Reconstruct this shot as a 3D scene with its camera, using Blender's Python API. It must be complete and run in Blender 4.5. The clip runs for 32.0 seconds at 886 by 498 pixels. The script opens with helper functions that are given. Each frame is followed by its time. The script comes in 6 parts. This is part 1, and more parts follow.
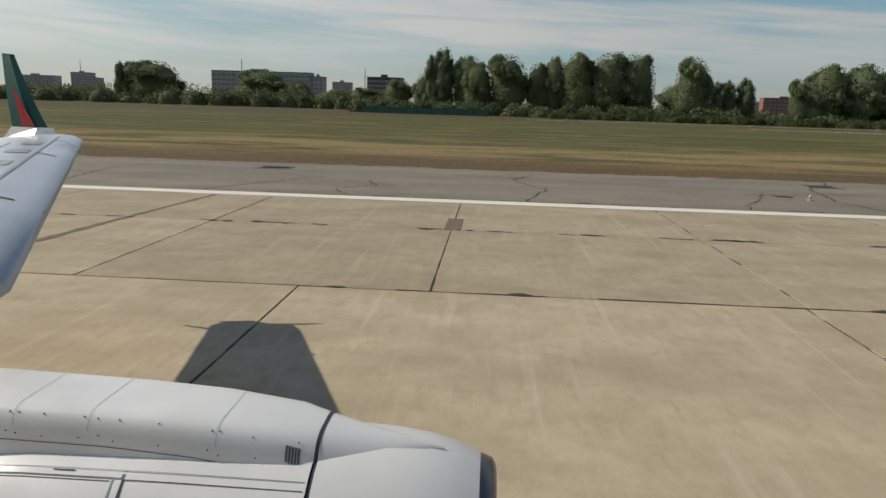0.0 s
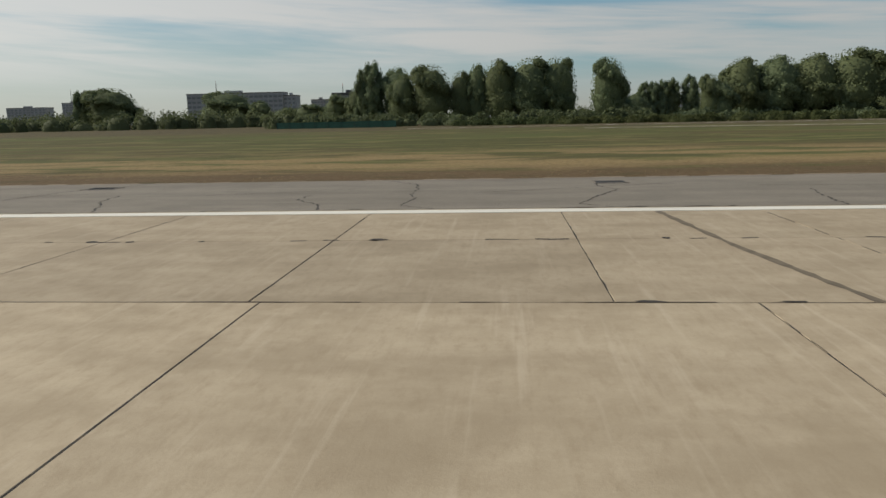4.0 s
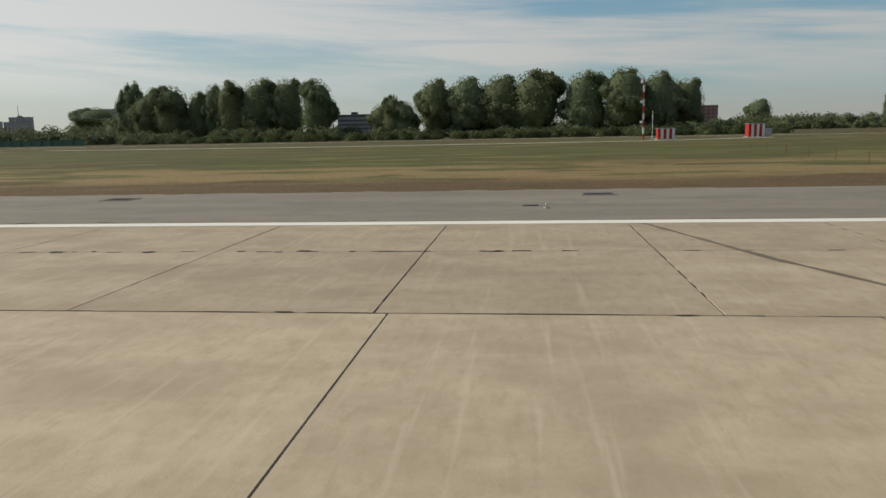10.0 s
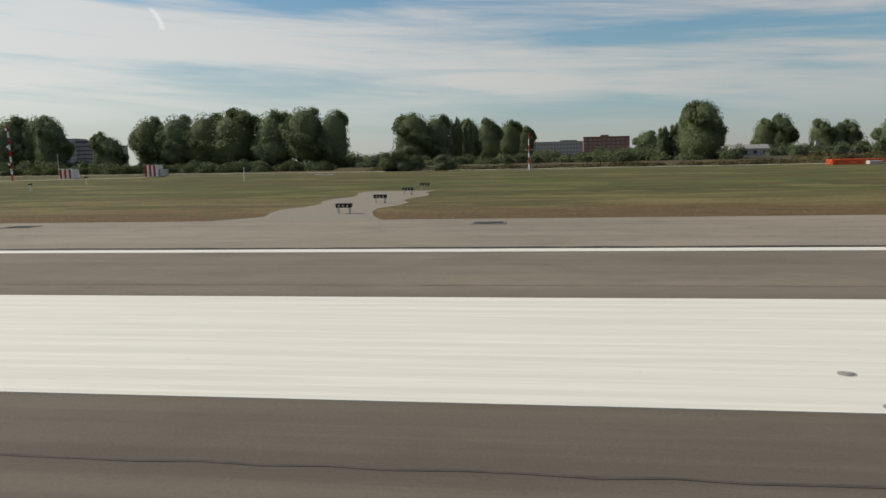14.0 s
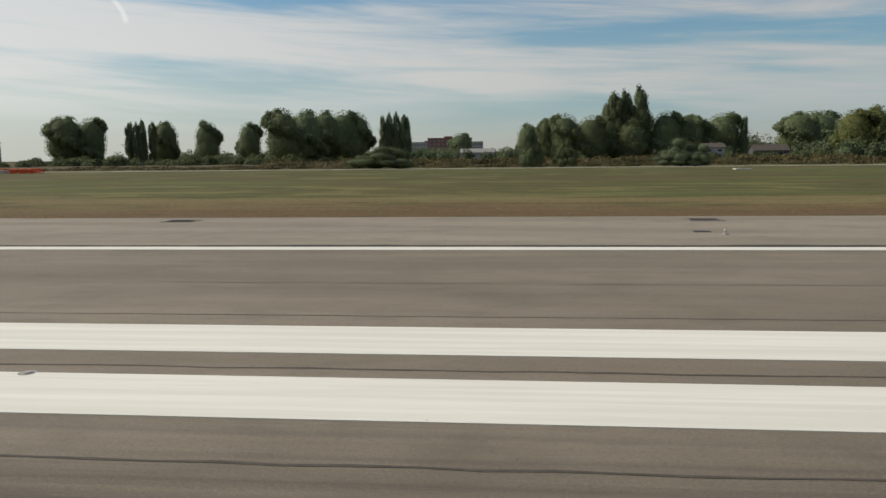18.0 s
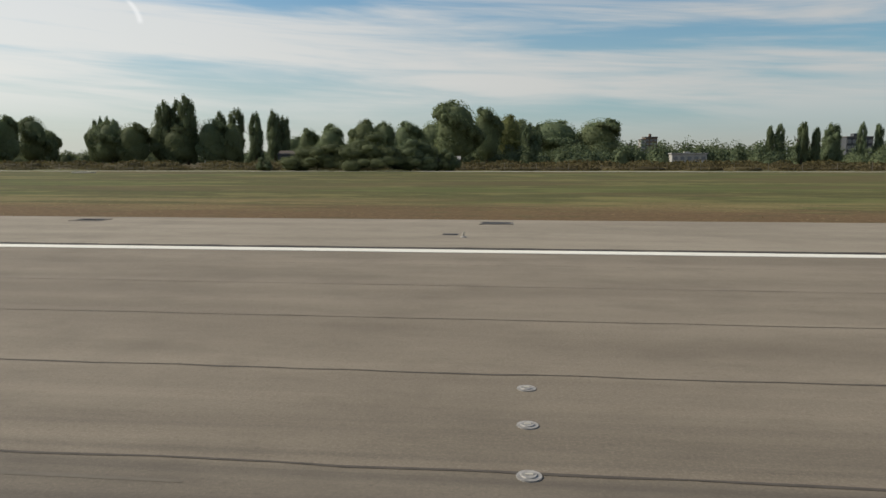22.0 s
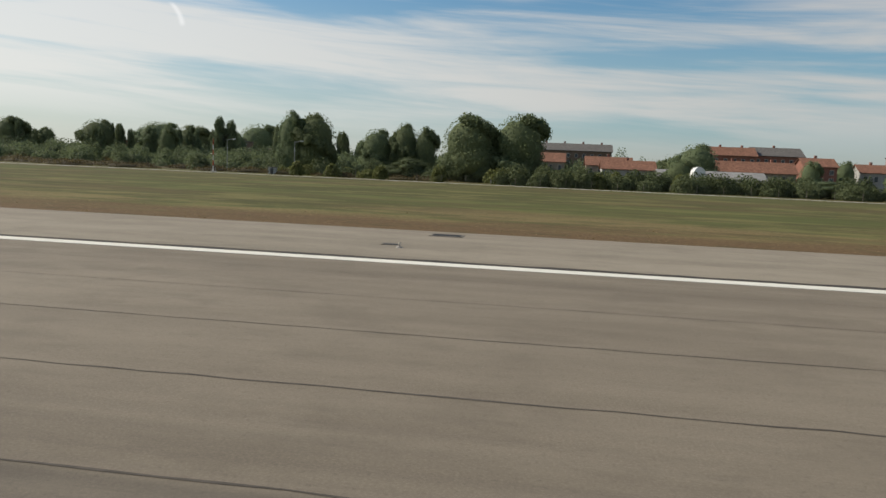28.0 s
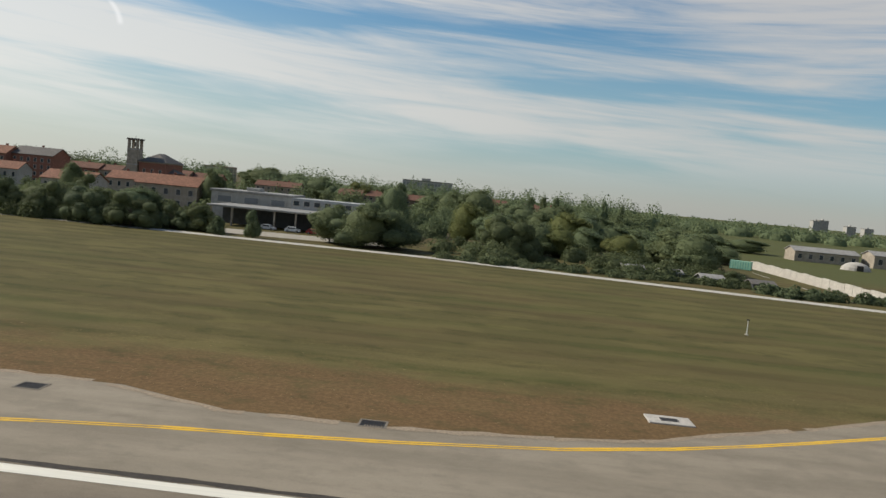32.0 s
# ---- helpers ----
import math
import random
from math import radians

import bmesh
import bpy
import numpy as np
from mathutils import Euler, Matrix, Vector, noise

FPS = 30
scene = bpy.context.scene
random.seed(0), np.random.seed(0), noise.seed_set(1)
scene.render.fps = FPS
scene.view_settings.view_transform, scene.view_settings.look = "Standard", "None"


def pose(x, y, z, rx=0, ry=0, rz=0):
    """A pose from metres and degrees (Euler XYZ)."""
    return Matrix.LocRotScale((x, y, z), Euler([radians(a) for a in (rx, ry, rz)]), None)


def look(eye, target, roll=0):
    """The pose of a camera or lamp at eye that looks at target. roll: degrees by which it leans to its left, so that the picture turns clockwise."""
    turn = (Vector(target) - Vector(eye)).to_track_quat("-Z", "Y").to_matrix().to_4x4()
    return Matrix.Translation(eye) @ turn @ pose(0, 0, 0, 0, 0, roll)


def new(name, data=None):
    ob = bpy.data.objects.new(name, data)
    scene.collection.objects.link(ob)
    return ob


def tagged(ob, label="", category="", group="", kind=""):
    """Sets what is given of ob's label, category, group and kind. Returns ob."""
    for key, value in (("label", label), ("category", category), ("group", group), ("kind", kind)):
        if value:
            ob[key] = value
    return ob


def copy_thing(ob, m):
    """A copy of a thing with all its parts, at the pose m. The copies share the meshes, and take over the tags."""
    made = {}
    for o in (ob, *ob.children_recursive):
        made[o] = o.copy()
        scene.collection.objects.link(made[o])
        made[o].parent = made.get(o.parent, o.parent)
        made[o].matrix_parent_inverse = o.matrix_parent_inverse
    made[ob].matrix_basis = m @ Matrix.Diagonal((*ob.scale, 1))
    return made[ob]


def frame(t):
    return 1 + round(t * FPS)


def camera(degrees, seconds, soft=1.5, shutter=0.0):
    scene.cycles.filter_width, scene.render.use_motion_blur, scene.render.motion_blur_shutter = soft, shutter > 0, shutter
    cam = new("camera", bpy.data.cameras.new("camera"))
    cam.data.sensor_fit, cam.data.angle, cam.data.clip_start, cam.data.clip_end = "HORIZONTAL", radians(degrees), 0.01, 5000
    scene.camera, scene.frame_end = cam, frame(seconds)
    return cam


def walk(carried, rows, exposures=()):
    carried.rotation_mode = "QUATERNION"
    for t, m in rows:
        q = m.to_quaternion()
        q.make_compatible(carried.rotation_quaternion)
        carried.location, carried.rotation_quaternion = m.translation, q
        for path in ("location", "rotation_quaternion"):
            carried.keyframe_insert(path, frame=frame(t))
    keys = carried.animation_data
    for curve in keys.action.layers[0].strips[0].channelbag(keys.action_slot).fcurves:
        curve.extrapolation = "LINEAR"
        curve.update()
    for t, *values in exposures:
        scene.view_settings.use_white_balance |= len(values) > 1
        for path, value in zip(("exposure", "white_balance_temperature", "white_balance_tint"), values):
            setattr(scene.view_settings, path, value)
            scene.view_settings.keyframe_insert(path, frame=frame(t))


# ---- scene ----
# ---- camera and walk ----
K = 0.515
cam = camera(63.46, 32.0, soft=1.5)
# seconds, place along the runway, aside, height, then turn, tilt and lean in degrees
PATH = [
    (0.0, 0.00, 0.00, 3.63, -3.64, 11.17, 1.73),
    (0.5, 2.44, 0.00, 3.63, -4.55, 10.98, 1.68),
    (1.0, 5.66, 0.00, 3.63, -4.34, 11.00, 1.62),
    (1.5, 9.65, 0.00, 3.63, -4.52, 10.71, 0.63),
    (2.0, 14.42, 0.00, 3.63, -4.77, 10.40, -0.51),
    (2.5, 19.97, 0.00, 3.63, -4.88, 10.39, -0.83),
    (3.0, 26.29, 0.00, 3.63, -4.97, 10.39, -1.02),
    (3.5, 33.39, 0.00, 3.63, -5.04, 10.36, -1.15),
    (4.0, 41.27, 0.00, 3.63, -5.10, 10.32, -1.25),
    (4.5, 49.84, 0.00, 3.63, -5.15, 10.25, -1.33),
    (5.0, 59.02, 0.00, 3.63, -5.21, 10.17, -1.41),
    (5.5, 68.81, 0.00, 3.63, -5.29, 10.06, -1.49),
    (6.0, 79.21, 0.00, 3.63, -5.41, 9.94, -1.59),
    (6.5, 90.22, 0.00, 3.63, -5.75, 9.64, -1.69),
    (7.0, 101.84, 0.00, 3.63, -6.24, 9.40, -1.85),
    (7.5, 114.07, 0.00, 3.63, -6.71, 9.67, -2.40),
    (8.0, 126.90, 0.00, 3.63, -6.60, 9.43, -1.53),
    (8.5, 140.35, 0.00, 3.63, -6.49, 9.58, -1.42),
    (9.0, 154.40, 0.00, 3.63, -6.43, 9.74, -1.36),
    (9.5, 169.06, 0.00, 3.63, -6.61, 9.61, -1.31),
    (10.0, 184.32, 0.00, 3.63, -6.82, 9.38, -1.29),
    (10.5, 200.19, 0.00, 3.63, -6.84, 9.13, -1.36),
    (11.0, 216.66, 0.00, 3.63, -6.86, 8.88, -1.47),
    (11.5, 233.74, 0.00, 3.63, -7.05, 8.66, -1.52),
    (12.0, 251.43, 0.00, 3.63, -7.32, 8.45, -1.57),
    (12.5, 269.76, 0.00, 3.63, -7.53, 8.24, -1.64),
    (13.0, 288.77, 0.00, 3.63, -7.69, 8.00, -1.68),
    (13.5, 308.47, 0.00, 3.63, -7.79, 7.51, -1.55),
    (14.0, 328.86, 0.00, 3.63, -7.83, 7.17, -1.22),
    (14.4, 345.66, 0.00, 3.63, -7.46, 7.24, -0.51),
    (14.5, 349.93, 0.00, 3.63, -7.35, 7.26, -0.51),
    (15.0, 371.69, 0.00, 3.63, -6.65, 7.32, -0.52),
    (15.5, 394.13, 0.00, 3.63, -5.84, 7.38, -0.56),
    (16.0, 417.26, 0.00, 3.63, -5.15, 7.42, -0.59),
    (16.5, 441.05, 0.00, 3.63, -4.79, 7.44, -0.61),
    (16.6, 445.89, 0.00, 3.63, -4.78, 7.44, -0.61),
    (17.0, 465.48, 0.00, 3.63, -5.48, 7.36, -0.57),
    (17.5, 490.55, 0.00, 3.63, -5.39, 7.36, -0.60),
    (18.0, 516.25, 0.00, 3.63, -5.27, 7.36, -0.63),
    (18.5, 542.59, 0.00, 3.63, -5.22, 7.47, -0.63),
    (19.0, 569.56, 0.00, 3.63, -5.18, 7.64, -0.64),
    (19.5, 597.17, 0.00, 3.63, -5.12, 7.63, -0.65),
    (20.0, 625.42, 0.00, 3.63, -5.07, 7.63, -0.66),
    (20.5, 654.24, 0.00, 3.63, -5.54, 7.46, -0.48),
    (21.0, 683.55, 0.00, 3.63, -6.01, 7.26, -0.23),
    (21.5, 713.35, 0.00, 3.63, -6.02, 7.19, -0.10),
    (22.0, 743.64, 0.00, 3.63, -6.03, 7.15, -0.04),
    (22.5, 774.43, 0.00, 3.63, -6.37, 7.07, -0.07),
    (23.0, 805.71, 0.00, 3.63, -6.70, 7.02, -0.12),
    (23.5, 837.49, 0.00, 3.63, -6.68, 7.17, -0.14),
    (24.0, 869.76, 0.00, 3.63, -6.62, 7.33, -0.18),
    (24.4, 895.89, 0.00, 3.63, -6.52, 7.06, -0.28),
    (24.5, 902.46, 0.00, 3.63, -6.53, 7.02, -0.29),
    (25.0, 935.54, 0.00, 3.63, -6.88, 6.84, -0.30),
    (25.5, 968.99, 0.00, 3.63, -7.54, 6.71, -0.31),
    (26.0, 1002.82, 0.00, 3.63, -8.23, 6.58, -0.31),
    (26.5, 1037.03, 0.00, 3.63, -8.70, 6.40, -0.31),
    (26.6, 1043.92, 0.00, 3.63, -8.74, 6.36, -0.31),
    (27.0, 1071.62, 0.00, 3.63, -8.83, 6.10, 0.35),
    (27.5, 1106.58, 0.00, 3.63, -8.53, 6.15, 1.36),
    (28.0, 1141.92, 0.49, 3.69, -8.12, 6.27, 2.48),
    (28.5, 1177.61, 1.40, 3.85, -8.00, 6.59, 3.85),
    (29.0, 1213.65, 1.89, 4.07, -7.87, 6.85, 5.00),
    (29.5, 1250.02, 1.66, 4.64, -6.97, 6.29, 5.52),
    (30.0, 1286.74, 1.43, 5.53, -6.18, 5.39, 5.94),
    (30.5, 1323.80, 1.79, 6.65, -6.17, 4.56, 6.53),
    (31.0, 1361.19, 2.14, 8.50, -6.16, 4.09, 6.89),
    (31.5, 1398.93, -0.54, 11.23, -5.03, 4.44, 6.58),
    (32.0, 1437.00, -4.90, 15.50, -3.15, 4.55, 5.36),
]


def eye_pose(x, y, z, turn, tilt, lean):
    a, b = radians(turn), radians(tilt)
    way = Vector((math.sin(a) * math.cos(b), math.cos(a) * math.cos(b), -math.sin(b)))
    eye = Vector((x, y, z)) * K
    return look(eye, eye + way, lean)


walk(cam, [(row[0], eye_pose(*row[1:])) for row in PATH],
     exposures=((0.0, -0.22), (8.0, -0.23), (9.5, -0.17), (11.0, -0.28), (12.0, -0.1), (13.0, 0.04), (13.6, -0.05), (14.0, -0.14), (14.5, -0.14), (16.5, 0.0), (17.3, -0.02), (17.9, -0.12), (18.6, -0.08), (19.3, 0.0), (32.0, 0.0)))
# ---- sky, sun ----
SUN_WAY = Vector((-3.75, 0.45, 2.93)).normalized()
world = bpy.data.worlds.new("sky")
scene.world = world
world.use_nodes = True


def math_node(tree, op, a, b=None, c=None, clamp=False):
    n = tree.nodes.new("ShaderNodeMath")
    n.operation, n.use_clamp = op, clamp
    for i, v in enumerate((a, b, c)):
        if v is None:
            continue
        if isinstance(v, (int, float)):
            n.inputs[i].default_value = v
        else:
            tree.links.new(v, n.inputs[i])
    return n.outputs[0]


def mix_rgb(tree, fac, a, b, blend="MIX"):
    n = tree.nodes.new("ShaderNodeMix")
    n.data_type, n.blend_type = "RGBA", blend
    for sock, v in ((n.inputs[0], fac), (n.inputs[6], a), (n.inputs[7], b)):
        if isinstance(v, (int, float)):
            sock.default_value = v
        elif isinstance(v, tuple):
            sock.default_value = (*v, 1.0)
        else:
            tree.links.new(v, sock)
    return n.outputs[2]


def span(tree, value, a, b, lo=0.0, hi=1.0, smooth=True):
    n = tree.nodes.new("ShaderNodeMapRange")
    n.interpolation_type = "SMOOTHSTEP" if smooth else "LINEAR"
    tree.links.new(value, n.inputs[0])
    for i, v in enumerate((a, b, lo, hi)):
        n.inputs[i + 1].default_value = v
    return n.outputs[0]


def noise_of(tree, vector, scale, detail=4.0, rough=0.55, distort=0.0):
    n = tree.nodes.new("ShaderNodeTexNoise")
    tree.links.new(vector, n.inputs["Vector"])
    n.inputs["Scale"].default_value, n.inputs["Detail"].default_value = scale, detail
    n.inputs["Roughness"].default_value, n.inputs["Distortion"].default_value = rough, distort
    return n.outputs[0]


def stretched(tree, vector, sx, sy, sz, turn=0.0, shift=(0, 0, 0)):
    n = tree.nodes.new("ShaderNodeMapping")
    tree.links.new(vector, n.inputs[0])
    n.inputs["Scale"].default_value = (sx, sy, sz)
    n.inputs["Rotation"].default_value = (0, 0, radians(turn))
    n.inputs["Location"].default_value = shift
    return n.outputs[0]


def build_sky():
    nt = world.node_tree
    bg = nt.nodes["Background"]
    sky = nt.nodes.new("ShaderNodeTexSky")
    sky.sky_type, sky.sun_disc = "NISHITA", False
    sky.sun_elevation = math.asin(SUN_WAY.z)
    sky.sun_rotation = math.atan2(SUN_WAY.x, SUN_WAY.y)
    sky.air_density, sky.dust_density, sky.ozone_density = 1.0, 0.6, 2.0
    co = nt.nodes.new("ShaderNodeTexCoord")
    sep = nt.nodes.new("ShaderNodeSeparateXYZ")
    nt.links.new(co.outputs["Generated"], sep.inputs[0])
    # high thin cloud in long soft bands, tilted a little against the horizon
    turnx = math_node(nt, "ARCTAN2", sep.outputs[0], sep.outputs[1])
    high = math_node(nt, "ARCSINE", sep.outputs[2])
    chart = nt.nodes.new("ShaderNodeCombineXYZ")
    nt.links.new(turnx, chart.inputs[0])
    nt.links.new(math_node(nt, "ADD", high, math_node(nt, "MULTIPLY", turnx, 0.05)), chart.inputs[1])
    sheet = noise_of(nt, stretched(nt, chart.outputs[0], 1.1, 9.0, 1, 3, (2.3, 1.9, 0)), 1.0, 3, 0.5, 0.5)
    bands = noise_of(nt, stretched(nt, chart.outputs[0], 1.9, 25.0, 1, 3, (0.7, 3.4, 0)), 1.0, 5, 0.55, 0.6)
    wisps = noise_of(nt, stretched(nt, chart.outputs[0], 5.0, 62.0, 1, 4, (1.4, 5.2, 0)), 1.0, 6, 0.62, 1.0)
    body = math_node(nt, "ADD", math_node(nt, "MULTIPLY", sheet, 0.42), math_node(nt, "MULTIPLY", bands, 0.46))
    body = math_node(nt, "ADD", body, math_node(nt, "MULTIPLY", wisps, 0.12))
    fade = math_node(nt, "MULTIPLY", span(nt, sep.outputs[2], 0.015, 0.1, 0.05, 1.0), span(nt, sep.outputs[2], 0.32, 0.6, 1.0, 0.15))
    body = math_node(nt, "ADD", body, math_node(nt, "MULTIPLY", span(nt, turnx, -0.1, 0.45), 0.05))
    cover = math_node(nt, "MULTIPLY", span(nt, body, 0.40, 0.57), fade)
    low = span(nt, sep.outputs[2], -0.02, 0.3, 1.0, 0.0)
    # towards the sun haze and cloud scatter more light
    near = span(nt, math_node(nt, "ADD", math_node(nt, "MULTIPLY", sep.outputs[0], SUN_WAY.x), math_node(nt, "MULTIPLY", sep.outputs[1], SUN_WAY.y)), -0.25, 0.8)
    blue = nt.nodes.new("ShaderNodeHueSaturation")
    blue.inputs["Saturation"].default_value = 1.3
    nt.links.new(sky.outputs[0], blue.inputs["Color"])
    dim = mix_rgb(nt, 1.0, blue.outputs[0], (SKY * 0.95, SKY * 1.05, SKY), "MULTIPLY")
    warm = span(nt, sep.outputs[2], 0.0, 0.075, 1.0, 0.0)
    away = mix_rgb(nt, warm, (0.26, 0.385, 0.44), (0.40, 0.405, 0.39))
    veil = mix_rgb(nt, math_node(nt, "MULTIPLY", low, 0.85), dim, mix_rgb(nt, near, away, (0.58, 0.61, 0.59)))
    cloud = mix_rgb(nt, math_node(nt, "MULTIPLY", cover, 0.8), veil, mix_rgb(nt, near, (0.6, 0.575, 0.545), (0.86, 0.845, 0.805)))
    # a short vapour trail high in the west
    trail_x = math_node(nt, "DIVIDE", sep.outputs[0], math_node(nt, "MAXIMUM", sep.outputs[1], 0.01))
    trail_z = math_node(nt, "DIVIDE", sep.outputs[2], math_node(nt, "MAXIMUM", sep.outputs[1], 0.01))
    along = math_node(nt, "SUBTRACT", trail_z, 0.208)
    aside = math_node(nt, "ABSOLUTE", math_node(nt, "ADD", math_node(nt, "ADD", trail_x, 0.543), math_node(nt, "ADD", math_node(nt, "MULTIPLY", along, 0.53), math_node(nt, "MULTIPLY", math_node(nt, "MULTIPLY", along, along), 14.0))))
    trail = math_node(nt, "MULTIPLY", span(nt, aside, 0.0, 0.007, 1.0, 0.0), span(nt, math_node(nt, "ABSOLUTE", along), 0.011, 0.019, 1.0, 0.0))
    cloud = mix_rgb(nt, math_node(nt, "MULTIPLY", trail, 0.75), cloud, (0.88, 0.89, 0.89))
    nt.links.new(cloud, bg.inputs[0])
    bg.inputs[1].default_value = 1.0


SKY = 0.098
build_sky()
sun = new("sun", bpy.data.lights.new("sun", "SUN"))
sun.data.energy, sun.data.angle, sun.data.color = 4.8, radians(0.53), (1.0, 0.92, 0.79)
sun.matrix_basis = look(SUN_WAY * 100, (0, 0, 0))
scene.view_settings.exposure = 0.0


# ---- materials ----
def material(name, rough=0.8, metal=0.0, spec=0.3):
    m = bpy.data.materials.new(name)
    m.use_nodes = True
    b = m.node_tree.nodes["Principled BSDF"]
    b.inputs["Roughness"].default_value, b.inputs["Metallic"].default_value = rough, metal
    b.inputs["Specular IOR Level"].default_value = spec
    return m, m.node_tree, b


def coords(nt):
    return nt.nodes.new("ShaderNodeTexCoord").outputs["Object"]


def bump(nt, b, height, strength, distance):
    n = nt.nodes.new("ShaderNodeBump")
    n.inputs["Strength"].default_value, n.inputs["Distance"].default_value = strength, distance
    nt.links.new(height, n.inputs["Height"])
    nt.links.new(n.outputs[0], b.inputs["Normal"])


def plain(name, colour, rough=0.7, metal=0.0, grain=6.0, vary=0.25, spec=0.3):
    """A surface with grain and soft stains over one base colour."""
    m, nt, b = material(name, rough, metal, spec)
    co = coords(nt)
    fine, wide = noise_of(nt, co, grain, 6), noise_of(nt, co, grain * 0.13, 4)
    dark = tuple(c * (1 - vary) for c in colour)
    light = tuple(min(1.0, c * (1 + vary * 0.6)) for c in colour)
    c1 = mix_rgb(nt, span(nt, fine, 0.3, 0.7), dark, light)
    c2 = mix_rgb(nt, math_node(nt, "MULTIPLY", span(nt, wide, 0.35, 0.7), 0.5), c1, dark)
    nt.links.new(c2, b.inputs["Base Color"])
    return m


def concrete_material(name, shade):
    m, nt, b = material(name, 0.88)
    co = coords(nt)
    info = nt.nodes.new("ShaderNodeObjectInfo")
    where = nt.nodes.new("ShaderNodeNewGeometry").outputs["Position"]
    grit = noise_of(nt, where, 38.0, 5, 0.7)
    wide = noise_of(nt, where, 1.5, 7, 0.7)
    brush = noise_of(nt, stretched(nt, where, 6.5, 0.28, 1, 4), 1.0, 4, 0.6)
    base = mix_rgb(nt, span(nt, wide, 0.3, 0.72), (0.312, 0.252, 0.168), (0.385, 0.317, 0.218))
    mottle = noise_of(nt, stretched(nt, where, 9.0, 3.0, 1), 1.0, 6, 0.7)
    base = mix_rgb(nt, math_node(nt, "MULTIPLY", span(nt, mottle, 0.45, 0.7), 0.45), base, (0.245, 0.19, 0.12))
    cloud = noise_of(nt, stretched(nt, where, 0.5, 0.9, 1, 0, (4, 1, 0)), 1.0, 6, 0.62)
    base = mix_rgb(nt, math_node(nt, "MULTIPLY", span(nt, cloud, 0.44, 0.66), 0.5), base, (0.235, 0.185, 0.118))
    base = mix_rgb(nt, math_node(nt, "MULTIPLY", span(nt, cloud, 0.3, 0.44, 1.0, 0.0), 0.35), base, (0.42, 0.35, 0.24))
    base = mix_rgb(nt, math_node(nt, "MULTIPLY", span(nt, brush, 0.54, 0.72), 0.42), base, (0.43, 0.36, 0.26))
    base = mix_rgb(nt, math_node(nt, "MULTIPLY", span(nt, grit, 0.5, 0.8), 0.4), base, (0.23, 0.185, 0.12))
    tone = math_node(nt, "ADD", shade, math_node(nt, "MULTIPLY", info.outputs["Random"], 0.12))
    grey = nt.nodes.new("ShaderNodeCombineXYZ")
    for i in range(3):
        nt.links.new(tone, grey.inputs[i])
    nt.links.new(mix_rgb(nt, 1.0, base, grey.outputs[0], "MULTIPLY"), b.inputs["Base Color"])
    bump(nt, b, grit, 0.25, 0.01)
    return m


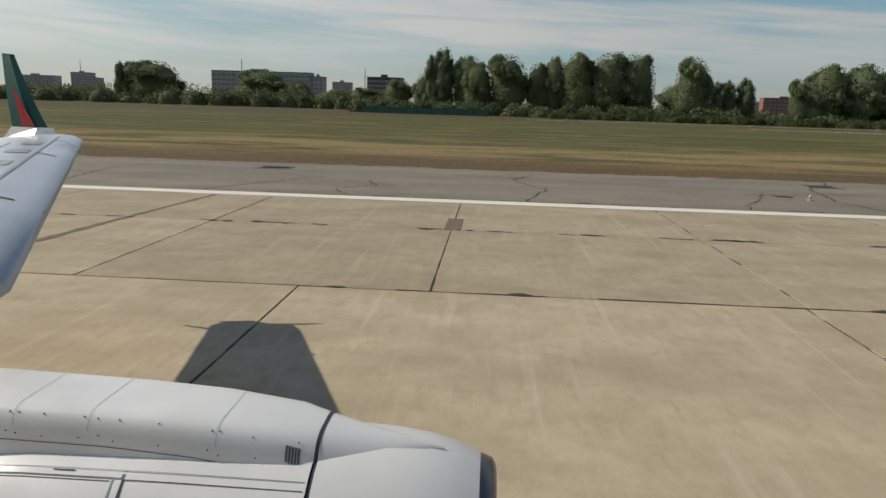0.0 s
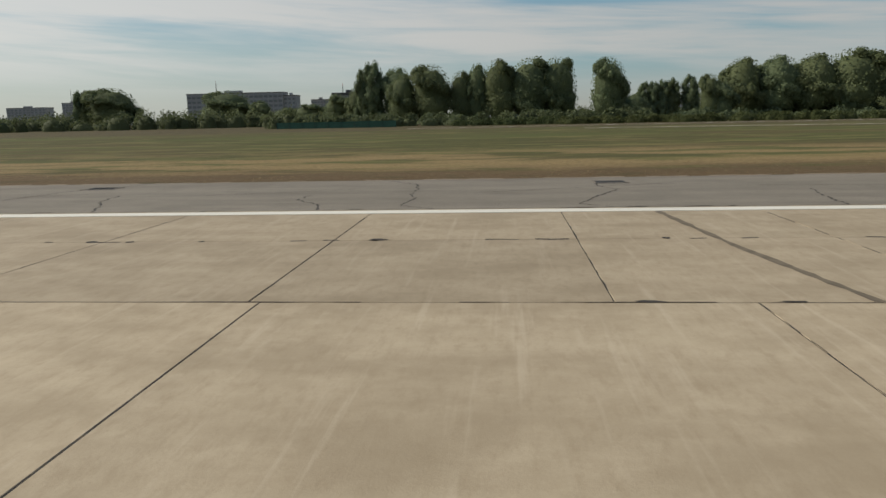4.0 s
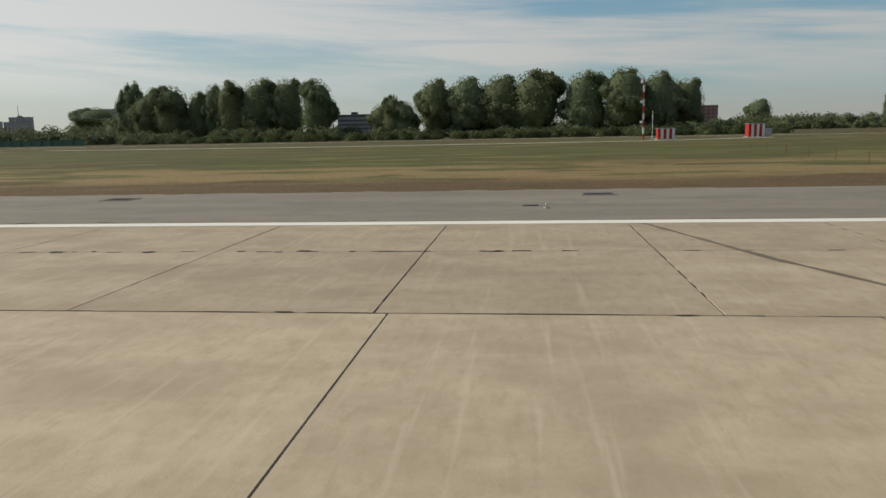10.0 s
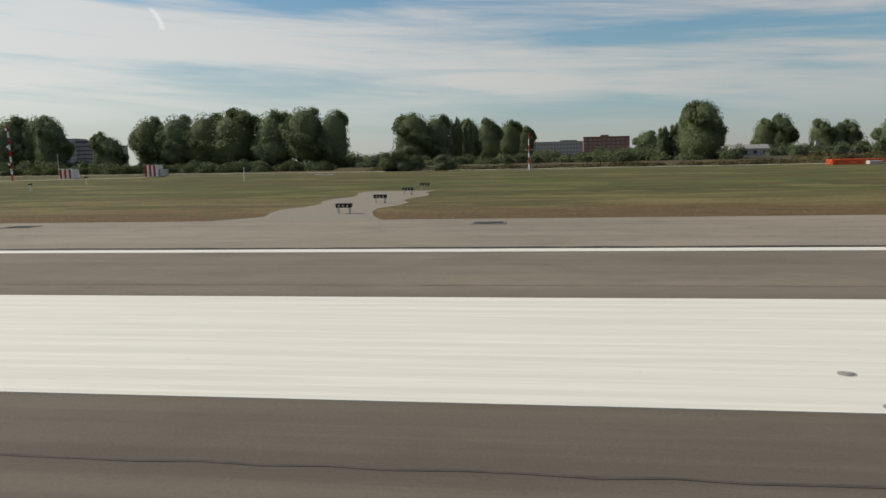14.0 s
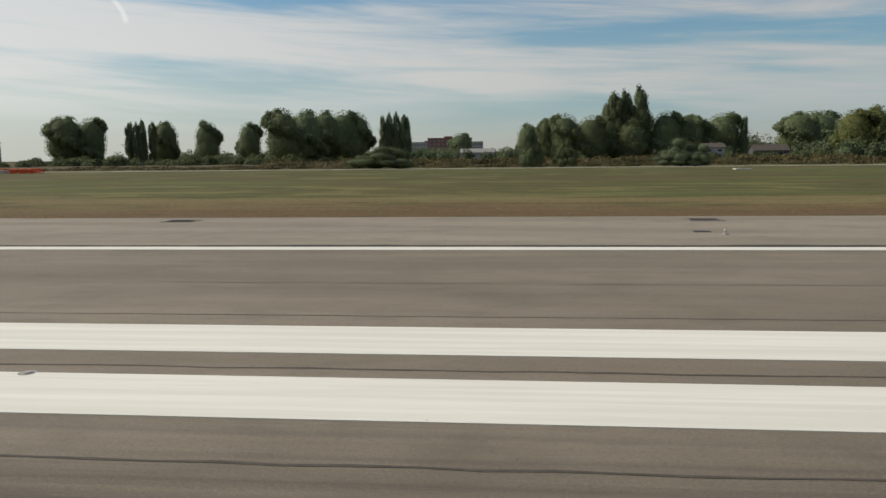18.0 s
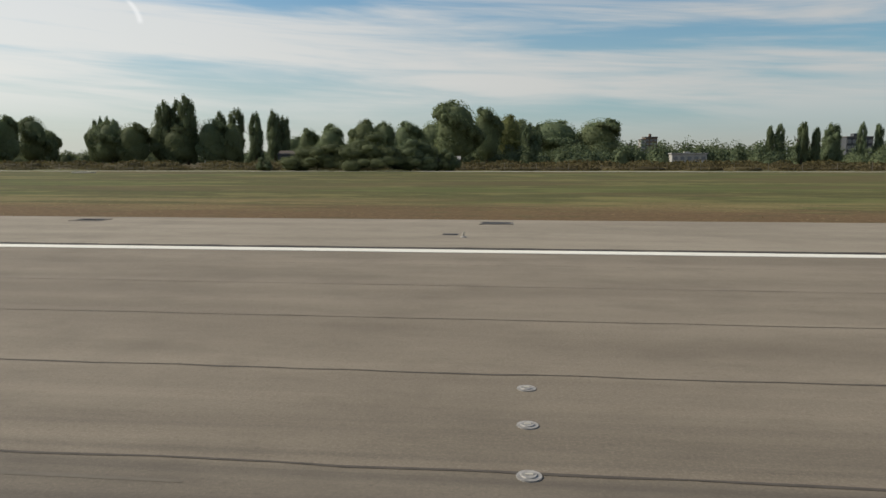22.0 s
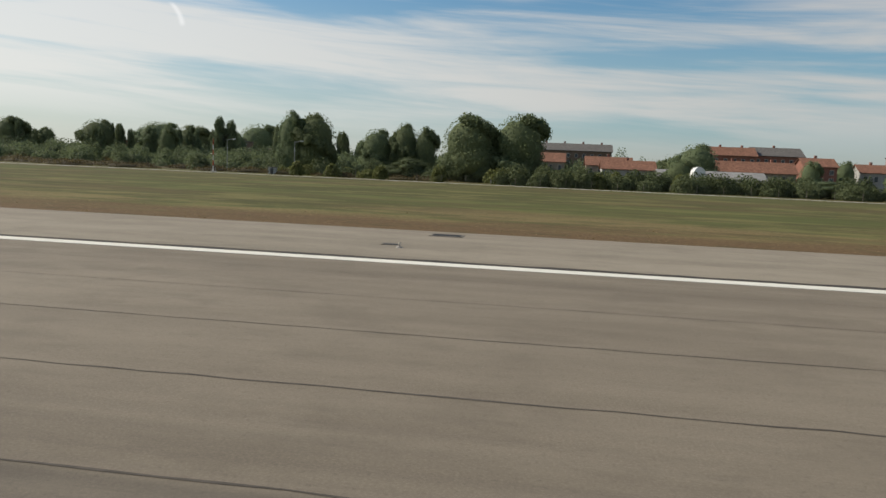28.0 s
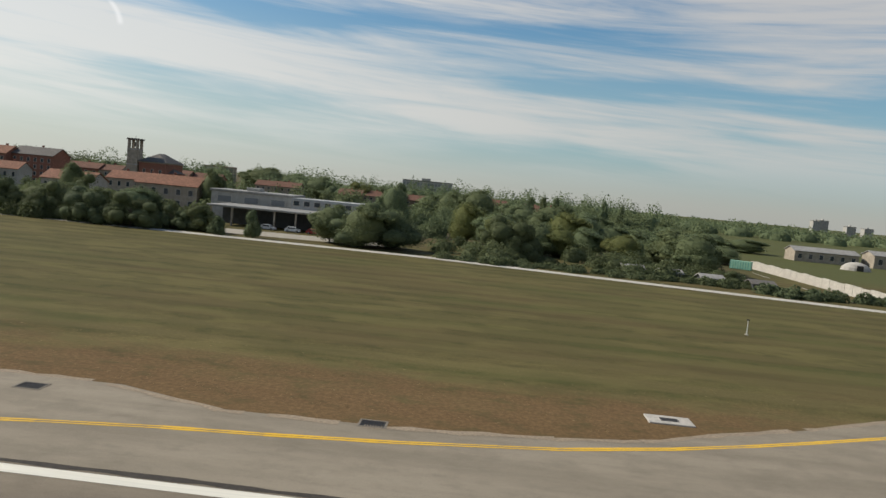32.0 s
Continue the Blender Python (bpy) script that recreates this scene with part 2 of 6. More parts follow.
def asphalt_material(name, dark, light, rubber):
    m, nt, b = material(name, 0.86, spec=0.25)
    co = coords(nt)
    sep = nt.nodes.new("ShaderNodeSeparateXYZ")
    nt.links.new(co, sep.inputs[0])
    grit = noise_of(nt, co, 22.0, 5, 0.75)
    wide = noise_of(nt, stretched(nt, co, 0.05, 0.3, 1), 1.0, 6, 0.6)
    streak = noise_of(nt, stretched(nt, co, 0.035, 1.7, 1), 1.0, 5, 0.6)
    base = mix_rgb(nt, span(nt, wide, 0.3, 0.7), dark, light)
    base = mix_rgb(nt, math_node(nt, "MULTIPLY", span(nt, grit, 0.42, 0.72), 0.5), base, tuple(c * 1.4 for c in light))
    chip = noise_of(nt, co, 9.0, 6, 0.8)
    base = mix_rgb(nt, math_node(nt, "MULTIPLY", span(nt, chip, 0.5, 0.72), 0.5), base, tuple(c * 0.62 for c in dark))
    stain = noise_of(nt, stretched(nt, co, 0.28, 0.34, 1, 0, (7, 3, 0)), 1.0, 7, 0.68)
    base = mix_rgb(nt, math_node(nt, "MULTIPLY", span(nt, stain, 0.46, 0.68), 0.38), base, tuple(c * 0.8 for c in dark))
    blot = noise_of(nt, stretched(nt, co, 0.5, 1.1, 1), 1.0, 7, 0.7)
    base = mix_rgb(nt, math_node(nt, "MULTIPLY", span(nt, blot, 0.48, 0.72), 0.35), base, tuple(c * 0.78 for c in dark))
    if rubber:
        # tyre rubber laid down in streaks along the middle of the runway
        inner = math_node(nt, "MULTIPLY", span(nt, sep.outputs[1], 6.0, 13.0, 1.0, 0.0), span(nt, sep.outputs[0], 560.0, 1000.0, 1.0, 0.45))
        fac = math_node(nt, "MULTIPLY", math_node(nt, "MULTIPLY", span(nt, streak, 0.36, 0.68), 0.62), inner)
        base = mix_rgb(nt, fac, base, (0.058, 0.05, 0.042))
        zone = math_node(nt, "MULTIPLY", span(nt, sep.outputs[1], 5.0, 20.0, 0.5, 0.12), span(nt, sep.outputs[0], 330.0, 460.0, 1.0, 0.0))
        base = mix_rgb(nt, zone, base, (0.075, 0.062, 0.048))
        lane = math_node(nt, "MULTIPLY", math_node(nt, "MULTIPLY", span(nt, sep.outputs[1], 7.7, 8.05, 0.42, 0.0), span(nt, sep.outputs[0], 480.0, 640.0)), span(nt, blot, 0.3, 0.7, 0.7, 1.0))
        base = mix_rgb(nt, lane, base, (0.07, 0.06, 0.05))
        # rubber left by a tight turn on the runway
        dx, dy = math_node(nt, "SUBTRACT", sep.outputs[0], 861.0), math_node(nt, "SUBTRACT", sep.outputs[1], 10.2)
        away = math_node(nt, "SQRT", math_node(nt, "ADD", math_node(nt, "MULTIPLY", dx, dx), math_node(nt, "MULTIPLY", dy, dy)))
        rings = math_node(nt, "ADD", span(nt, math_node(nt, "ABSOLUTE", math_node(nt, "SUBTRACT", away, 7.8)), 0.05, 0.5, 1.0, 0.0), span(nt, math_node(nt, "ABSOLUTE", math_node(nt, "SUBTRACT", away, 6.4)), 0.05, 0.4, 0.7, 0.0))
        rings = math_node(nt, "MULTIPLY", math_node(nt, "MULTIPLY", rings, span(nt, sep.outputs[1], 9.0, 12.0)), span(nt, blot, 0.3, 0.7, 0.5, 0.22))
        base = mix_rgb(nt, rings, base, (0.075, 0.063, 0.05))
        soft = noise_of(nt, stretched(nt, co, 0.012, 0.5, 1, 0, (0, 3, 0)), 1.0, 3, 0.5)
        base = mix_rgb(nt, math_node(nt, "MULTIPLY", span(nt, soft, 0.45, 0.7), 0.16), base, tuple(c * 0.72 for c in dark))
    nt.links.new(base, b.inputs["Base Color"])
    bump(nt, b, grit, 0.35, 0.01)
    return m


def paint_material(name, colour, wear):
    m, nt, b = material(name, 0.7)
    co = coords(nt)
    chips = noise_of(nt, co, 3.2, 8, 0.75)
    lines = noise_of(nt, stretched(nt, co, 0.12, 3.5, 1), 1.0, 5, 0.65)
    base = mix_rgb(nt, span(nt, lines, 0.35, 0.7), tuple(c * 0.86 for c in colour), colour)
    base = mix_rgb(nt, math_node(nt, "MULTIPLY", span(nt, chips, 0.66, 0.74), wear), base, (0.3, 0.27, 0.23))
    nt.links.new(base, b.inputs["Base Color"])
    return m


def grass_material():
    m, nt, b = material("mown dry grass", 0.95, spec=0.1)
    co = coords(nt)
    sep = nt.nodes.new("ShaderNodeSeparateXYZ")
    nt.links.new(co, sep.inputs[0])
    fine = noise_of(nt, co, 2.6, 8, 0.78)
    tuft = noise_of(nt, stretched(nt, co, 0.3, 0.42, 1), 1.0, 7, 0.7)
    clump = noise_of(nt, stretched(nt, co, 0.07, 0.16, 1, 12, (3, 8, 0)), 1.0, 6, 0.65)
    wide = noise_of(nt, stretched(nt, co, 0.011, 0.05, 1), 1.0, 5, 0.6)
    swath = noise_of(nt, stretched(nt, co, 0.005, 0.2, 1), 1.0, 5, 0.6, 0.3)
    aside = math_node(nt, "ABSOLUTE", sep.outputs[1])
    y = math_node(nt, "ADD", aside, math_node(nt, "MULTIPLY", math_node(nt, "SUBTRACT", wide, 0.5), 16.0))
    y = math_node(nt, "ADD", y, math_node(nt, "MULTIPLY", math_node(nt, "SUBTRACT", tuft, 0.5), 14.0))
    y = math_node(nt, "ADD", y, math_node(nt, "MULTIPLY", math_node(nt, "SUBTRACT", clump, 0.5), 14.0))
    green = mix_rgb(nt, span(nt, fine, 0.3, 0.7), (0.056, 0.058, 0.019), (0.112, 0.108, 0.038))
    green = mix_rgb(nt, math_node(nt, "MULTIPLY", span(nt, swath, 0.4, 0.62), 0.5), green, (0.14, 0.12, 0.048))
    # the mower's rows, light and dark in turn
    rows = math_node(nt, "SINE", math_node(nt, "ADD", math_node(nt, "MULTIPLY", aside, 1.05), math_node(nt, "MULTIPLY", wide, 4.0)))
    green = mix_rgb(nt, math_node(nt, "MULTIPLY", span(nt, rows, -0.4, 0.6), 0.58), green, (0.046, 0.053, 0.021))
    green = mix_rgb(nt, math_node(nt, "MULTIPLY", span(nt, tuft, 0.46, 0.62), 0.6), green, (0.045, 0.055, 0.02))
    green = mix_rgb(nt, math_node(nt, "MULTIPLY", span(nt, clump, 0.49, 0.6), 0.62), green, (0.19, 0.165, 0.064))
    lush = noise_of(nt, stretched(nt, co, 0.016, 0.06, 1, 8, (9, 4, 0)), 1.0, 5, 0.6)
    green = mix_rgb(nt, math_node(nt, "MULTIPLY", span(nt, lush, 0.48, 0.6), 0.55), green, (0.082, 0.1, 0.03))
    bare = noise_of(nt, stretched(nt, co, 0.025, 0.08, 1, 20), 1.0, 6, 0.65)
    green = mix_rgb(nt, math_node(nt, "MULTIPLY", span(nt, bare, 0.47, 0.62), 0.6), green, (0.1, 0.072, 0.036))
    late = span(nt, sep.outputs[0], 1120.0, 1330.0)
    green = mix_rgb(nt, math_node(nt, "MULTIPLY", late, 0.42), green, (0.066, 0.052, 0.021))
    ridge = math_node(nt, "MULTIPLY", span(nt, rows, -0.5, 0.5), span(nt, late, 0.0, 1.0, 0.12, 0.4))
    green = mix_rgb(nt, ridge, green, (0.138, 0.114, 0.048))
    # straw along the edge, thickest where the runway begins
    straw = mix_rgb(nt, span(nt, fine, 0.32, 0.7), (0.145, 0.104, 0.047), (0.31, 0.23, 0.11))
    patch = noise_of(nt, stretched(nt, co, 0.045, 0.13, 1, 4, (5, 2, 0)), 1.0, 6, 0.65)
    begin = span(nt, sep.outputs[0], 180.0, 330.0)
    dry = math_node(nt, "MULTIPLY", span(nt, math_node(nt, "ADD", y, math_node(nt, "MULTIPLY", begin, 12.0)), 70.0, 86.0, 1.0, 0.0), span(nt, patch, 0.43, 0.54, 0.02, 1.0))
    dry = math_node(nt, "MULTIPLY", dry, span(nt, sep.outputs[0], 150.0, 300.0, 1.0, 0.5))
    dry = math_node(nt, "MULTIPLY", dry, math_node(nt, "SUBTRACT", 1.0, math_node(nt, "MULTIPLY", late, 0.7)))
    c = mix_rgb(nt, dry, green, straw)
    earth = mix_rgb(nt, late, (0.094, 0.058, 0.03), (0.11, 0.066, 0.033))
    rust = mix_rgb(nt, late, (0.165, 0.112, 0.056), (0.2, 0.122, 0.06))
    rust = mix_rgb(nt, begin, (0.145, 0.108, 0.058), rust)
    brown = mix_rgb(nt, span(nt, fine, 0.35, 0.7), earth, rust)
    brown = mix_rgb(nt, math_node(nt, "MULTIPLY", span(nt, tuft, 0.5, 0.66), 0.6), brown, (0.066, 0.058, 0.026))
    rim = math_node(nt, "ADD", y, math_node(nt, "MULTIPLY", late, 2.0))
    c = mix_rgb(nt, math_node(nt, "MULTIPLY", span(nt, rim, 47.0, 59.0, 1.0, 0.0), span(nt, late, 0.0, 1.0, 0.95, 0.8)), c, brown)
    far = mix_rgb(nt, span(nt, tuft, 0.35, 0.7), (0.062, 0.052, 0.027), (0.125, 0.1, 0.05))
    far = mix_rgb(nt, span(nt, sep.outputs[0], 1500.0, 1530.0), far, (0.085, 0.09, 0.034))
    c = mix_rgb(nt, span(nt, aside, 184.0, 214.0), c, far)
    nt.links.new(c, b.inputs["Base Color"])
    bump(nt, b, tuft, 0.3, 0.1)
    return m


def leaf_material(name, dark, light, dry=0.0):
    m, nt, b = material(name, 0.75, spec=0.2)
    geo = nt.nodes.new("ShaderNodeNewGeometry")
    info = nt.nodes.new("ShaderNodeObjectInfo")
    base = mix_rgb(nt, geo.outputs["Random Per Island"], dark, light)
    tone = math_node(nt, "MULTIPLY", info.outputs["Random"], 0.45 + dry)
    base = mix_rgb(nt, tone, base, (0.11, 0.112, 0.036))
    nt.links.new(base, b.inputs["Base Color"])
    thin = nt.nodes.new("ShaderNodeBsdfTranslucent")
    nt.links.new(base, thin.inputs[0])
    mixer = nt.nodes.new("ShaderNodeMixShader")
    mixer.inputs[0].default_value = 0.4
    nt.links.new(b.outputs[0], mixer.inputs[1])
    nt.links.new(thin.outputs[0], mixer.inputs[2])
    nt.links.new(mixer.outputs[0], nt.nodes["Material Output"].inputs[0])
    return m


M_CONCRETE = concrete_material("runway concrete", 1.13)
M_CONCRETE_OLD = concrete_material("older brown runway concrete", 0.98)
M_ASPHALT = asphalt_material("runway asphalt", (0.149, 0.123, 0.09), (0.22, 0.185, 0.137), True)
M_SHOULDER = asphalt_material("shoulder asphalt", (0.19, 0.162, 0.12), (0.272, 0.233, 0.176), False)
M_OLD = asphalt_material("old shoulder asphalt", (0.162, 0.142, 0.11), (0.226, 0.2, 0.157), False)
M_SEAM = plain("bitumen joint filler", (0.05, 0.043, 0.036), 0.9, grain=3)
M_LANE = plain("worn paving seam", (0.085, 0.072, 0.058), 0.9, grain=3)
M_PATCH = plain("dark asphalt patch", (0.16, 0.13, 0.09), 0.9, grain=2.5)
M_WHITE = paint_material("white runway paint", (0.74, 0.71, 0.61), 0.75)
M_YELLOW = paint_material("yellow taxiway paint", (0.76, 0.46, 0.04), 0.35)
M_BORDER = plain("dark grey border paint", (0.085, 0.078, 0.07), 0.8, grain=3)
M_GRASS = grass_material()
M_STRAW = leaf_material("dry grass blades", (0.2, 0.15, 0.078), (0.28, 0.21, 0.112), -0.45)
M_LEAF = leaf_material("broad leaves", (0.122, 0.158, 0.084), (0.204, 0.252, 0.13))
M_LIGHT = leaf_material("yellowing light leaves", (0.115, 0.135, 0.046), (0.22, 0.235, 0.085))
M_POPLAR = leaf_material("poplar leaves", (0.106, 0.14, 0.077), (0.172, 0.22, 0.118))
M_BUSH = leaf_material("shrub leaves", (0.088, 0.116, 0.063), (0.154, 0.19, 0.099), 0.0)
M_SCRUB = leaf_material("brown scrub leaves", (0.05, 0.035, 0.018), (0.15, 0.115, 0.055), 0.0)
M_REED = leaf_material("reed leaves", (0.04, 0.06, 0.02), (0.12, 0.145, 0.06))
M_BARK = plain("tree bark", (0.1, 0.08, 0.06), 0.9, grain=4)
M_CEMENT = plain("pale cement", (0.46, 0.43, 0.38), 0.9, grain=3)
M_IRON = plain("cast iron", (0.06, 0.055, 0.05), 0.6, 0.6, grain=8)
M_STEEL = plain("galvanised steel", (0.42, 0.43, 0.44), 0.45, 0.8, grain=10)
M_GLASS = plain("dark window glass", (0.035, 0.045, 0.055), 0.12, spec=0.6, vary=0.1)
M_RED = plain("red paint", (0.42, 0.035, 0.025), 0.55, grain=4)
M_WPAINT = plain("white enamel paint", (0.74, 0.74, 0.72), 0.5, grain=4, vary=0.12)
M_ORANGE = plain("orange plastic mesh", (0.72, 0.11, 0.03), 0.6, grain=5)
M_SIGN = plain("yellow sign face", (0.82, 0.66, 0.02), 0.5, grain=4, vary=0.08)
M_BLACK = plain("black paint", (0.02, 0.02, 0.02), 0.6, grain=6)
M_NET = plain("green windbreak net", (0.02, 0.07, 0.052), 0.9, grain=2)
M_FIT = plain("weathered cast fitting", (0.33, 0.31, 0.28), 0.6, 0.2, grain=9, vary=0.35)
M_LAMP = plain("lamp glass", (0.55, 0.5, 0.4), 0.2, spec=0.6)
W_GREY = plain("grey facade", (0.36, 0.37, 0.365), 0.85, grain=0.6)
W_PALE = plain("pale plaster", (0.34, 0.295, 0.235), 0.9, grain=0.7)
W_BROWN = plain("brown plaster", (0.17, 0.125, 0.09), 0.9, grain=0.7)
W_WHITE = plain("white plaster", (0.37, 0.36, 0.33), 0.85, grain=0.7, vary=0.15)
W_DARK = plain("dark facade and hall shade", (0.075, 0.08, 0.085), 0.5, grain=0.7)
W_BRICK = plain("red brick facade", (0.26, 0.12, 0.085), 0.9, grain=1.4)
W_TEAL = plain("green scaffold sheeting", (0.07, 0.26, 0.24), 0.8, grain=0.8)
R_TILE = plain("terracotta roof tiles", (0.24, 0.118, 0.075), 0.9, grain=1.6, vary=0.35)
R_GREY = plain("grey roof", (0.14, 0.128, 0.115), 0.85, grain=1.2)
R_PALE = plain("pale corrugated roof", (0.29, 0.28, 0.26), 0.7, grain=1.0)


# ---- building blocks ----
def mesh_of(name, bm, mat):
    me = bpy.data.meshes.new(name)
    bm.normal_update()
    bm.to_mesh(me)
    bm.free()
    me.materials.append(mat)
    return me


def part(name, bm, mat, parent=None, label="", kind=""):
    ob = new(name, bm if isinstance(bm, bpy.types.Mesh) else mesh_of(name, bm, mat))
    ob.parent = parent
    return tagged(ob, label=label, kind=kind)


def thing(name, label, category, group="", at=(0, 0, 0), turn=0.0):
    ob = new(name)
    ob.empty_display_size = 0.3
    ob.matrix_basis = pose(*at, 0, 0, turn)
    return tagged(ob, label, category, group)


def add_box(bm, x0, x1, y0, y1, z0, z1, bevel=0.0):
    made = bmesh.ops.create_cube(bm, size=1, matrix=Matrix.LocRotScale(
        ((x0 + x1) / 2, (y0 + y1) / 2, (z0 + z1) / 2), None, (abs(x1 - x0), abs(y1 - y0), abs(z1 - z0))))
    if bevel:
        edges = list({e for v in made["verts"] for e in v.link_edges})
        bmesh.ops.bevel(bm, geom=edges, offset=bevel, segments=1, affect="EDGES")
    return bm


def box(x0, x1, y0, y1, z0, z1, bevel=0.0):
    return add_box(bmesh.new(), x0, x1, y0, y1, z0, z1, bevel)


def add_rod(bm, a, b, r0, r1=None, sides=8):
    a, b = Vector(a), Vector(b)
    d = b - a
    m = Matrix.Translation((a + b) / 2) @ d.to_track_quat("Z", "Y").to_matrix().to_4x4()
    bmesh.ops.create_cone(bm, cap_ends=True, segments=sides, radius1=r0, radius2=r0 if r1 is None else r1, depth=d.length, matrix=m)
    return bm


def rod(a, b, r0, r1=None, sides=8):
    return add_rod(bmesh.new(), a, b, r0, r1, sides)


def poly_mesh(name, verts, faces, mat):
    me = bpy.data.meshes.new(name)
    me.from_pydata(verts, [], faces)
    me.materials.append(mat)
    me.update()
    return me


def ground_z(y):
    """The field lies level with the runway and rises a little towards the perimeter."""
    t = min(max((y - 50.0) / 115.0, 0.0), 1.0)
    return -0.04 + 0.72 * t * t * (3 - 2 * t)


# ---- ground ----
def build_ground():
    ys = [-4500, -400, -60, -45, 30, 43, 46, 50] + [50 + 5 * i for i in range(1, 24)] + [200, 300, 600, 1500, 4900]
    xs = [-4500, -1500, -300] + [-200 + 50 * i for i in range(0, 38)] + [1800, 2500, 4900]
    verts, faces = [], []
    for x in xs:
        for y in ys:
            verts.append((x, y, ground_z(y)))
    n = len(ys)
    for i in range(len(xs) - 1):
        for j in range(n - 1):
            a = i * n + j
            faces.append((a, a + n, a + n + 1, a + 1))
    me = poly_mesh("ground", verts, faces, M_GRASS)
    tagged(new("ground", me), "wide mown airfield grass with a dry straw edge", "ground", kind="structure")


def blades(name, count, x0, x1, y0, y1, low, high, mat, label, seed, power=1.0, per=3, wide=0.09):
    rng = np.random.default_rng(seed)
    px = rng.uniform(x0, x1, count)
    py = y0 + (y1 - y0) * rng.uniform(0, 1, count) ** power
    keep = np.sin(px * 0.9 + 3 * np.sin(py * 0.35)) + np.sin(px * 0.23 + py * 0.6) + rng.uniform(-1.2, 1.2, count) > -0.4
    px, py = px[keep], py[keep]
    n = len(px) * per
    px, py = np.repeat(px, per), np.repeat(py, per)
    h, a = rng.uniform(low, high, n), rng.uniform(0, 2 * np.pi, n)
    t = np.clip((py - 50) / 115, 0, 1)
    z = -0.05 + 0.72 * t * t * (3 - 2 * t)
    lean = rng.uniform(-3.0, 3.0, (n, 2)) * h[:, None]
    ox, oy = rng.normal(0, 0.1, n), rng.normal(0, 0.1, n)
    v = np.zeros((n, 3, 3))
    v[:, 0] = np.stack([px + ox - wide * np.cos(a), py + oy - wide * np.sin(a), z], 1)
    v[:, 1] = np.stack([px + ox + wide * np.cos(a), py + oy + wide * np.sin(a), z], 1)
    v[:, 2] = np.stack([px + ox + lean[:, 0], py + oy + lean[:, 1], z + h], 1)
    me = bpy.data.meshes.new(name)
    me.vertices.add(n * 3)
    me.vertices.foreach_set("co", v.reshape(-1))
    me.loops.add(n * 3)
    me.loops.foreach_set("vertex_index", np.arange(n * 3, dtype=np.int32))
    me.polygons.add(n)
    me.polygons.foreach_set("loop_start", np.arange(0, n * 3, 3, dtype=np.int32))
    me.update()
    me.materials.append(mat)
    tagged(new(name, me), label, "grass", kind="stuff")


build_ground()
blades("dry_grass", 14000, -45, 1470, 43.1, 60, 0.03, 0.07, M_STRAW, "dry straw-coloured grass tufts along the shoulder", 4, 2.2, 3, 0.05)

# ---- runway ----
CON_END = 215.9
tagged(part("runway", box(CON_END, 2400, -29, 28.9, -0.3, 0.0), M_ASPHALT), "worn grey asphalt runway with rubber streaks", "runway", kind="structure")
runway_concrete = tagged(part("runway_concrete", box(-400, CON_END, -29, 28.9, -0.3, -0.012), M_SEAM), "old concrete runway of large jointed slabs", "runway", kind="structure")
tagged(part("runway_shoulder_old", box(-400, 205, 28.9, 43.2, -0.3, 0.004), M_OLD), "cracked dark grey asphalt runway shoulder", "shoulder", kind="structure")
tagged(part("runway_shoulder", box(205, 2400, 28.9, 43.0, -0.3, 0.004), M_SHOULDER), "pale grey asphalt runway shoulder", "shoulder", kind="structure")
tagged(part("runway_shoulder_far", box(-400, 2400, -43.0, -29.0, -0.3, 0.004), M_SHOULDER), "grey asphalt shoulder on the far runway side", "shoulder", kind="structure")


def ragged_line(name, points, width, mat, parent, label="", seed=1, z=0.01, step=0.5, rough=0.5, gaps=0.0):
    """A joint or crack as a thin uneven band through the points."""
    rng = random.Random(seed)
    verts, faces = [], []
    for (ax, ay), (bx, by) in zip(points[:-1], points[1:]):
        d = Vector((bx - ax, by - ay))
        n = max(2, int(d.length / step))
        side = Vector((-d.y, d.x)).normalized()
        prev = None
        for i in range(n + 1):
            p = Vector((ax, ay)) + d * i / n + side * rng.uniform(-1, 1) * width * rough
            w = width * rng.uniform(0.5, 1.3) / 2
            if prev is not None and rng.random() < gaps:
                prev = None
            verts += [(*(p - side * w), z), (*(p + side * w), z)]
            if prev is not None:
                faces.append((prev, prev + 1, len(verts) - 1, len(verts) - 2))
            prev = len(verts) - 2
    return part(name, poly_mesh(name, verts, faces, mat), mat, parent, label)


def slab_mesh(w, d, mat):
    bm = box(-w / 2, w / 2, -d / 2, d / 2, -0.2, 0.0, 0.012)
    return mesh_of("slab", bm, mat)


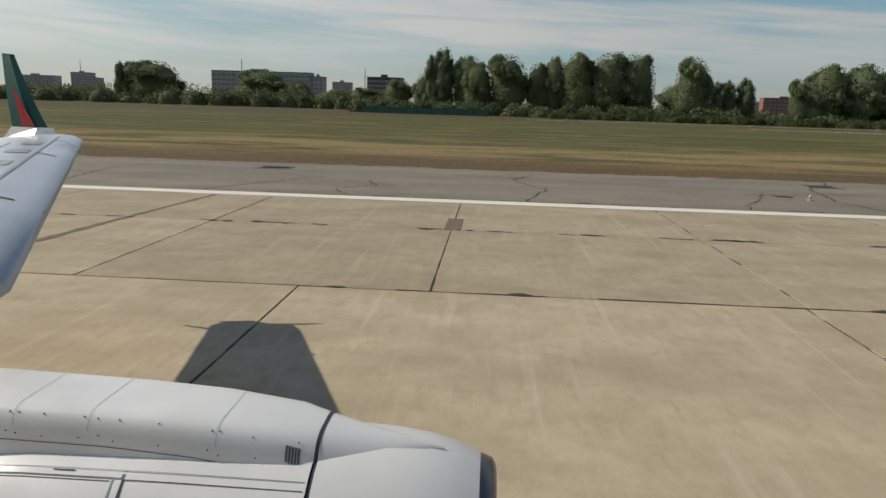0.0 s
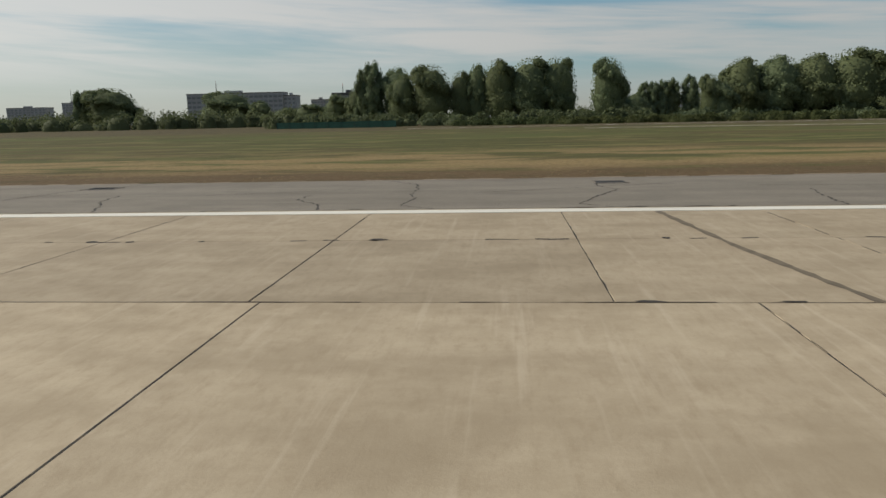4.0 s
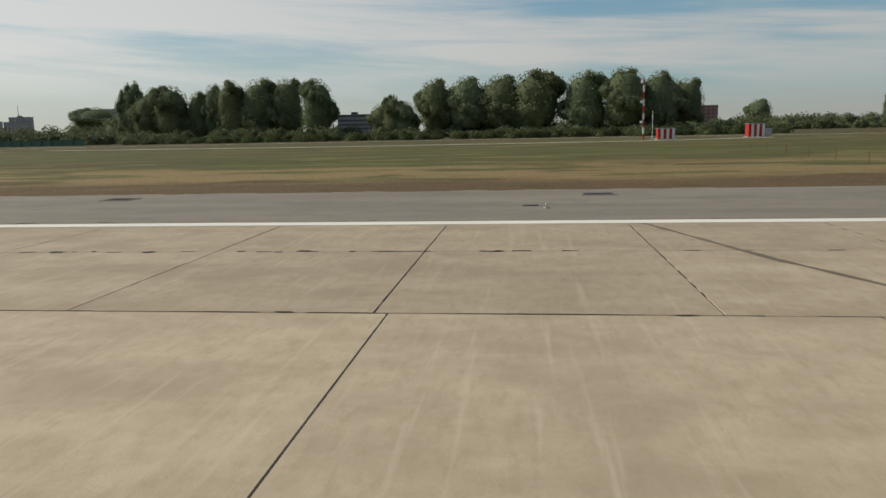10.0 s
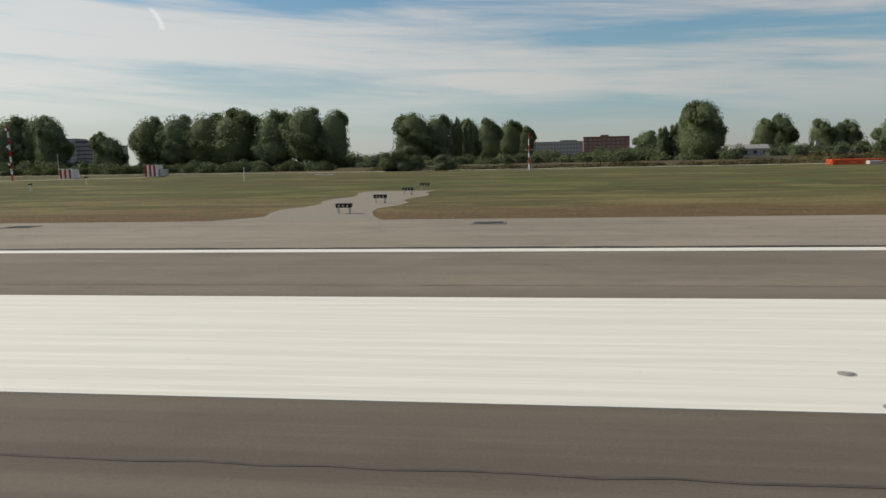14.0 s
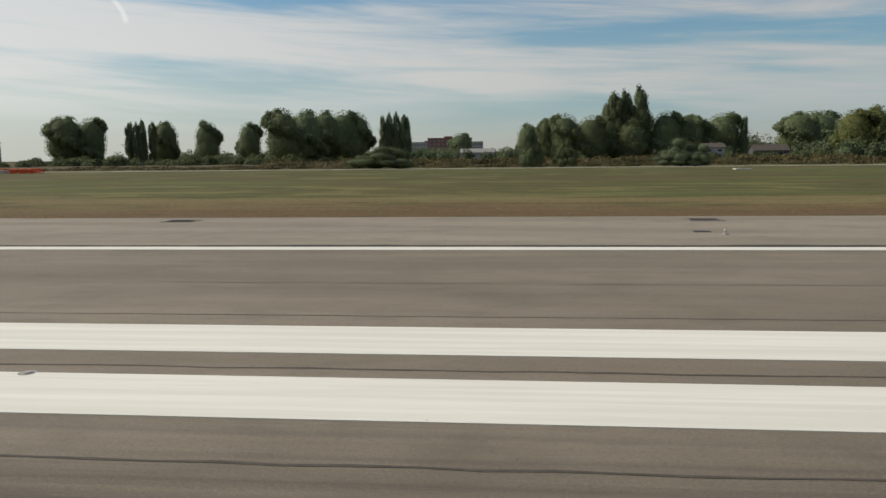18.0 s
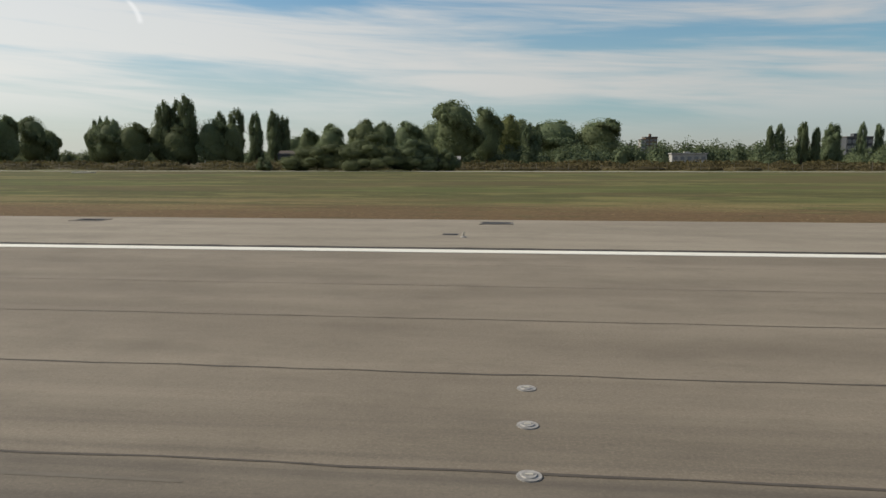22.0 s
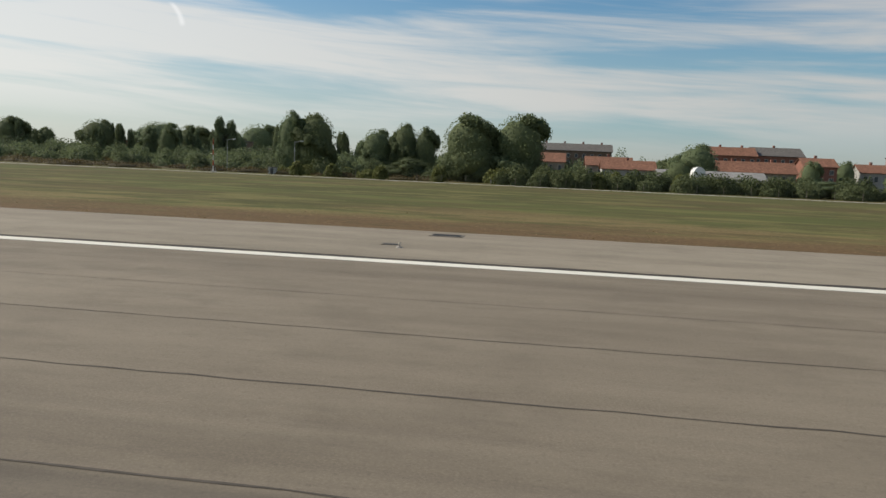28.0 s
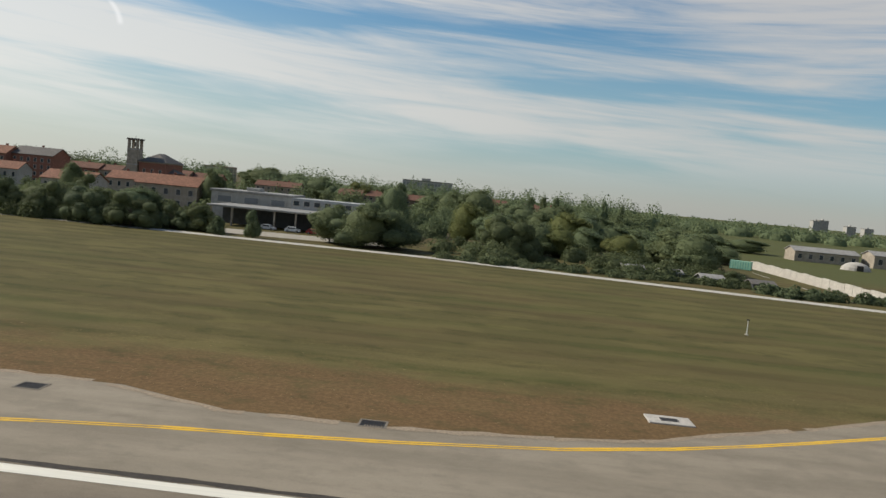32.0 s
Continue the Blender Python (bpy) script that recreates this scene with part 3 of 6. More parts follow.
def build_slabs():
    low_x = [-53.7 + 9.98 * i for i in range(5)] + [-3.8, 6.22, 16.28] + [26.33 + 9.9 * i for i in range(7)] + [95.65, 105.1, 114.4, 124.3, 133.9, 143.8, 152.5, 162.3, 172.0, 181.5, 190.9, 200.1, 209.0, CON_END]
    up_x = [6.3 + 7.42 * i for i in range(-8, 14)] + [110.0, 116.8, 124.2, 131.6, 138.9, 145.7, 152.6, 159.9, 167.2, 174.5, 181.2, 188.1, 195.1, 202.5, 209.2, CON_END]
    meshes = {}
    rng = random.Random(7)
    for xs, rows in ((low_x, ((-1.1, 5.2), (5.2, 13.9))), (up_x, ((13.9, 21.4), (21.4, 28.9)))):
        for y0, y1 in rows:
            for x0, x1 in zip(xs[:-1], xs[1:]):
                gap = 0.022 if rows[0][0] < 10 else 0.02
                w, d = round(x1 - x0 - gap, 2), round(y1 - y0 - (0.03 if y1 > 14 else 0.05), 2)
                if (w, d) not in meshes:
                    meshes[(w, d)] = slab_mesh(w, d, M_CONCRETE if y1 < 14 else M_CONCRETE_OLD)
                ob = part("slab", meshes[(w, d)], M_CONCRETE, runway_concrete)
                ob.matrix_basis = pose((x0 + x1) / 2, (y0 + y1) / 2, rng.uniform(-0.003, 0.003))
    for k, (x0, x1) in enumerate(((-400, -53.7), )):
        part("slab", box(x0, x1, -29, 28.9, -0.2, 0.0), M_CONCRETE, runway_concrete)
    part("slab", box(-53.7, CON_END, -29, -1.1, -0.2, 0.0), M_CONCRETE, runway_concrete)
    # filler swelling out of the joints, most of it broken away
    for i, x in enumerate(low_x):
        ragged_line("joint_filler", [(x, -1), (x, 13.9)], 0.02, M_SEAM, runway_concrete, seed=i, z=0.006, step=0.4, gaps=0.2)
    for i, x in enumerate(up_x):
        ragged_line("joint_filler", [(x, 13.9), (x, 21.4), (x, 28)], 0.03, M_SEAM, runway_concrete, seed=i + 50, z=0.006, step=0.5, gaps=0.4)
    ragged_line("joint_filler", [(-60, 13.9), (CON_END, 13.9)], 0.042, M_SEAM, runway_concrete, seed=90, z=0.006, step=1.0, gaps=0.15)
    ragged_line("joint_filler", [(-60, 21.4), (CON_END, 21.4)], 0.13, M_SEAM, runway_concrete, seed=91, z=0.006, step=0.5, gaps=0.7)
    # cable trenches cut across the slabs and filled again
    for i, (a, b) in enumerate(((-10.8, -11.6), (17.1, 18.7), (47, 48.4), (75.8, 78.0), (107.6, 107.6), (133.1, 136.5), (160.9, 164.6), (188.7, 193.4))):
        ragged_line("trench_patch", [(a, 27.6), ((a + b) / 2 - 0.1, 20), (b, 13.95)], 0.24, M_PATCH, runway_concrete, seed=i + 120, z=0.007, rough=0.06)
    part("spall_patch", box(-1.35, -0.85, 21.3, 23.6, 0.0, 0.008), M_PATCH, runway_concrete)


build_slabs()

# seams between the paving lanes of the asphalt, and sealed cracks
runway_seams = tagged(new("runway_seams"), "dark bitumen seams between asphalt paving lanes", "seam", kind="structure")
for i, (y, w) in enumerate(((3.8, 0.05), (7.9, 0.06), (11.75, 0.065), (15.9, 0.045), (20.2, 0.035), (24.3, 0.022))):
    ragged_line("seam", [(CON_END + 12, y), (700, y + 0.1), (1500, y)], w, M_LANE, runway_seams, seed=200 + i, z=0.006, step=0.8, rough=0.6)
ragged_line("seam", [(CON_END, 28.95), (1500, 28.95)], 0.5, M_SEAM, runway_seams, seed=230, z=0.012, step=1.2, rough=0.12)
rng = random.Random(31)
for i in range(16):
    x, y = rng.uniform(230, 1280), rng.choice((5.2, 6.1, 7.2, 9.4, 10.6))
    length = rng.uniform(8, 45)
    ragged_line("skid_mark", [(x, y), (x + length, y + rng.uniform(-0.3, 0.3))], rng.uniform(0.1, 0.22), plain("tyre rubber", (0.09, 0.079, 0.066), 0.9) if i == 0 else bpy.data.materials["tyre rubber"], runway_seams, seed=300 + i, z=0.004, step=3.0, rough=0.1)
film = plain("thin rubber film", (0.135, 0.116, 0.089), 0.9, vary=0.1)
for k in range(3):
    ragged_line("skid_mark", [(1060.5, 15.3 - 0.5 * k), (1065, 15.0 - 0.5 * k), (1069, 13.6 - 0.4 * k), (1072, 12.1 - 0.3 * k), (1075, 10.4 - 0.2 * k)], 0.24, film, runway_seams, seed=360 + k, z=0.003, step=4.0, rough=0.02)
for i in range(26):
    x, y = rng.uniform(230, 1250), rng.uniform(2.5, 12.5)
    ragged_line("skid_mark", [(x, y), (x + rng.uniform(3, 22), y + rng.uniform(-0.25, 0.25))], rng.uniform(0.08, 0.3), film, runway_seams, seed=380 + i, z=0.0035, step=2.0, rough=0.2)
for i in range(15):
    x = -34 + i * 7.4 + rng.uniform(-2, 2)
    pts, y = [(x, 28.95)], 28.95
    while y < 42:
        y += rng.uniform(1.2, 3.2)
        x += rng.uniform(-1.6, 1.6)
        pts.append((x, min(y, 42.8)))
    ragged_line("crack", pts[:rng.randint(3, len(pts))], 0.1, M_SEAM, runway_seams, seed=400 + i, z=0.01, step=0.3, rough=1.0, gaps=0.04)
for i in range(7):
    x = -30 + 14 * i
    ragged_line("crack", [(x, 38 + rng.uniform(-4, 2)), (x + rng.uniform(6, 13), 38.5 + rng.uniform(-4, 2))], 0.07, M_SEAM, runway_seams, seed=450 + i, z=0.01, step=0.4, rough=1.2, gaps=0.1)

# joint edges broken away and filled with dark bitumen
def spall(x, y, w, d, seed):
    rng = random.Random(seed)
    n = 9
    verts = [(x + w * rng.uniform(0.55, 1.1) * math.cos(6.283 * i / n), y + d * rng.uniform(0.5, 1.15) * math.sin(6.283 * i / n), 0.012) for i in range(n)]
    part("spall", poly_mesh("spall", verts, [tuple(range(n))], M_SEAM), M_SEAM, runway_seams)


rng = random.Random(333)
for i in range(70):
    spall(rng.uniform(-22, 188), 21.4 + rng.uniform(-0.08, 0.08), rng.uniform(0.1, 0.5) * rng.choice((0.5, 1, 1)), rng.uniform(0.06, 0.2), 700 + i)
for i in range(24):
    spall(rng.uniform(-22, 188), 13.9 + rng.uniform(-0.06, 0.06), rng.uniform(0.1, 0.4), rng.uniform(0.05, 0.13), 800 + i)
for i in range(60):
    spall(rng.uniform(-25, 200), 28.98 + rng.uniform(-0.1, 0.12), rng.uniform(0.1, 0.7), rng.uniform(0.04, 0.12), 900 + i)

# ---- markings ----
markings = tagged(new("runway_markings"), "worn white painted runway markings", "marking", kind="structure")


def mark(name, x0, x1, y0, y1, mat=M_WHITE, z=0.014, label=""):
    return part(name, box(x0, x1, y0, y1, -0.02, z), mat, markings, label)


mark("side_stripe", -400, 2300, 27.65, 28.55)
for k in range(3):
    y = 9.72 + 3.32 * k
    mark("stripe_border", 73.08, 95.26, y - 0.17, y + 2.12, M_BORDER, 0.010, "dark grey painted border")
    mark("touchdown_stripe", 73.3, 95.12, y, y + 1.95)
    mark("touchdown_stripe", 215.75 - 0.12 * (k == 0), 238.3, y, y + 1.95)
    mark("stripe_border", 215.46 - 0.16 * (k == 0), 215.72 - 0.12 * (k == 0), y, y + 1.95, M_BORDER, 0.010)
mark("aiming_point_bar", 312.0, 357.0, 10.25, 18.4)
for y0, y1 in ((9.4, 11.3), (12.75, 14.88)):
    mark("touchdown_stripe", 502.4, 525.2, y0, y1)
mark("touchdown_stripe", 651.9, 674.5, 9.7, 11.45)
mark("touchdown_stripe", 797.6, 820.4, 9.85, 11.6)
pts = [(1376, 28.8), (1384, 29.7), (1391, 30.6), (1398, 31.8), (1406, 33.3), (1412, 34.6), (1419, 35.8), (1425, 36.5), (1433, 37.7), (1443, 39.7), (1451, 42.3), (1457.5, 45.0), (1462.5, 47.3), (1469, 50.4), (1480, 56.0)]
for k in (-0.17, 0.17):
    ragged_line("taxiway_line", [(x, y + k) for x, y in pts], 0.22, M_YELLOW, markings, "yellow curved taxiway edge line", 501, z=0.016, step=1.5, rough=0.04)
verge = [(1412, 43.3), (1421, 40.2), (1432, 40.4), (1443, 41.9), (1449, 43.4)]
tagged(part("grass_verge", poly_mesh("grass_verge", [(x, y, 0.012) for x, y in verge], [(0, 1, 2, 3, 4)], M_GRASS), M_GRASS), "dry grass growing over the shoulder edge", "grass", kind="structure")
taxi = [(1449, 42.9), (1456, 46.8), (1463, 50.2), (1472, 55.4), (1485, 63.0), (1500, 74.0), (1540, 105.0), (1600, 105.0), (1600, 42.9)]
tagged(part("taxiway", poly_mesh("taxiway", [(x, y, max(0.01, ground_z(y) + 0.03)) for x, y in taxi], [tuple(range(len(taxi)))], M_SHOULDER), M_SHOULDER), "grey asphalt taxiway leaving the runway", "taxiway", kind="structure")
M_DIRT = plain("pale sandy dirt", (0.3, 0.24, 0.17), 0.95, grain=5, vary=0.3)
ragged_line("dirt_fringe", [(1180, 43.15), (1412, 43.2)], 0.6, M_DIRT, runway_seams, "sandy dirt along the grass edge", 511, z=0.014, step=1.4, rough=0.2, gaps=0.08)
ragged_line("dirt_fringe", [(1412, 42.8), (1421, 40.0), (1432, 40.1), (1443, 41.6), (1449, 43.1), (1456, 46.8), (1463, 50.2), (1472, 55.4), (1485, 63.0)], 0.7, M_DIRT, runway_seams, "sandy dirt along the grass edge", 512, z=0.018, step=1.4, rough=0.2, gaps=0.08)
ragged_line("dirt_fringe", [(-60, 43.3), (200, 43.25)], 0.35, M_DIRT, runway_seams, "sandy dirt along the grass edge", 513, z=0.014, step=1.2, rough=0.6, gaps=0.45)


# ---- small airfield fittings ----
def inset_light():
    t = thing("inset_runway_light", "round grey cast touchdown zone light set flush in the runway", "runway light", "touchdown zone lights")
    bm = bmesh.new()
    add_rod(bm, (0, 0, -0.05), (0, 0, 0.016), 0.165, 0.15, 20)
    part("collar", bm, M_FIT, t, "pale sealing collar")
    bm = bmesh.new()
    add_rod(bm, (0, 0, 0.0), (0, 0, 0.03), 0.115, 0.09, 16)
    part("cover", bm, M_FIT, t)
    part("lens", box(-0.05, 0.05, -0.02, 0.02, 0.03, 0.04, 0.005), M_LAMP, t)
    return t


M_FRAME = plain("weathered concrete frame", (0.2, 0.175, 0.14), 0.9, grain=4)


def grate():
    t = thing("drain_grate", "rusty iron drain grate set in a concrete frame in the shoulder", "drain", "drains along the shoulder")
    bm = bmesh.new()
    for x0, x1, y0, y1 in ((-0.95, 0.95, -0.75, -0.6), (-0.95, 0.95, 0.6, 0.75), (-0.95, -0.8, -0.6, 0.6), (0.8, 0.95, -0.6, 0.6)):
        add_box(bm, x0, x1, y0, y1, -0.1, 0.03, 0.01)
    part("frame", bm, M_FRAME, t, "weathered concrete frame")
    part("pit", box(-0.8, 0.8, -0.6, 0.6, -0.1, 0.008), M_BLACK, t)
    for i in range(9):
        x = -0.72 + 0.18 * i
        part("bar", box(x - 0.045, x + 0.045, -0.6, 0.6, 0.0, 0.028), M_IRON, t)
    return t


def edge_light():
    t = thing("runway_edge_light", "small pale runway edge light on a short stem", "runway light", "edge lights along the shoulder")
    part("base", rod((0, 0, 0), (0, 0, 0.05), 0.17, 0.13, 12), M_FIT, t)
    part("stem", rod((0, 0, 0.05), (0, 0, 0.16), 0.04, 0.03, 8), M_FIT, t)
    part("lens", rod((0, 0, 0.16), (0, 0, 0.25), 0.07, 0.045, 10), M_LAMP, t)
    part("pit_lid", box(-1.1, -0.35, 0.9, 1.5, 0, 0.02, 0.005), M_IRON, t, "dark pit lid")
    return t


def spread(first, places):
    for i, m in enumerate(places):
        if i == 0:
            first.matrix_basis = m
        else:
            copy_thing(first, m)


spread(inset_light(), [pose(x, y + float(np.interp(x, (192, 248, 334, 450, 520), (0.0, 0.45, 0.15, 0.0, -0.83))), 0.0) for x in (-11.2, 18.7, 48.5, 78.4, 107.6, 136, 164, 192, 220.4, 248.3, 277, 333.8, 362, 391, 420, 449.6, 478, 508, 537, 566.6, 596, 625.7, 655, 684.8, 714, 743.8, 773, 802.6) for y in (8.75, 10.35, 11.95)])
spread(grate(), [pose(x, 40.6 if x > 330 else 40.0, 0.004) for x in (-12.2, 17.8, 47, 75, 106.7, 133, 160.3, 188.2, 214.8, 239.5, 268, 297.2, 326, 355.3, 384, 412, 440, 467.5, 497, 527, 557, 586.2, 610, 633.5, 663, 692.9, 718, 742.4, 771, 799.2, 828, 856.8, 913, 970, 1000, 1028, 1083, 1136.4, 1192, 1246, 1302.6, 1355.6, 1389.4, 1407.8, 1431)])
spread(edge_light(), [pose(x, 33.2, 0.004) for x in (-44, 14.4, 72.5, 129.4, 185.2, 240, 296.3, 353, 410, 467.2, 526, 583.5, 636, 688.3, 741.1, 797.2, 853.7, 911, 967, 1023, 1079.8, 1135.2, 1190, 1246, 1300.3, 1353.6, 1405.7)])

# long trench lids beside the shoulder
for x, y, w, d in ((803.9, 43.6, 3.0, 1.3), (1452.2, 48.8, 3.4, 2.0), (803.9, 45.6, 2.4, 0.5), (218.6, 38.3, 1.6, 1.0)):
    t = thing("pit_cover", "pale concrete pit cover at the edge of the grass", "pit cover", at=(x, y, 0))
    part("slab", box(-w / 2, w / 2, -d / 2, d / 2, -0.1, 0.07, 0.02), M_CEMENT, t)
    part("lid", box(-w / 5, w / 5, -d / 5, d / 5, 0.0, 0.09, 0.01), M_IRON, t)


# ---- things in the field ----
def approach_mast(x, y, h):
    t = thing("lattice_mast", "tall red and white mast with three white lamps on it", "mast", at=(x, y, ground_z(y)))
    n = 9
    for i in range(n):
        z0, z1 = h * i / n, h * (i + 1) / n
        bm = bmesh.new()
        for a in (45, 135, 225, 315):
            c, s = 0.17 * math.cos(radians(a)), 0.17 * math.sin(radians(a))
            add_rod(bm, (c, s, z0), (c, s, z1), 0.04, sides=6)
        add_rod(bm, (-0.12, -0.12, z0), (0.12, -0.12, z1), 0.03, sides=5)
        add_rod(bm, (0.12, 0.12, z0), (-0.12, 0.12, z1), 0.03, sides=5)
        add_rod(bm, (-0.12, 0.12, z0), (-0.12, -0.12, z1), 0.03, sides=5)
        part("mast_section", bm, M_WPAINT if i % 2 else M_RED, t, "white painted section" if i % 2 else "red painted section")
    for z in (h * 0.3, h * 0.62, h * 0.93):
        lamp = part("lamp", box(-0.6, -0.12, -0.22, 0.22, z - 0.2, z + 0.22, 0.05), M_WPAINT, t, "white lamp housing")
        part("bracket", rod((-0.3, 0, z - 0.3), (0.25, 0, z - 0.3), 0.04), M_STEEL, lamp)
    return t


def striped_shelter(x, y, w, d, h, label):
    t = thing("striped_shelter", label, "shelter", "red and white shelters", (x, y, ground_z(y)))
    part("plinth", box(-w / 2 - 0.3, w / 2 + 0.3, -d / 2 - 0.3, d / 2 + 0.3, -0.1, 0.15, 0.03), M_CEMENT, t)
    n = 6
    for i in range(n):
        a, b = -w / 2 + w * i / n, -w / 2 + w * (i + 1) / n
        part("panel", box(a + 0.01, b - 0.01, -d / 2, d / 2, 0.15, h, 0.02), M_WPAINT if i % 2 else M_RED, t)
    part("roof", box(-w / 2 - 0.12, w / 2 + 0.12, -d / 2 - 0.12, d / 2 + 0.12, h, h + 0.14, 0.03), M_STEEL, t)
    return t


approach_mast(207.8, 151.7, 12.6)
striped_shelter(214.3, 163, 3.6, 2.4, 2.3, "red and white striped equipment shelter beside the mast")
t = striped_shelter(234.2, 167, 3.4, 2.6, 2.9, "red and white striped equipment shelter with a grey cabinet")
part("cabinet", box(1.9, 3.4, -0.8, 0.8, 0.15, 1.9, 0.05), M_STEEL, t, "grey steel cabinet")
t = thing("antenna_pole", "thin white pole beside the striped shelter", "pole", at=(211.5, 163, ground_z(163)))
part("pole", rod((0, 0, 0), (0, 0, 6.2), 0.06, 0.04), M_WPAINT, t)
part("foot", box(-0.3, 0.3, -0.3, 0.3, -0.1, 0.12, 0.03), M_CEMENT, t)


M_FADED = plain("faded red paint", (0.2, 0.075, 0.05), 0.8, grain=5)


def marker_post():
    t = thing("marker_post", "short red and white wooden marker post in the grass", "post", "posts across the grass")
    part("lower_half", rod((0, 0, -0.1), (0, 0, 0.6), 0.035, sides=6), M_FADED, t)
    part("upper_half", rod((0, 0, 0.6), (0, 0, 1.1), 0.035, sides=6), M_FADED, t)
    return t


spread(marker_post(), [pose(213.4 + 0.09 * i, 52 + 7 * i, ground_z(52 + 7 * i)) for i in range(8)])


def papi():
    t = thing("approach_light_unit", "low dark box lamp unit on thin legs over a gravel strip", "light unit", "row of four approach light units")
    part("housing", box(-0.55, 0.55, -0.25, 0.25, 0.42, 0.68, 0.04), M_BLACK, t)
    part("hood", box(-0.58, 0.58, -0.36, 0.28, 0.68, 0.71, 0.01), M_IRON, t)
    for x in (-0.4, 0.4):
        for y in (-0.16, 0.16):
            part("leg", rod((x, y, 0), (x, y, 0.44), 0.035, sides=6), M_STEEL, t)
    for x in (-0.3, 0.0, 0.3):
        part("lens", rod((x, -0.24, 0.55), (x, -0.28, 0.55), 0.07, sides=12), M_LAMP, t)
    return t


spread(papi(), [pose(315.3, y, ground_z(y) + 0.04) for y in (48.5, 60, 73, 84)])
verts, faces = [], []
for i in range(12):
    y = 42.9 + 3.4 * i
    wob = 0.7 * math.sin(i * 1.7)
    verts += [(309.6 - 2.0 * (i == 0) + wob, y, ground_z(y) + 0.03), (317.2 + 2.0 * (i == 0) + wob, y, ground_z(y) + 0.03)]
    if i:
        faces.append((2 * i - 2, 2 * i - 1, 2 * i + 1, 2 * i))
tagged(part("gravel_strip", poly_mesh("gravel_strip", verts, faces, plain("pale gravel", (0.25, 0.22, 0.172), 0.95, grain=9)), None), "pale gravel strip under the approach light units", "gravel", kind="structure")


def windsock_mast(x, y, h, label):
    t = thing("antenna_mast", label, "mast", at=(x, y, ground_z(y)))
    part("foot", box(-0.6, 0.6, -0.6, 0.6, -0.1, 0.25, 0.05), M_CEMENT, t)
    for i in range(6):
        part("mast_section", rod((0, 0, 0.2 + (h - 0.2) * i / 6), (0, 0, 0.2 + (h - 0.2) * (i + 1) / 6), 0.14 - 0.012 * i, 0.128 - 0.012 * i), M_RED if i % 2 else M_WPAINT, t)
    part("arm", rod((-0.9, 0, h * 0.55), (0.9, 0, h * 0.55), 0.05), M_WPAINT, t)
    part("brace", rod((0, 0, h * 0.5), (0.8, 0, 0.1), 0.04), M_STEEL, t)
    return t


windsock_mast(326.4, 157.5, 8.2, "slim red and white antenna mast in the field")
windsock_mast(1053.6, 181, 8.6, "slim red and white mast at the perimeter")
for x, y, h in ((242.5, 93.8, 1.5), (278.1, 118.8, 2.6), (248.9, 118.2, 1.2), (255, 96, 0.9)):
    t = thing("field_marker", "small white instrument post standing in the mown grass", "post", at=(x, y, ground_z(y)))
    part("pole", rod((0, 0, -0.1), (0, 0, h), 0.08, 0.06), M_WPAINT, t)
    part("head", box(-0.3, 0.3, -0.15, 0.15, h, h + 0.25, 0.04), M_IRON, t)
for x, y in ((989, 112), (1017.8, 107), (1473.4, 92.7)):
    t = thing("field_sensor", "thin white pole with a dark head in the grass", "post", at=(x, y, ground_z(y)))
    part("pole", rod((0, 0, -0.1), (0, 0, 2.0), 0.05, 0.04), M_WPAINT, t)
    part("head", rod((-0.2, 0, 2.03), (0.2, 0, 2.03), 0.09), M_IRON, t)
    part("foot", box(-0.2, 0.2, -0.2, 0.2, -0.05, 0.1, 0.03), M_CEMENT, t)
for x, y, w in ((283, 150, 4.0), (560, 140, 3.0), (648, 150, 4.5), (905, 150, 6), (590, 116, 2)):
    t = thing("concrete_pad", "flat weathered concrete pad lying in the grass", "pad", at=(x, y, ground_z(y)))
    part("slab", box(-w / 2, w / 2, -1, 1, -0.1, 0.2, 0.04), M_CEMENT, t)
    part("lid", box(-0.5, 0.5, -0.4, 0.4, 0.15, 0.26, 0.02), M_IRON, t)


def orange_fence():
    t = thing("orange_barrier", "orange plastic net barrier round a small pit", "barrier", at=(397.2, 160.5, ground_z(160)))
    corners = [(-8.5, -2), (-2.2, -2.4), (3.2, -2.2), (8.6, -1.8), (8.4, 2.4), (-8.2, 2.4)]
    loop = corners + [corners[0]]
    for (ax, ay), (bx, by) in zip(loop[:-1], loop[1:]):
        if (ax, bx) == (-2.2, 3.2):
            continue
        n = max(2, int(abs(bx - ax) + abs(by - ay)))
        d = Vector((bx - ax, by - ay, 0))
        bm = bmesh.new()
        for i in range(n):
            p, q = Vector((ax, ay, 0)) + d * i / n, Vector((ax, ay, 0)) + d * (i + 1) / n
            for z in (0.12, 0.36, 0.6, 0.84, 1.08):
                add_rod(bm, p + Vector((0, 0, z)), q + Vector((0, 0, z + 0.06 * (i % 2))), 0.075, sides=4)
            add_rod(bm, p + Vector((0, 0, 0.05)), p + Vector((0, 0, 1.12)), 0.05, sides=4)
        part("net", bm, M_ORANGE, t)
        part("stake", rod((ax, ay, -0.2), (ax, ay, 1.25), 0.04, sides=6), M_IRON, t)
    part("pit_box", box(-1.2, 1.4, -1.6, 0.2, 0, 0.75, 0.06), M_CEMENT, t, "pale concrete box")
    return t


orange_fence()


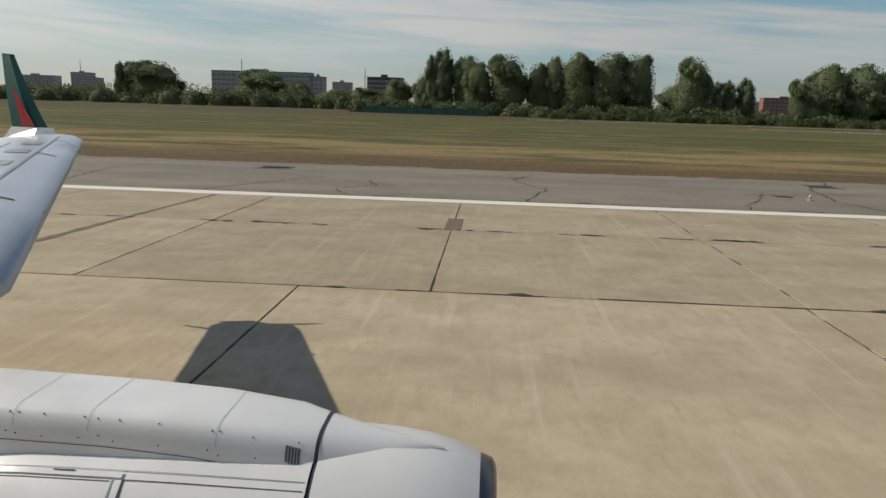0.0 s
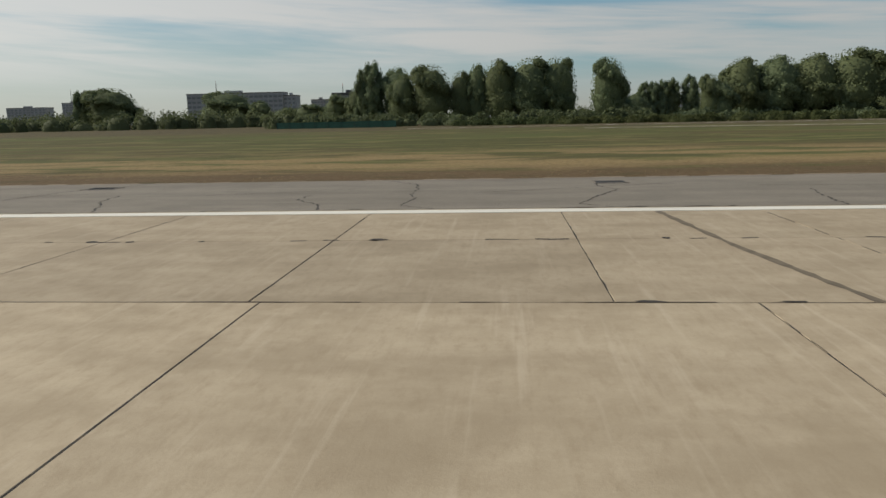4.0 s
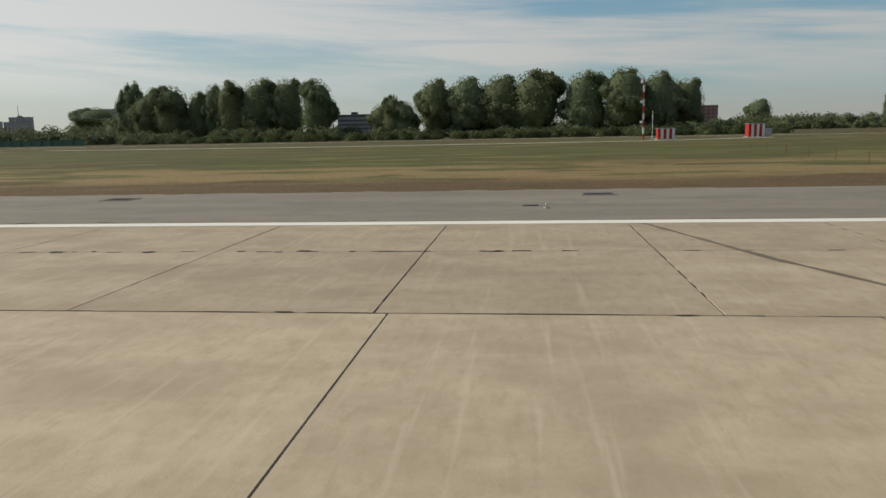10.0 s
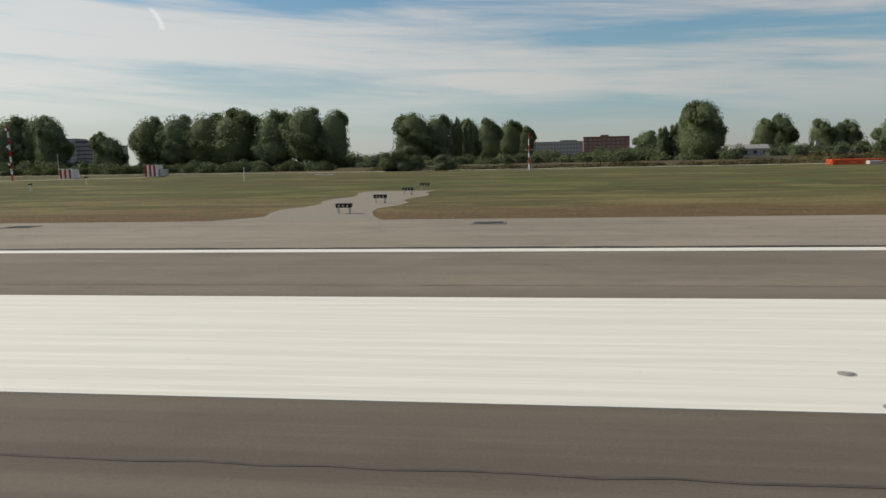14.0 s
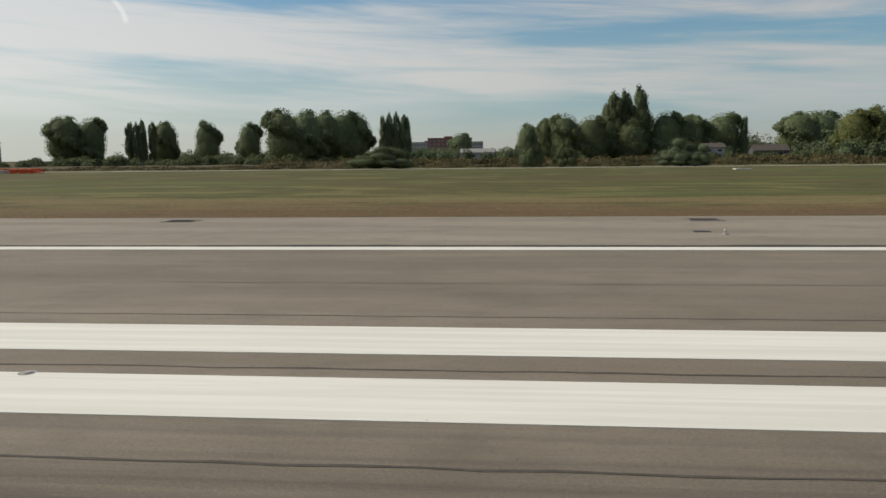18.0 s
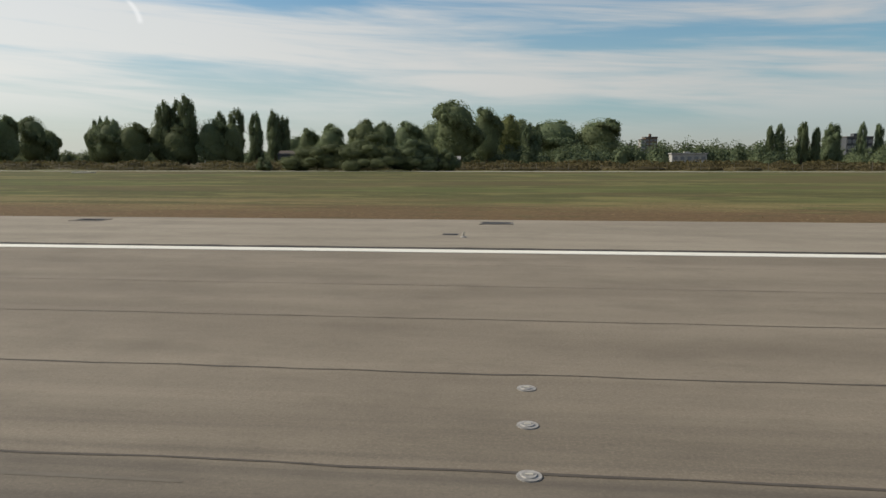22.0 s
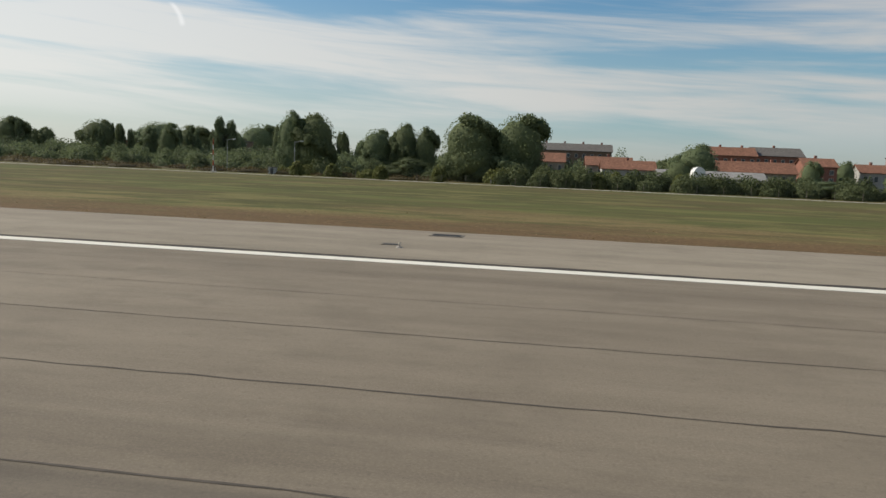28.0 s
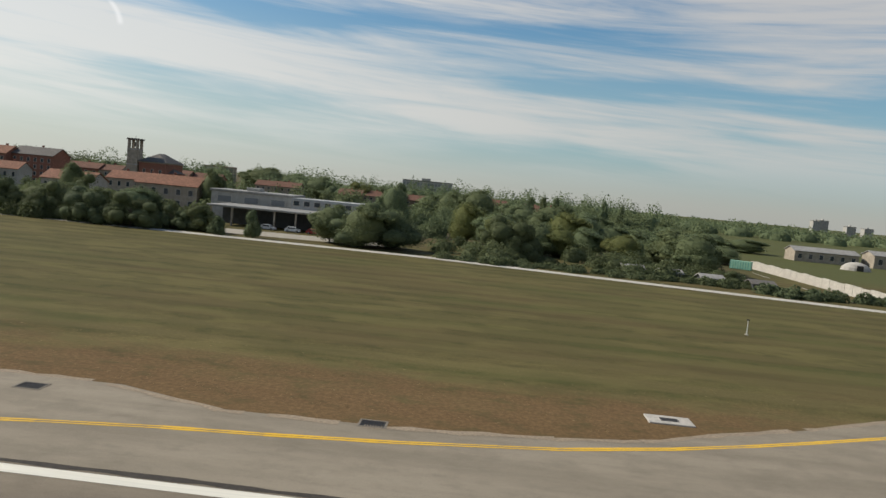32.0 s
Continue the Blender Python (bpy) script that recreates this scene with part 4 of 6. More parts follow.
def text_mesh(words, size, mat, name):
    cu = bpy.data.curves.new(name, "FONT")
    cu.body, cu.size, cu.extrude, cu.align_x, cu.align_y = words, size, 0.006, "CENTER", "CENTER"
    tmp = bpy.data.objects.new(name, cu)
    scene.collection.objects.link(tmp)
    me = bpy.data.meshes.new_from_object(tmp.evaluated_get(bpy.context.evaluated_depsgraph_get()))
    bpy.data.objects.remove(tmp)
    me.materials.clear()
    me.materials.append(mat)
    return me


t = thing("taxiway_sign", "yellow taxiway sign with a black arrow and the letter K", "sign", at=(1298.0, 43.9, 0.0), turn=14)
part("footing", box(-1.7, 1.7, -0.75, 0.75, -0.1, 0.03, 0.02), M_FRAME, t, "dirty concrete footing")
for x0, x1, y0, y1 in ((-1.75, 1.75, -0.85, -0.72), (1.62, 1.75, -0.7, 0.8), (-1.75, -1.62, -0.7, 0.8)):
    part("kerb", box(x0, x1, y0, y1, -0.1, 0.05, 0.01), M_CEMENT, t, "pale chipped kerb")
part("board", box(-0.48, 0.48, -0.1, 0.1, 0.2, 1.04, 0.03), M_SIGN, t)
part("board_back", box(-0.5, 0.5, 0.1, 0.15, 0.18, 1.06, 0.02), M_IRON, t, "dark metal back of the sign")
for x in (-0.4, 0.4):
    part("leg", rod((x, 0, 0), (x, 0, 0.24), 0.05), M_IRON, t)
ob = part("letter", text_mesh("K", 0.44, M_BLACK, "letter"), M_BLACK, t)
ob.matrix_basis = pose(0.17, -0.112, 0.62, 90, 0, 0)
bm = bmesh.new()
bmesh.ops.create_cube(bm, size=1, matrix=Matrix.LocRotScale((-0.15, -0.11, 0.62), Euler((0, radians(-30), 0)), (0.06, 0.01, 0.32)))
for turn, dx, dz in ((-95, -0.16, 0.71), (25, -0.25, 0.66)):
    bmesh.ops.create_cube(bm, size=1, matrix=Matrix.LocRotScale((dx, -0.11, dz), Euler((0, radians(turn), 0)), (0.06, 0.01, 0.18)))
part("arrow", bm, M_BLACK, t)


# ---- roads, fences ----
def strip(name, pts, width, mat, label, lift=0.05, kind="structure"):
    verts, faces = [], []
    for i, (x, y) in enumerate(pts):
        verts += [(x, y - width / 2, ground_z(y - width / 2) + lift), (x, y + width / 2, ground_z(y + width / 2) + lift)]
        if i:
            faces.append((2 * i - 2, 2 * i, 2 * i + 1, 2 * i - 1))
    return tagged(part(name, poly_mesh(name, verts, faces, mat), mat), label, "road", kind=kind)


M_ROAD = plain("pale perimeter road", (0.5, 0.47, 0.41), 0.9, grain=1.5)
strip("perimeter_road", [(272, 185), (300, 182), (420, 174), (600, 171), (900, 171), (1100, 170), (1216, 161), (1345, 157), (1425, 153), (1515, 135), (1600, 118)], 4.2, M_ROAD, "narrow pale perimeter road along the field")
strip("field_road", [(60, 175), (140, 152), (208, 150), (236, 160)], 3.0, M_ROAD, "narrow pale service road in the grass")
strip("service_road", [(10, 228), (75, 226), (170, 222), (236, 200), (272, 185)], 3.0, M_ROAD, "pale service road below the tree line")
strip("gate_road", [(1370, 172), (1415, 175)], 14, plain("gravel yard", (0.36, 0.33, 0.27), 0.95, grain=2), "gravel yard in front of the hall")


def net_fence(pts, h, mat, label, pitch=6.0):
    t = thing("windbreak_fence", label, "fence")
    for (ax, ay), (bx, by) in zip(pts[:-1], pts[1:]):
        d = Vector((bx - ax, by - ay, 0))
        n = max(1, int(d.length / pitch))
        for i in range(n):
            p, q = Vector((ax, ay, 0)) + d * i / n, Vector((ax, ay, 0)) + d * (i + 1) / n
            zp, zq = ground_z(p.y), ground_z(q.y)
            sag = 0.12 * math.sin(i * 2.1)
            verts = []
            for k, y in enumerate((-0.03, 0.03)):
                verts += [(p.x, p.y + y, zp - 0.1), (q.x, q.y + y, zq - 0.1), (q.x, q.y + y, zq + h - sag), (p.x, p.y + y, zp + h + sag)]
            faces = [(0, 1, 2, 3), (7, 6, 5, 4), (3, 2, 6, 7), (0, 4, 5, 1)]
            part("net_panel", poly_mesh("net_panel", verts, faces, mat), mat, t)
            part("post", rod((p.x, p.y - 0.08, zp - 0.2), (p.x, p.y - 0.08, zp + h + 0.15), 0.05, sides=6), M_IRON, t)
    return t


net_fence([(-55, 300), (-2, 287)], 2.6, M_NET, "dark green windbreak net fence along the tree line")


def wire_fence(x0, x1, y, h, pitch, label):
    t = thing("wire_fence", label, "fence")
    n = int((x1 - x0) / pitch)
    z = ground_z(y)
    me = mesh_of("post", rod((0, 0, -0.2), (0, 0, h), 0.05, sides=6), M_FRAME)
    for i in range(n + 1):
        part("post", me, M_FRAME, t).matrix_basis = pose(x0 + i * pitch, y, z)
    for k in range(5):
        part("wire", rod((x0, y, z + h * (0.18 + 0.19 * k)), (x1, y, z + h * (0.18 + 0.19 * k)), 0.012, sides=4), M_IRON, t)
    return t


wire_fence(300, 1110, 183, 1.9, 8.0, "thin wire fence on concrete posts along the perimeter")
wire_fence(1110, 1260, 174, 1.9, 6.0, "wire fence on concrete posts before the gardens")


# ---- trees ----
def ball_template(n=3):
    """A rounded cube of four-sided faces, one metre in radius."""
    verts, faces, seen = [], [], {}
    for axis in range(3):
        for side in (-1.0, 1.0):
            grid = {}
            for i in range(n + 1):
                for j in range(n + 1):
                    p = [0.0, 0.0, 0.0]
                    p[axis], p[(axis + 1) % 3], p[(axis + 2) % 3] = side, (2 * i / n - 1) * side, 2 * j / n - 1
                    v = tuple(round(c, 6) for c in Vector(p).normalized())
                    grid[i, j] = seen.setdefault(v, len(seen))
            for i in range(n):
                for j in range(n):
                    faces.append((grid[i, j], grid[i + 1, j], grid[i + 1, j + 1], grid[i, j + 1]))
    return np.array(list(seen)), np.array(faces)


BALL_V, BALL_F = ball_template()


def leafy_mesh(name, quad, cores, radii, mat):
    """Leaf clumps over solid inner masses, so that no sky shows through the middle."""
    n, m = len(quad), len(BALL_V)
    balls = (cores[:, None, :] + BALL_V[None] * radii[:, None, :]).reshape(-1, 3)
    face = (BALL_F[None] + (np.arange(len(cores)) * m)[:, None, None]).reshape(-1, 4) + n
    co = np.concatenate([quad, balls])
    index = np.concatenate([np.arange(n), face.reshape(-1)]).astype(np.int32)
    me = bpy.data.meshes.new(name)
    me.vertices.add(len(co))
    me.vertices.foreach_set("co", co.reshape(-1))
    me.loops.add(len(index))
    me.loops.foreach_set("vertex_index", index)
    me.polygons.add(len(index) // 4)
    me.polygons.foreach_set("loop_start", np.arange(0, len(index), 4, dtype=np.int32))
    me.update()
    me.materials.append(mat)
    return me


def leaf_cloud(name, seed, lobes, count, size, mat, hollow=0.55):
    """A crown one metre high and wide, out of many small leaf clumps round the given lobes."""
    rng = np.random.default_rng(seed)
    c, r = np.array([l[:3] for l in lobes]), np.array([l[3:] for l in lobes])
    vol = (r[:, 0] * r[:, 1] * r[:, 2]) ** 0.7
    pick = rng.choice(len(lobes), count, p=vol / vol.sum())
    d = rng.normal(size=(count, 3))
    d /= np.linalg.norm(d, axis=1)[:, None]
    rad = hollow + (1.04 - hollow) * rng.uniform(0, 1, count) ** 0.9
    p = c[pick] + d * r[pick] * rad[:, None]
    face = d + rng.normal(size=(count, 3)) * 0.4
    u = np.cross(face, rng.normal(size=(count, 3)))
    u /= np.linalg.norm(u, axis=1)[:, None] + 1e-6
    w = np.cross(face, u)
    w /= np.linalg.norm(w, axis=1)[:, None] + 1e-6
    s = size * rng.uniform(0.55, 1.35, count)[:, None]
    low, high = np.percentile(p, 0.7, axis=0), np.percentile(p, 99.3, axis=0)
    wide = max(high[0] - low[0], high[1] - low[1])
    shape = np.array([1 / wide, 1 / wide, 1 / (high[2] - low[2])])
    p = (p - np.array([(high[0] + low[0]) / 2, (high[1] + low[1]) / 2, low[2]])) * shape
    quad = np.stack([p - u * s, p + w * s * 0.7, p + u * s, p - w * s * 0.7], 1).reshape(-1, 3)
    inner = np.where(np.arange(len(lobes)) < 2, 0.84, 0.66)[:, None]
    middle = (c - np.array([(high[0] + low[0]) / 2, (high[1] + low[1]) / 2, low[2]])) * shape
    return leafy_mesh(name, quad, middle, r * shape * inner, mat)


def broad_lobes(seed):
    """A full rounded crown: a large body and many small boughs bulging from it."""
    rng = random.Random(seed)
    out = [(0, 0, 0.52, 0.4, 0.4, 0.45), (rng.uniform(-0.07, 0.07), rng.uniform(-0.07, 0.07), 0.3, 0.4, 0.4, 0.3)]
    lean, twist = rng.uniform(-0.05, 0.05), rng.uniform(0, 6.28)
    for i in range(64):
        a, h = 2.4 * i + rng.uniform(-0.4, 0.4), 0.03 + 0.94 * ((i * 0.618) % 1.0)
        wide = 0.4 * math.sqrt(max(0.02, 1 - abs(2 * h - 0.98) ** 2.7))
        wide *= 1 + 0.1 * math.sin(2 * a + twist + 3 * h) + rng.uniform(-0.08, 0.05)
        s = rng.uniform(0.07, 0.125)
        out.append((wide * math.cos(a) + lean * h, wide * math.sin(a), h * 0.9 + 0.03, s, s, s * rng.uniform(0.7, 0.95)))
    return out


def poplar_lobes(seed):
    """A slender crown of upswept boughs, widest below the middle."""
    rng = random.Random(seed)
    out = [(0, 0, 0.4, 0.3, 0.3, 0.38)]
    for i in range(26):
        a, h = 2.4 * i + rng.uniform(-0.5, 0.5), i / 25.0
        body = max(0.1, (1 - abs(1.5 * h - 0.55) ** 3.0)) ** 0.5
        wide = 0.27 * body * rng.uniform(0.55, 1.08)
        s = (0.07 + 0.1 * body) * rng.uniform(0.75, 1.15)
        out.append((wide * math.cos(a), wide * math.sin(a), 0.04 + 0.9 * h, s, s, s * 0.8 + 0.03))
    return out


def bush_lobes(seed):
    rng = random.Random(seed)
    out = []
    for i in range(30):
        s = rng.uniform(0.1, 0.19)
        a, q = rng.uniform(0, 6.28), rng.uniform(0, 1) ** 0.5
        out.append((0.36 * q * math.cos(a), 0.26 * q * math.sin(a), 0.08 + rng.uniform(0.1, 1.0) * (0.72 - 0.56 * q * q), s, s, s * 1.2))
    return out


CROWNS = {
    "broad": [leaf_cloud("crown", 10 + i, broad_lobes(20 + i), 10000, 0.018, M_LEAF, 0.78) for i in range(7)],
    "poplar": [leaf_cloud("crown", 40 + i, poplar_lobes(50 + i), 5000, 0.024, M_POPLAR, 0.78) for i in range(5)],
    "light": [leaf_cloud("crown", 130 + i, broad_lobes(140 + i), 10000, 0.018, M_LIGHT, 0.78) for i in range(3)],
    "bush": [leaf_cloud("crown", 70 + i, bush_lobes(80 + i), 14000, 0.0145, M_BUSH, 0.6) for i in range(5)],
}


def trunk_mesh(seed):
    rng = random.Random(seed)
    bm = rod((0, 0, -0.03), (0, 0, 0.55), 0.021, 0.011, 7)
    for i in range(6):
        a, z = rng.uniform(0, 6.28), rng.uniform(0.16, 0.5)
        add_rod(bm, (0, 0, z), (0.2 * math.cos(a), 0.2 * math.sin(a), z + rng.uniform(0.12, 0.28)), 0.008, 0.003, 5)
    return mesh_of("trunk", bm, M_BARK)


TRUNKS = [trunk_mesh(i) for i in range(4)]
tree_rng = random.Random(99)


def plant(kind, x, y, top, width, name, label, category, group, low):
    z = ground_z(y)
    h = max(top - z, 1.5)
    t = thing(name, label, category, group, (x, y, z), tree_rng.uniform(0, 360) if kind != "bush" else tree_rng.choice((0, 180)) + tree_rng.uniform(-12, 12))
    crown = part("crown", CROWNS[kind][tree_rng.randrange(len(CROWNS[kind]))], None, t)
    spread_by = {"broad": 1.2, "light": 1.16, "poplar": 1.15, "bush": 1.05}[kind]
    crown.matrix_basis = Matrix.LocRotScale((0, 0, h * low), None, (width * spread_by, width * spread_by * (0.8 if kind == "bush" else 1), h * (1 - low) * 1.0))
    if kind != "bush":
        trunk = part("trunk", TRUNKS[tree_rng.randrange(4)], None, t)
        trunk.scale = (h, h, h)
    else:
        stem = part("stem", TRUNKS[tree_rng.randrange(4)], None, t)
        stem.scale = (h, h, h)
    return t


def broad(x, y, top, width):
    far = y > 420
    plant("broad", x, y, top, width, "broadleaf_tree", "distant broad green tree on the skyline" if far else "tall broad deciduous tree with a dark green crown", "tree", "far trees" if far else "trees along the airfield", 0.05)


def light_tree(x, y, top, width):
    plant("light", x, y, top, width, "broadleaf_tree", "broad tree with light yellowish green leaves", "tree", "trees along the airfield", 0.05)


def poplar(x, y, top, width):
    plant("poplar", x, y, top, width, "poplar_tree", "slender columnar dark green poplar", "tree", "poplars behind the airfield", 0.03)


def bush(x, y, top, width):
    plant("bush", x, y, top, width, "bush", "dense dark green rounded bush at the perimeter", "bush", "bushes along the perimeter", 0.0)


for i in range(5):
    broad(405 + 4.2 * i, 352 + 25 * i, 27.5 + 1.0 * i, 17)
poplar(-255.4, 486, 27.2, 7.3)
poplar(-248.9, 486, 27.5, 8.1)
broad(-229.4, 486, 28.4, 31.5)
poplar(-31.9, 372, 28.7, 7.8)
poplar(-25.9, 372, 31.9, 11.0)
broad(-13.0, 372, 29.0, 14.9)
broad(-8.0, 350, 24.8, 12.8)
broad(6.6, 350, 28.3, 18.1)
broad(19.1, 350, 24.9, 10.7)
broad(27.9, 350, 28.0, 10.0)
broad(38.6, 350, 29.5, 15.5)
broad(52.0, 350, 29.8, 17.9)
broad(65.0, 350, 29.8, 16.4)
broad(88.1, 332, 27.9, 14.5)
broad(100.0, 420, 19.8, 15.1)
broad(113.3, 420, 14.9, 14.7)
broad(126.7, 313, 19.0, 8.5)
poplar(128.7, 470, 22.6, 9.0)
broad(132.3, 313, 16.4, 9.6)
poplar(134.4, 470, 23.2, 9.0)
poplar(139.9, 470, 23.8, 9.0)
broad(143.2, 325, 26.0, 15.8)
poplar(145.7, 470, 24.7, 9.0)
poplar(156.5, 470, 26.7, 10.3)
broad(157.4, 325, 26.5, 17.6)
broad(172.4, 325, 26.8, 19.9)
broad(187.3, 325, 28.0, 22.2)
broad(207.8, 319, 26.5, 16.9)
broad(225.0, 311, 27.2, 17.2)
broad(237.9, 311, 25.4, 12.4)
poplar(407.3, 480, 20.5, 8.1)
poplar(414.6, 480, 22.3, 8.1)
poplar(426.7, 515, 32.2, 4.9)
poplar(431.1, 515, 33.8, 5.7)
poplar(436.0, 515, 34.5, 5.7)
poplar(442.1, 515, 32.8, 8.1)
broad(455.3, 900, 31.5, 26.0)
broad(533.3, 340, 20.1, 7.2)
broad(542.4, 340, 22.1, 14.2)
broad(553.7, 340, 20.9, 13.3)
broad(562.2, 350, 23.4, 13.9)
broad(573.3, 350, 20.0, 16.4)
broad(588.9, 580, 28.4, 21.8)
broad(589.8, 350, 22.9, 13.7)
broad(599.8, 350, 20.6, 9.0)
broad(620.8, 569, 34.6, 20.2)
broad(637.7, 569, 32.6, 16.2)
broad(654.9, 569, 32.3, 21.8)
broad(677.4, 569, 33.2, 25.9)
poplar(691.3, 560, 30.0, 5.5)
light_tree(706.4, 420, 26.4, 20.0)
broad(713.5, 360, 31.7, 20.3)
broad(725.8, 400, 31.0, 14.9)
poplar(747.7, 430, 22.1, 5.7)
poplar(751.6, 600, 32.4, 7.0)
poplar(753.4, 430, 19.5, 5.7)
poplar(758.8, 600, 31.9, 6.4)
broad(774.2, 640, 36.9, 40.4)
broad(809.3, 640, 34.2, 34.3)
broad(822.6, 760, 43.8, 41.2)
poplar(874.2, 395, 20.4, 4.2)
poplar(878.9, 395, 21.2, 4.5)
poplar(890.3, 395, 22.3, 5.7)
poplar(897.1, 395, 19.6, 4.2)
poplar(907.1, 400, 21.5, 9.0)
poplar(919.6, 395, 22.1, 4.1)
poplar(927.9, 395, 21.1, 4.1)
poplar(934.3, 395, 20.8, 4.1)
broad(934.9, 370, 21.0, 8.8)
poplar(938.6, 395, 20.4, 4.4)
poplar(948.6, 395, 20.7, 4.6)
poplar(955.2, 395, 21.2, 4.0)
broad(961.6, 400, 19.6, 9.9)
poplar(967.4, 365, 26.4, 7.1)
poplar(973.9, 365, 24.7, 6.3)
poplar(1002.3, 360, 23.0, 7.6)
poplar(1008.7, 420, 23.1, 7.2)
poplar(1013.2, 360, 23.8, 5.5)
poplar(1017.2, 420, 23.1, 3.9)
poplar(1017.8, 360, 22.1, 4.3)
poplar(1020.8, 420, 22.4, 3.9)
broad(1026.6, 360, 20.4, 9.7)
poplar(1028.4, 420, 16.8, 4.1)
poplar(1033.6, 420, 16.5, 4.4)
poplar(1036.5, 360, 20.7, 4.5)
poplar(1038.3, 420, 17.7, 4.1)
poplar(1043.7, 420, 15.8, 4.1)
poplar(1048.6, 420, 17.0, 4.7)
poplar(1055.1, 420, 15.7, 4.7)
poplar(1060.3, 420, 17.5, 4.6)
broad(1066.4, 205, 18.5, 7.4)
broad(1073.4, 205, 18.2, 10.6)
broad(1082.9, 240, 16.2, 10.1)
broad(1093.0, 240, 18.4, 8.2)
broad(1100.3, 240, 17.3, 7.8)
broad(1119.5, 205.0, 19.2, 14.4)
broad(1132.7, 205.0, 19.6, 14.2)
poplar(1137.2, 207, 14.4, 4.8)
broad(258.6, 402, 29.0, 20.0)
broad(270.0, 408, 28.0, 16.0)
poplar(268.0, 456, 27.5, 5.0)
poplar(273.0, 456, 27.0, 5.0)
poplar(277.0, 456, 28.5, 4.8)
poplar(284.0, 456, 27.5, 5.0)
broad(534.5, 706, 33.5, 19.0)
broad(556.5, 720, 38.5, 21.0)
broad(585.0, 704, 32.0, 19.0)
broad(597.5, 704, 28.0, 14.0)
broad(610.0, 704, 31.0, 15.0)
broad(742.0, 592, 34.8, 28.0)
poplar(566.0, 349, 32.0, 7.5)
poplar(571.5, 352, 32.5, 7.0)
poplar(577.8, 349, 34.0, 9.0)
poplar(571.5, 405, 30.5, 7.0)
poplar(574.0, 421, 33.0, 9.0)
poplar(581.0, 435, 31.5, 8.5)
poplar(588.4, 448, 33.0, 9.5)
poplar(593.5, 452, 30.0, 8.0)
light_tree(736.5, 459, 30.5, 18.0)
broad(-191, 600, 29.5, 38.6)
broad(-149, 560, 20.2, 15.0)
broad(-109, 500, 12.9, 23.2)
broad(-80, 450, 13.9, 20.7)
broad(-55, 420, 18.3, 15.8)
broad(-37, 380, 20.0, 10.0)
bush(293, 185, 7.0, 11.2)
bush(305, 180, 4.7, 6.1)
bush(484, 180, 6.1, 15.8)
bush(522, 180, 10.4, 5.4)
bush(530, 178, 7.1, 5.6)
bush(557, 178, 4.4, 10.7)
bush(559, 178, 7.2, 10.1)
bush(679, 178, 3.9, 3.9)
bush(693, 178, 7.3, 15.9)
bush(706, 177, 9.4, 18.2)
bush(717, 177, 8.4, 12.9)
bush(724, 177, 6.2, 6.2)
bush(726, 178, 5.8, 6.1)
bush(871, 178, 7.0, 13.4)
bush(893, 186, 7.3, 8.0)
bush(920, 186, 5.4, 3.1)
bush(956, 180, 6.0, 9.8)
bush(958, 180, 7.7, 17.6)
bush(959, 180, 7.1, 16.1)
bush(964, 180, 8.1, 19.4)
bush(1102, 200, 6.5, 14.9)
bush(1125, 200, 7.1, 9.5)
bush(1128, 205, 8.3, 15.7)
bush(1134, 198, 6.6, 7.7)
bush(1157, 195, 4.9, 9.6)
broad(1176, 200, 8.8, 6.7)
broad(1186, 232, 14.8, 12.5)
bush(1209, 190, 4.9, 16.7)
broad(1220, 232, 10.9, 5.8)
bush(1228, 195, 7.5, 5.7)
broad(1236, 210, 10.8, 7.2)
broad(1240, 260, 12.2, 6.5)
broad(1245, 600, 21.6, 34.1)
bush(1246, 190, 7.3, 8.8)
bush(1251, 175, 4.5, 7.8)
broad(1252, 205, 11.7, 6.9)
broad(1262, 190, 8.6, 6.3)
bush(1265, 190, 6.5, 11.9)
bush(1267, 172, 5.6, 6.6)
bush(1270, 185, 6.0, 7.2)
broad(1274, 600, 18.9, 33.4)
broad(1280, 182, 8.6, 6.4)
broad(1284, 176, 6.5, 6.3)
broad(1312, 204, 13.6, 6.8)
broad(1292, 189, 13.0, 8.0)
broad(1317, 500, 17.6, 23.6)
bush(1323, 160, 9.2, 10.8)
broad(1327, 165, 8.1, 7.9)
bush(1333, 159, 9.2, 10.9)
broad(1334, 163, 9.2, 8.9)
bush(1336, 170, 11.2, 13.2)
broad(1343, 163, 8.8, 8.5)
bush(1344, 158, 8.8, 12.5)
broad(1345, 232, 15.5, 7.4)
broad(1348, 480, 14.7, 22.3)
broad(1352, 162, 9.2, 9.5)
bush(1352, 168, 9.4, 12.3)
bush(1355, 157, 8.4, 11.8)
light_tree(1363, 420, 16.1, 16.3)
bush(1363, 162, 6.1, 7.4)
bush(1370, 163, 7.0, 9.3)
bush(1375, 158, 5.0, 3.9)
broad(1382, 420, 15.3, 19.4)
bush(1383, 160, 7.1, 4.3)
broad(1400, 166, 9.8, 9.2)
broad(1406, 232, 16.7, 9.6)
broad(1406, 400, 13.1, 18.2)
broad(1409, 163, 10.3, 10.5)
broad(1419, 380, 15.6, 17.3)
light_tree(1432, 215, 12.5, 9.2)
broad(1433, 330, 17.6, 16.0)
broad(1441, 200, 10.7, 12.2)
light_tree(1442, 185, 10.0, 8.5)
broad(1451, 260, 12.6, 12.3)
broad(1451, 300, 14.6, 13.6)
broad(1451, 190, 9.2, 10.5)
poplar(1457, 330, 16.4, 3.3)
light_tree(1458, 190, 8.8, 8.7)
broad(1458, 250, 11.6, 12.1)
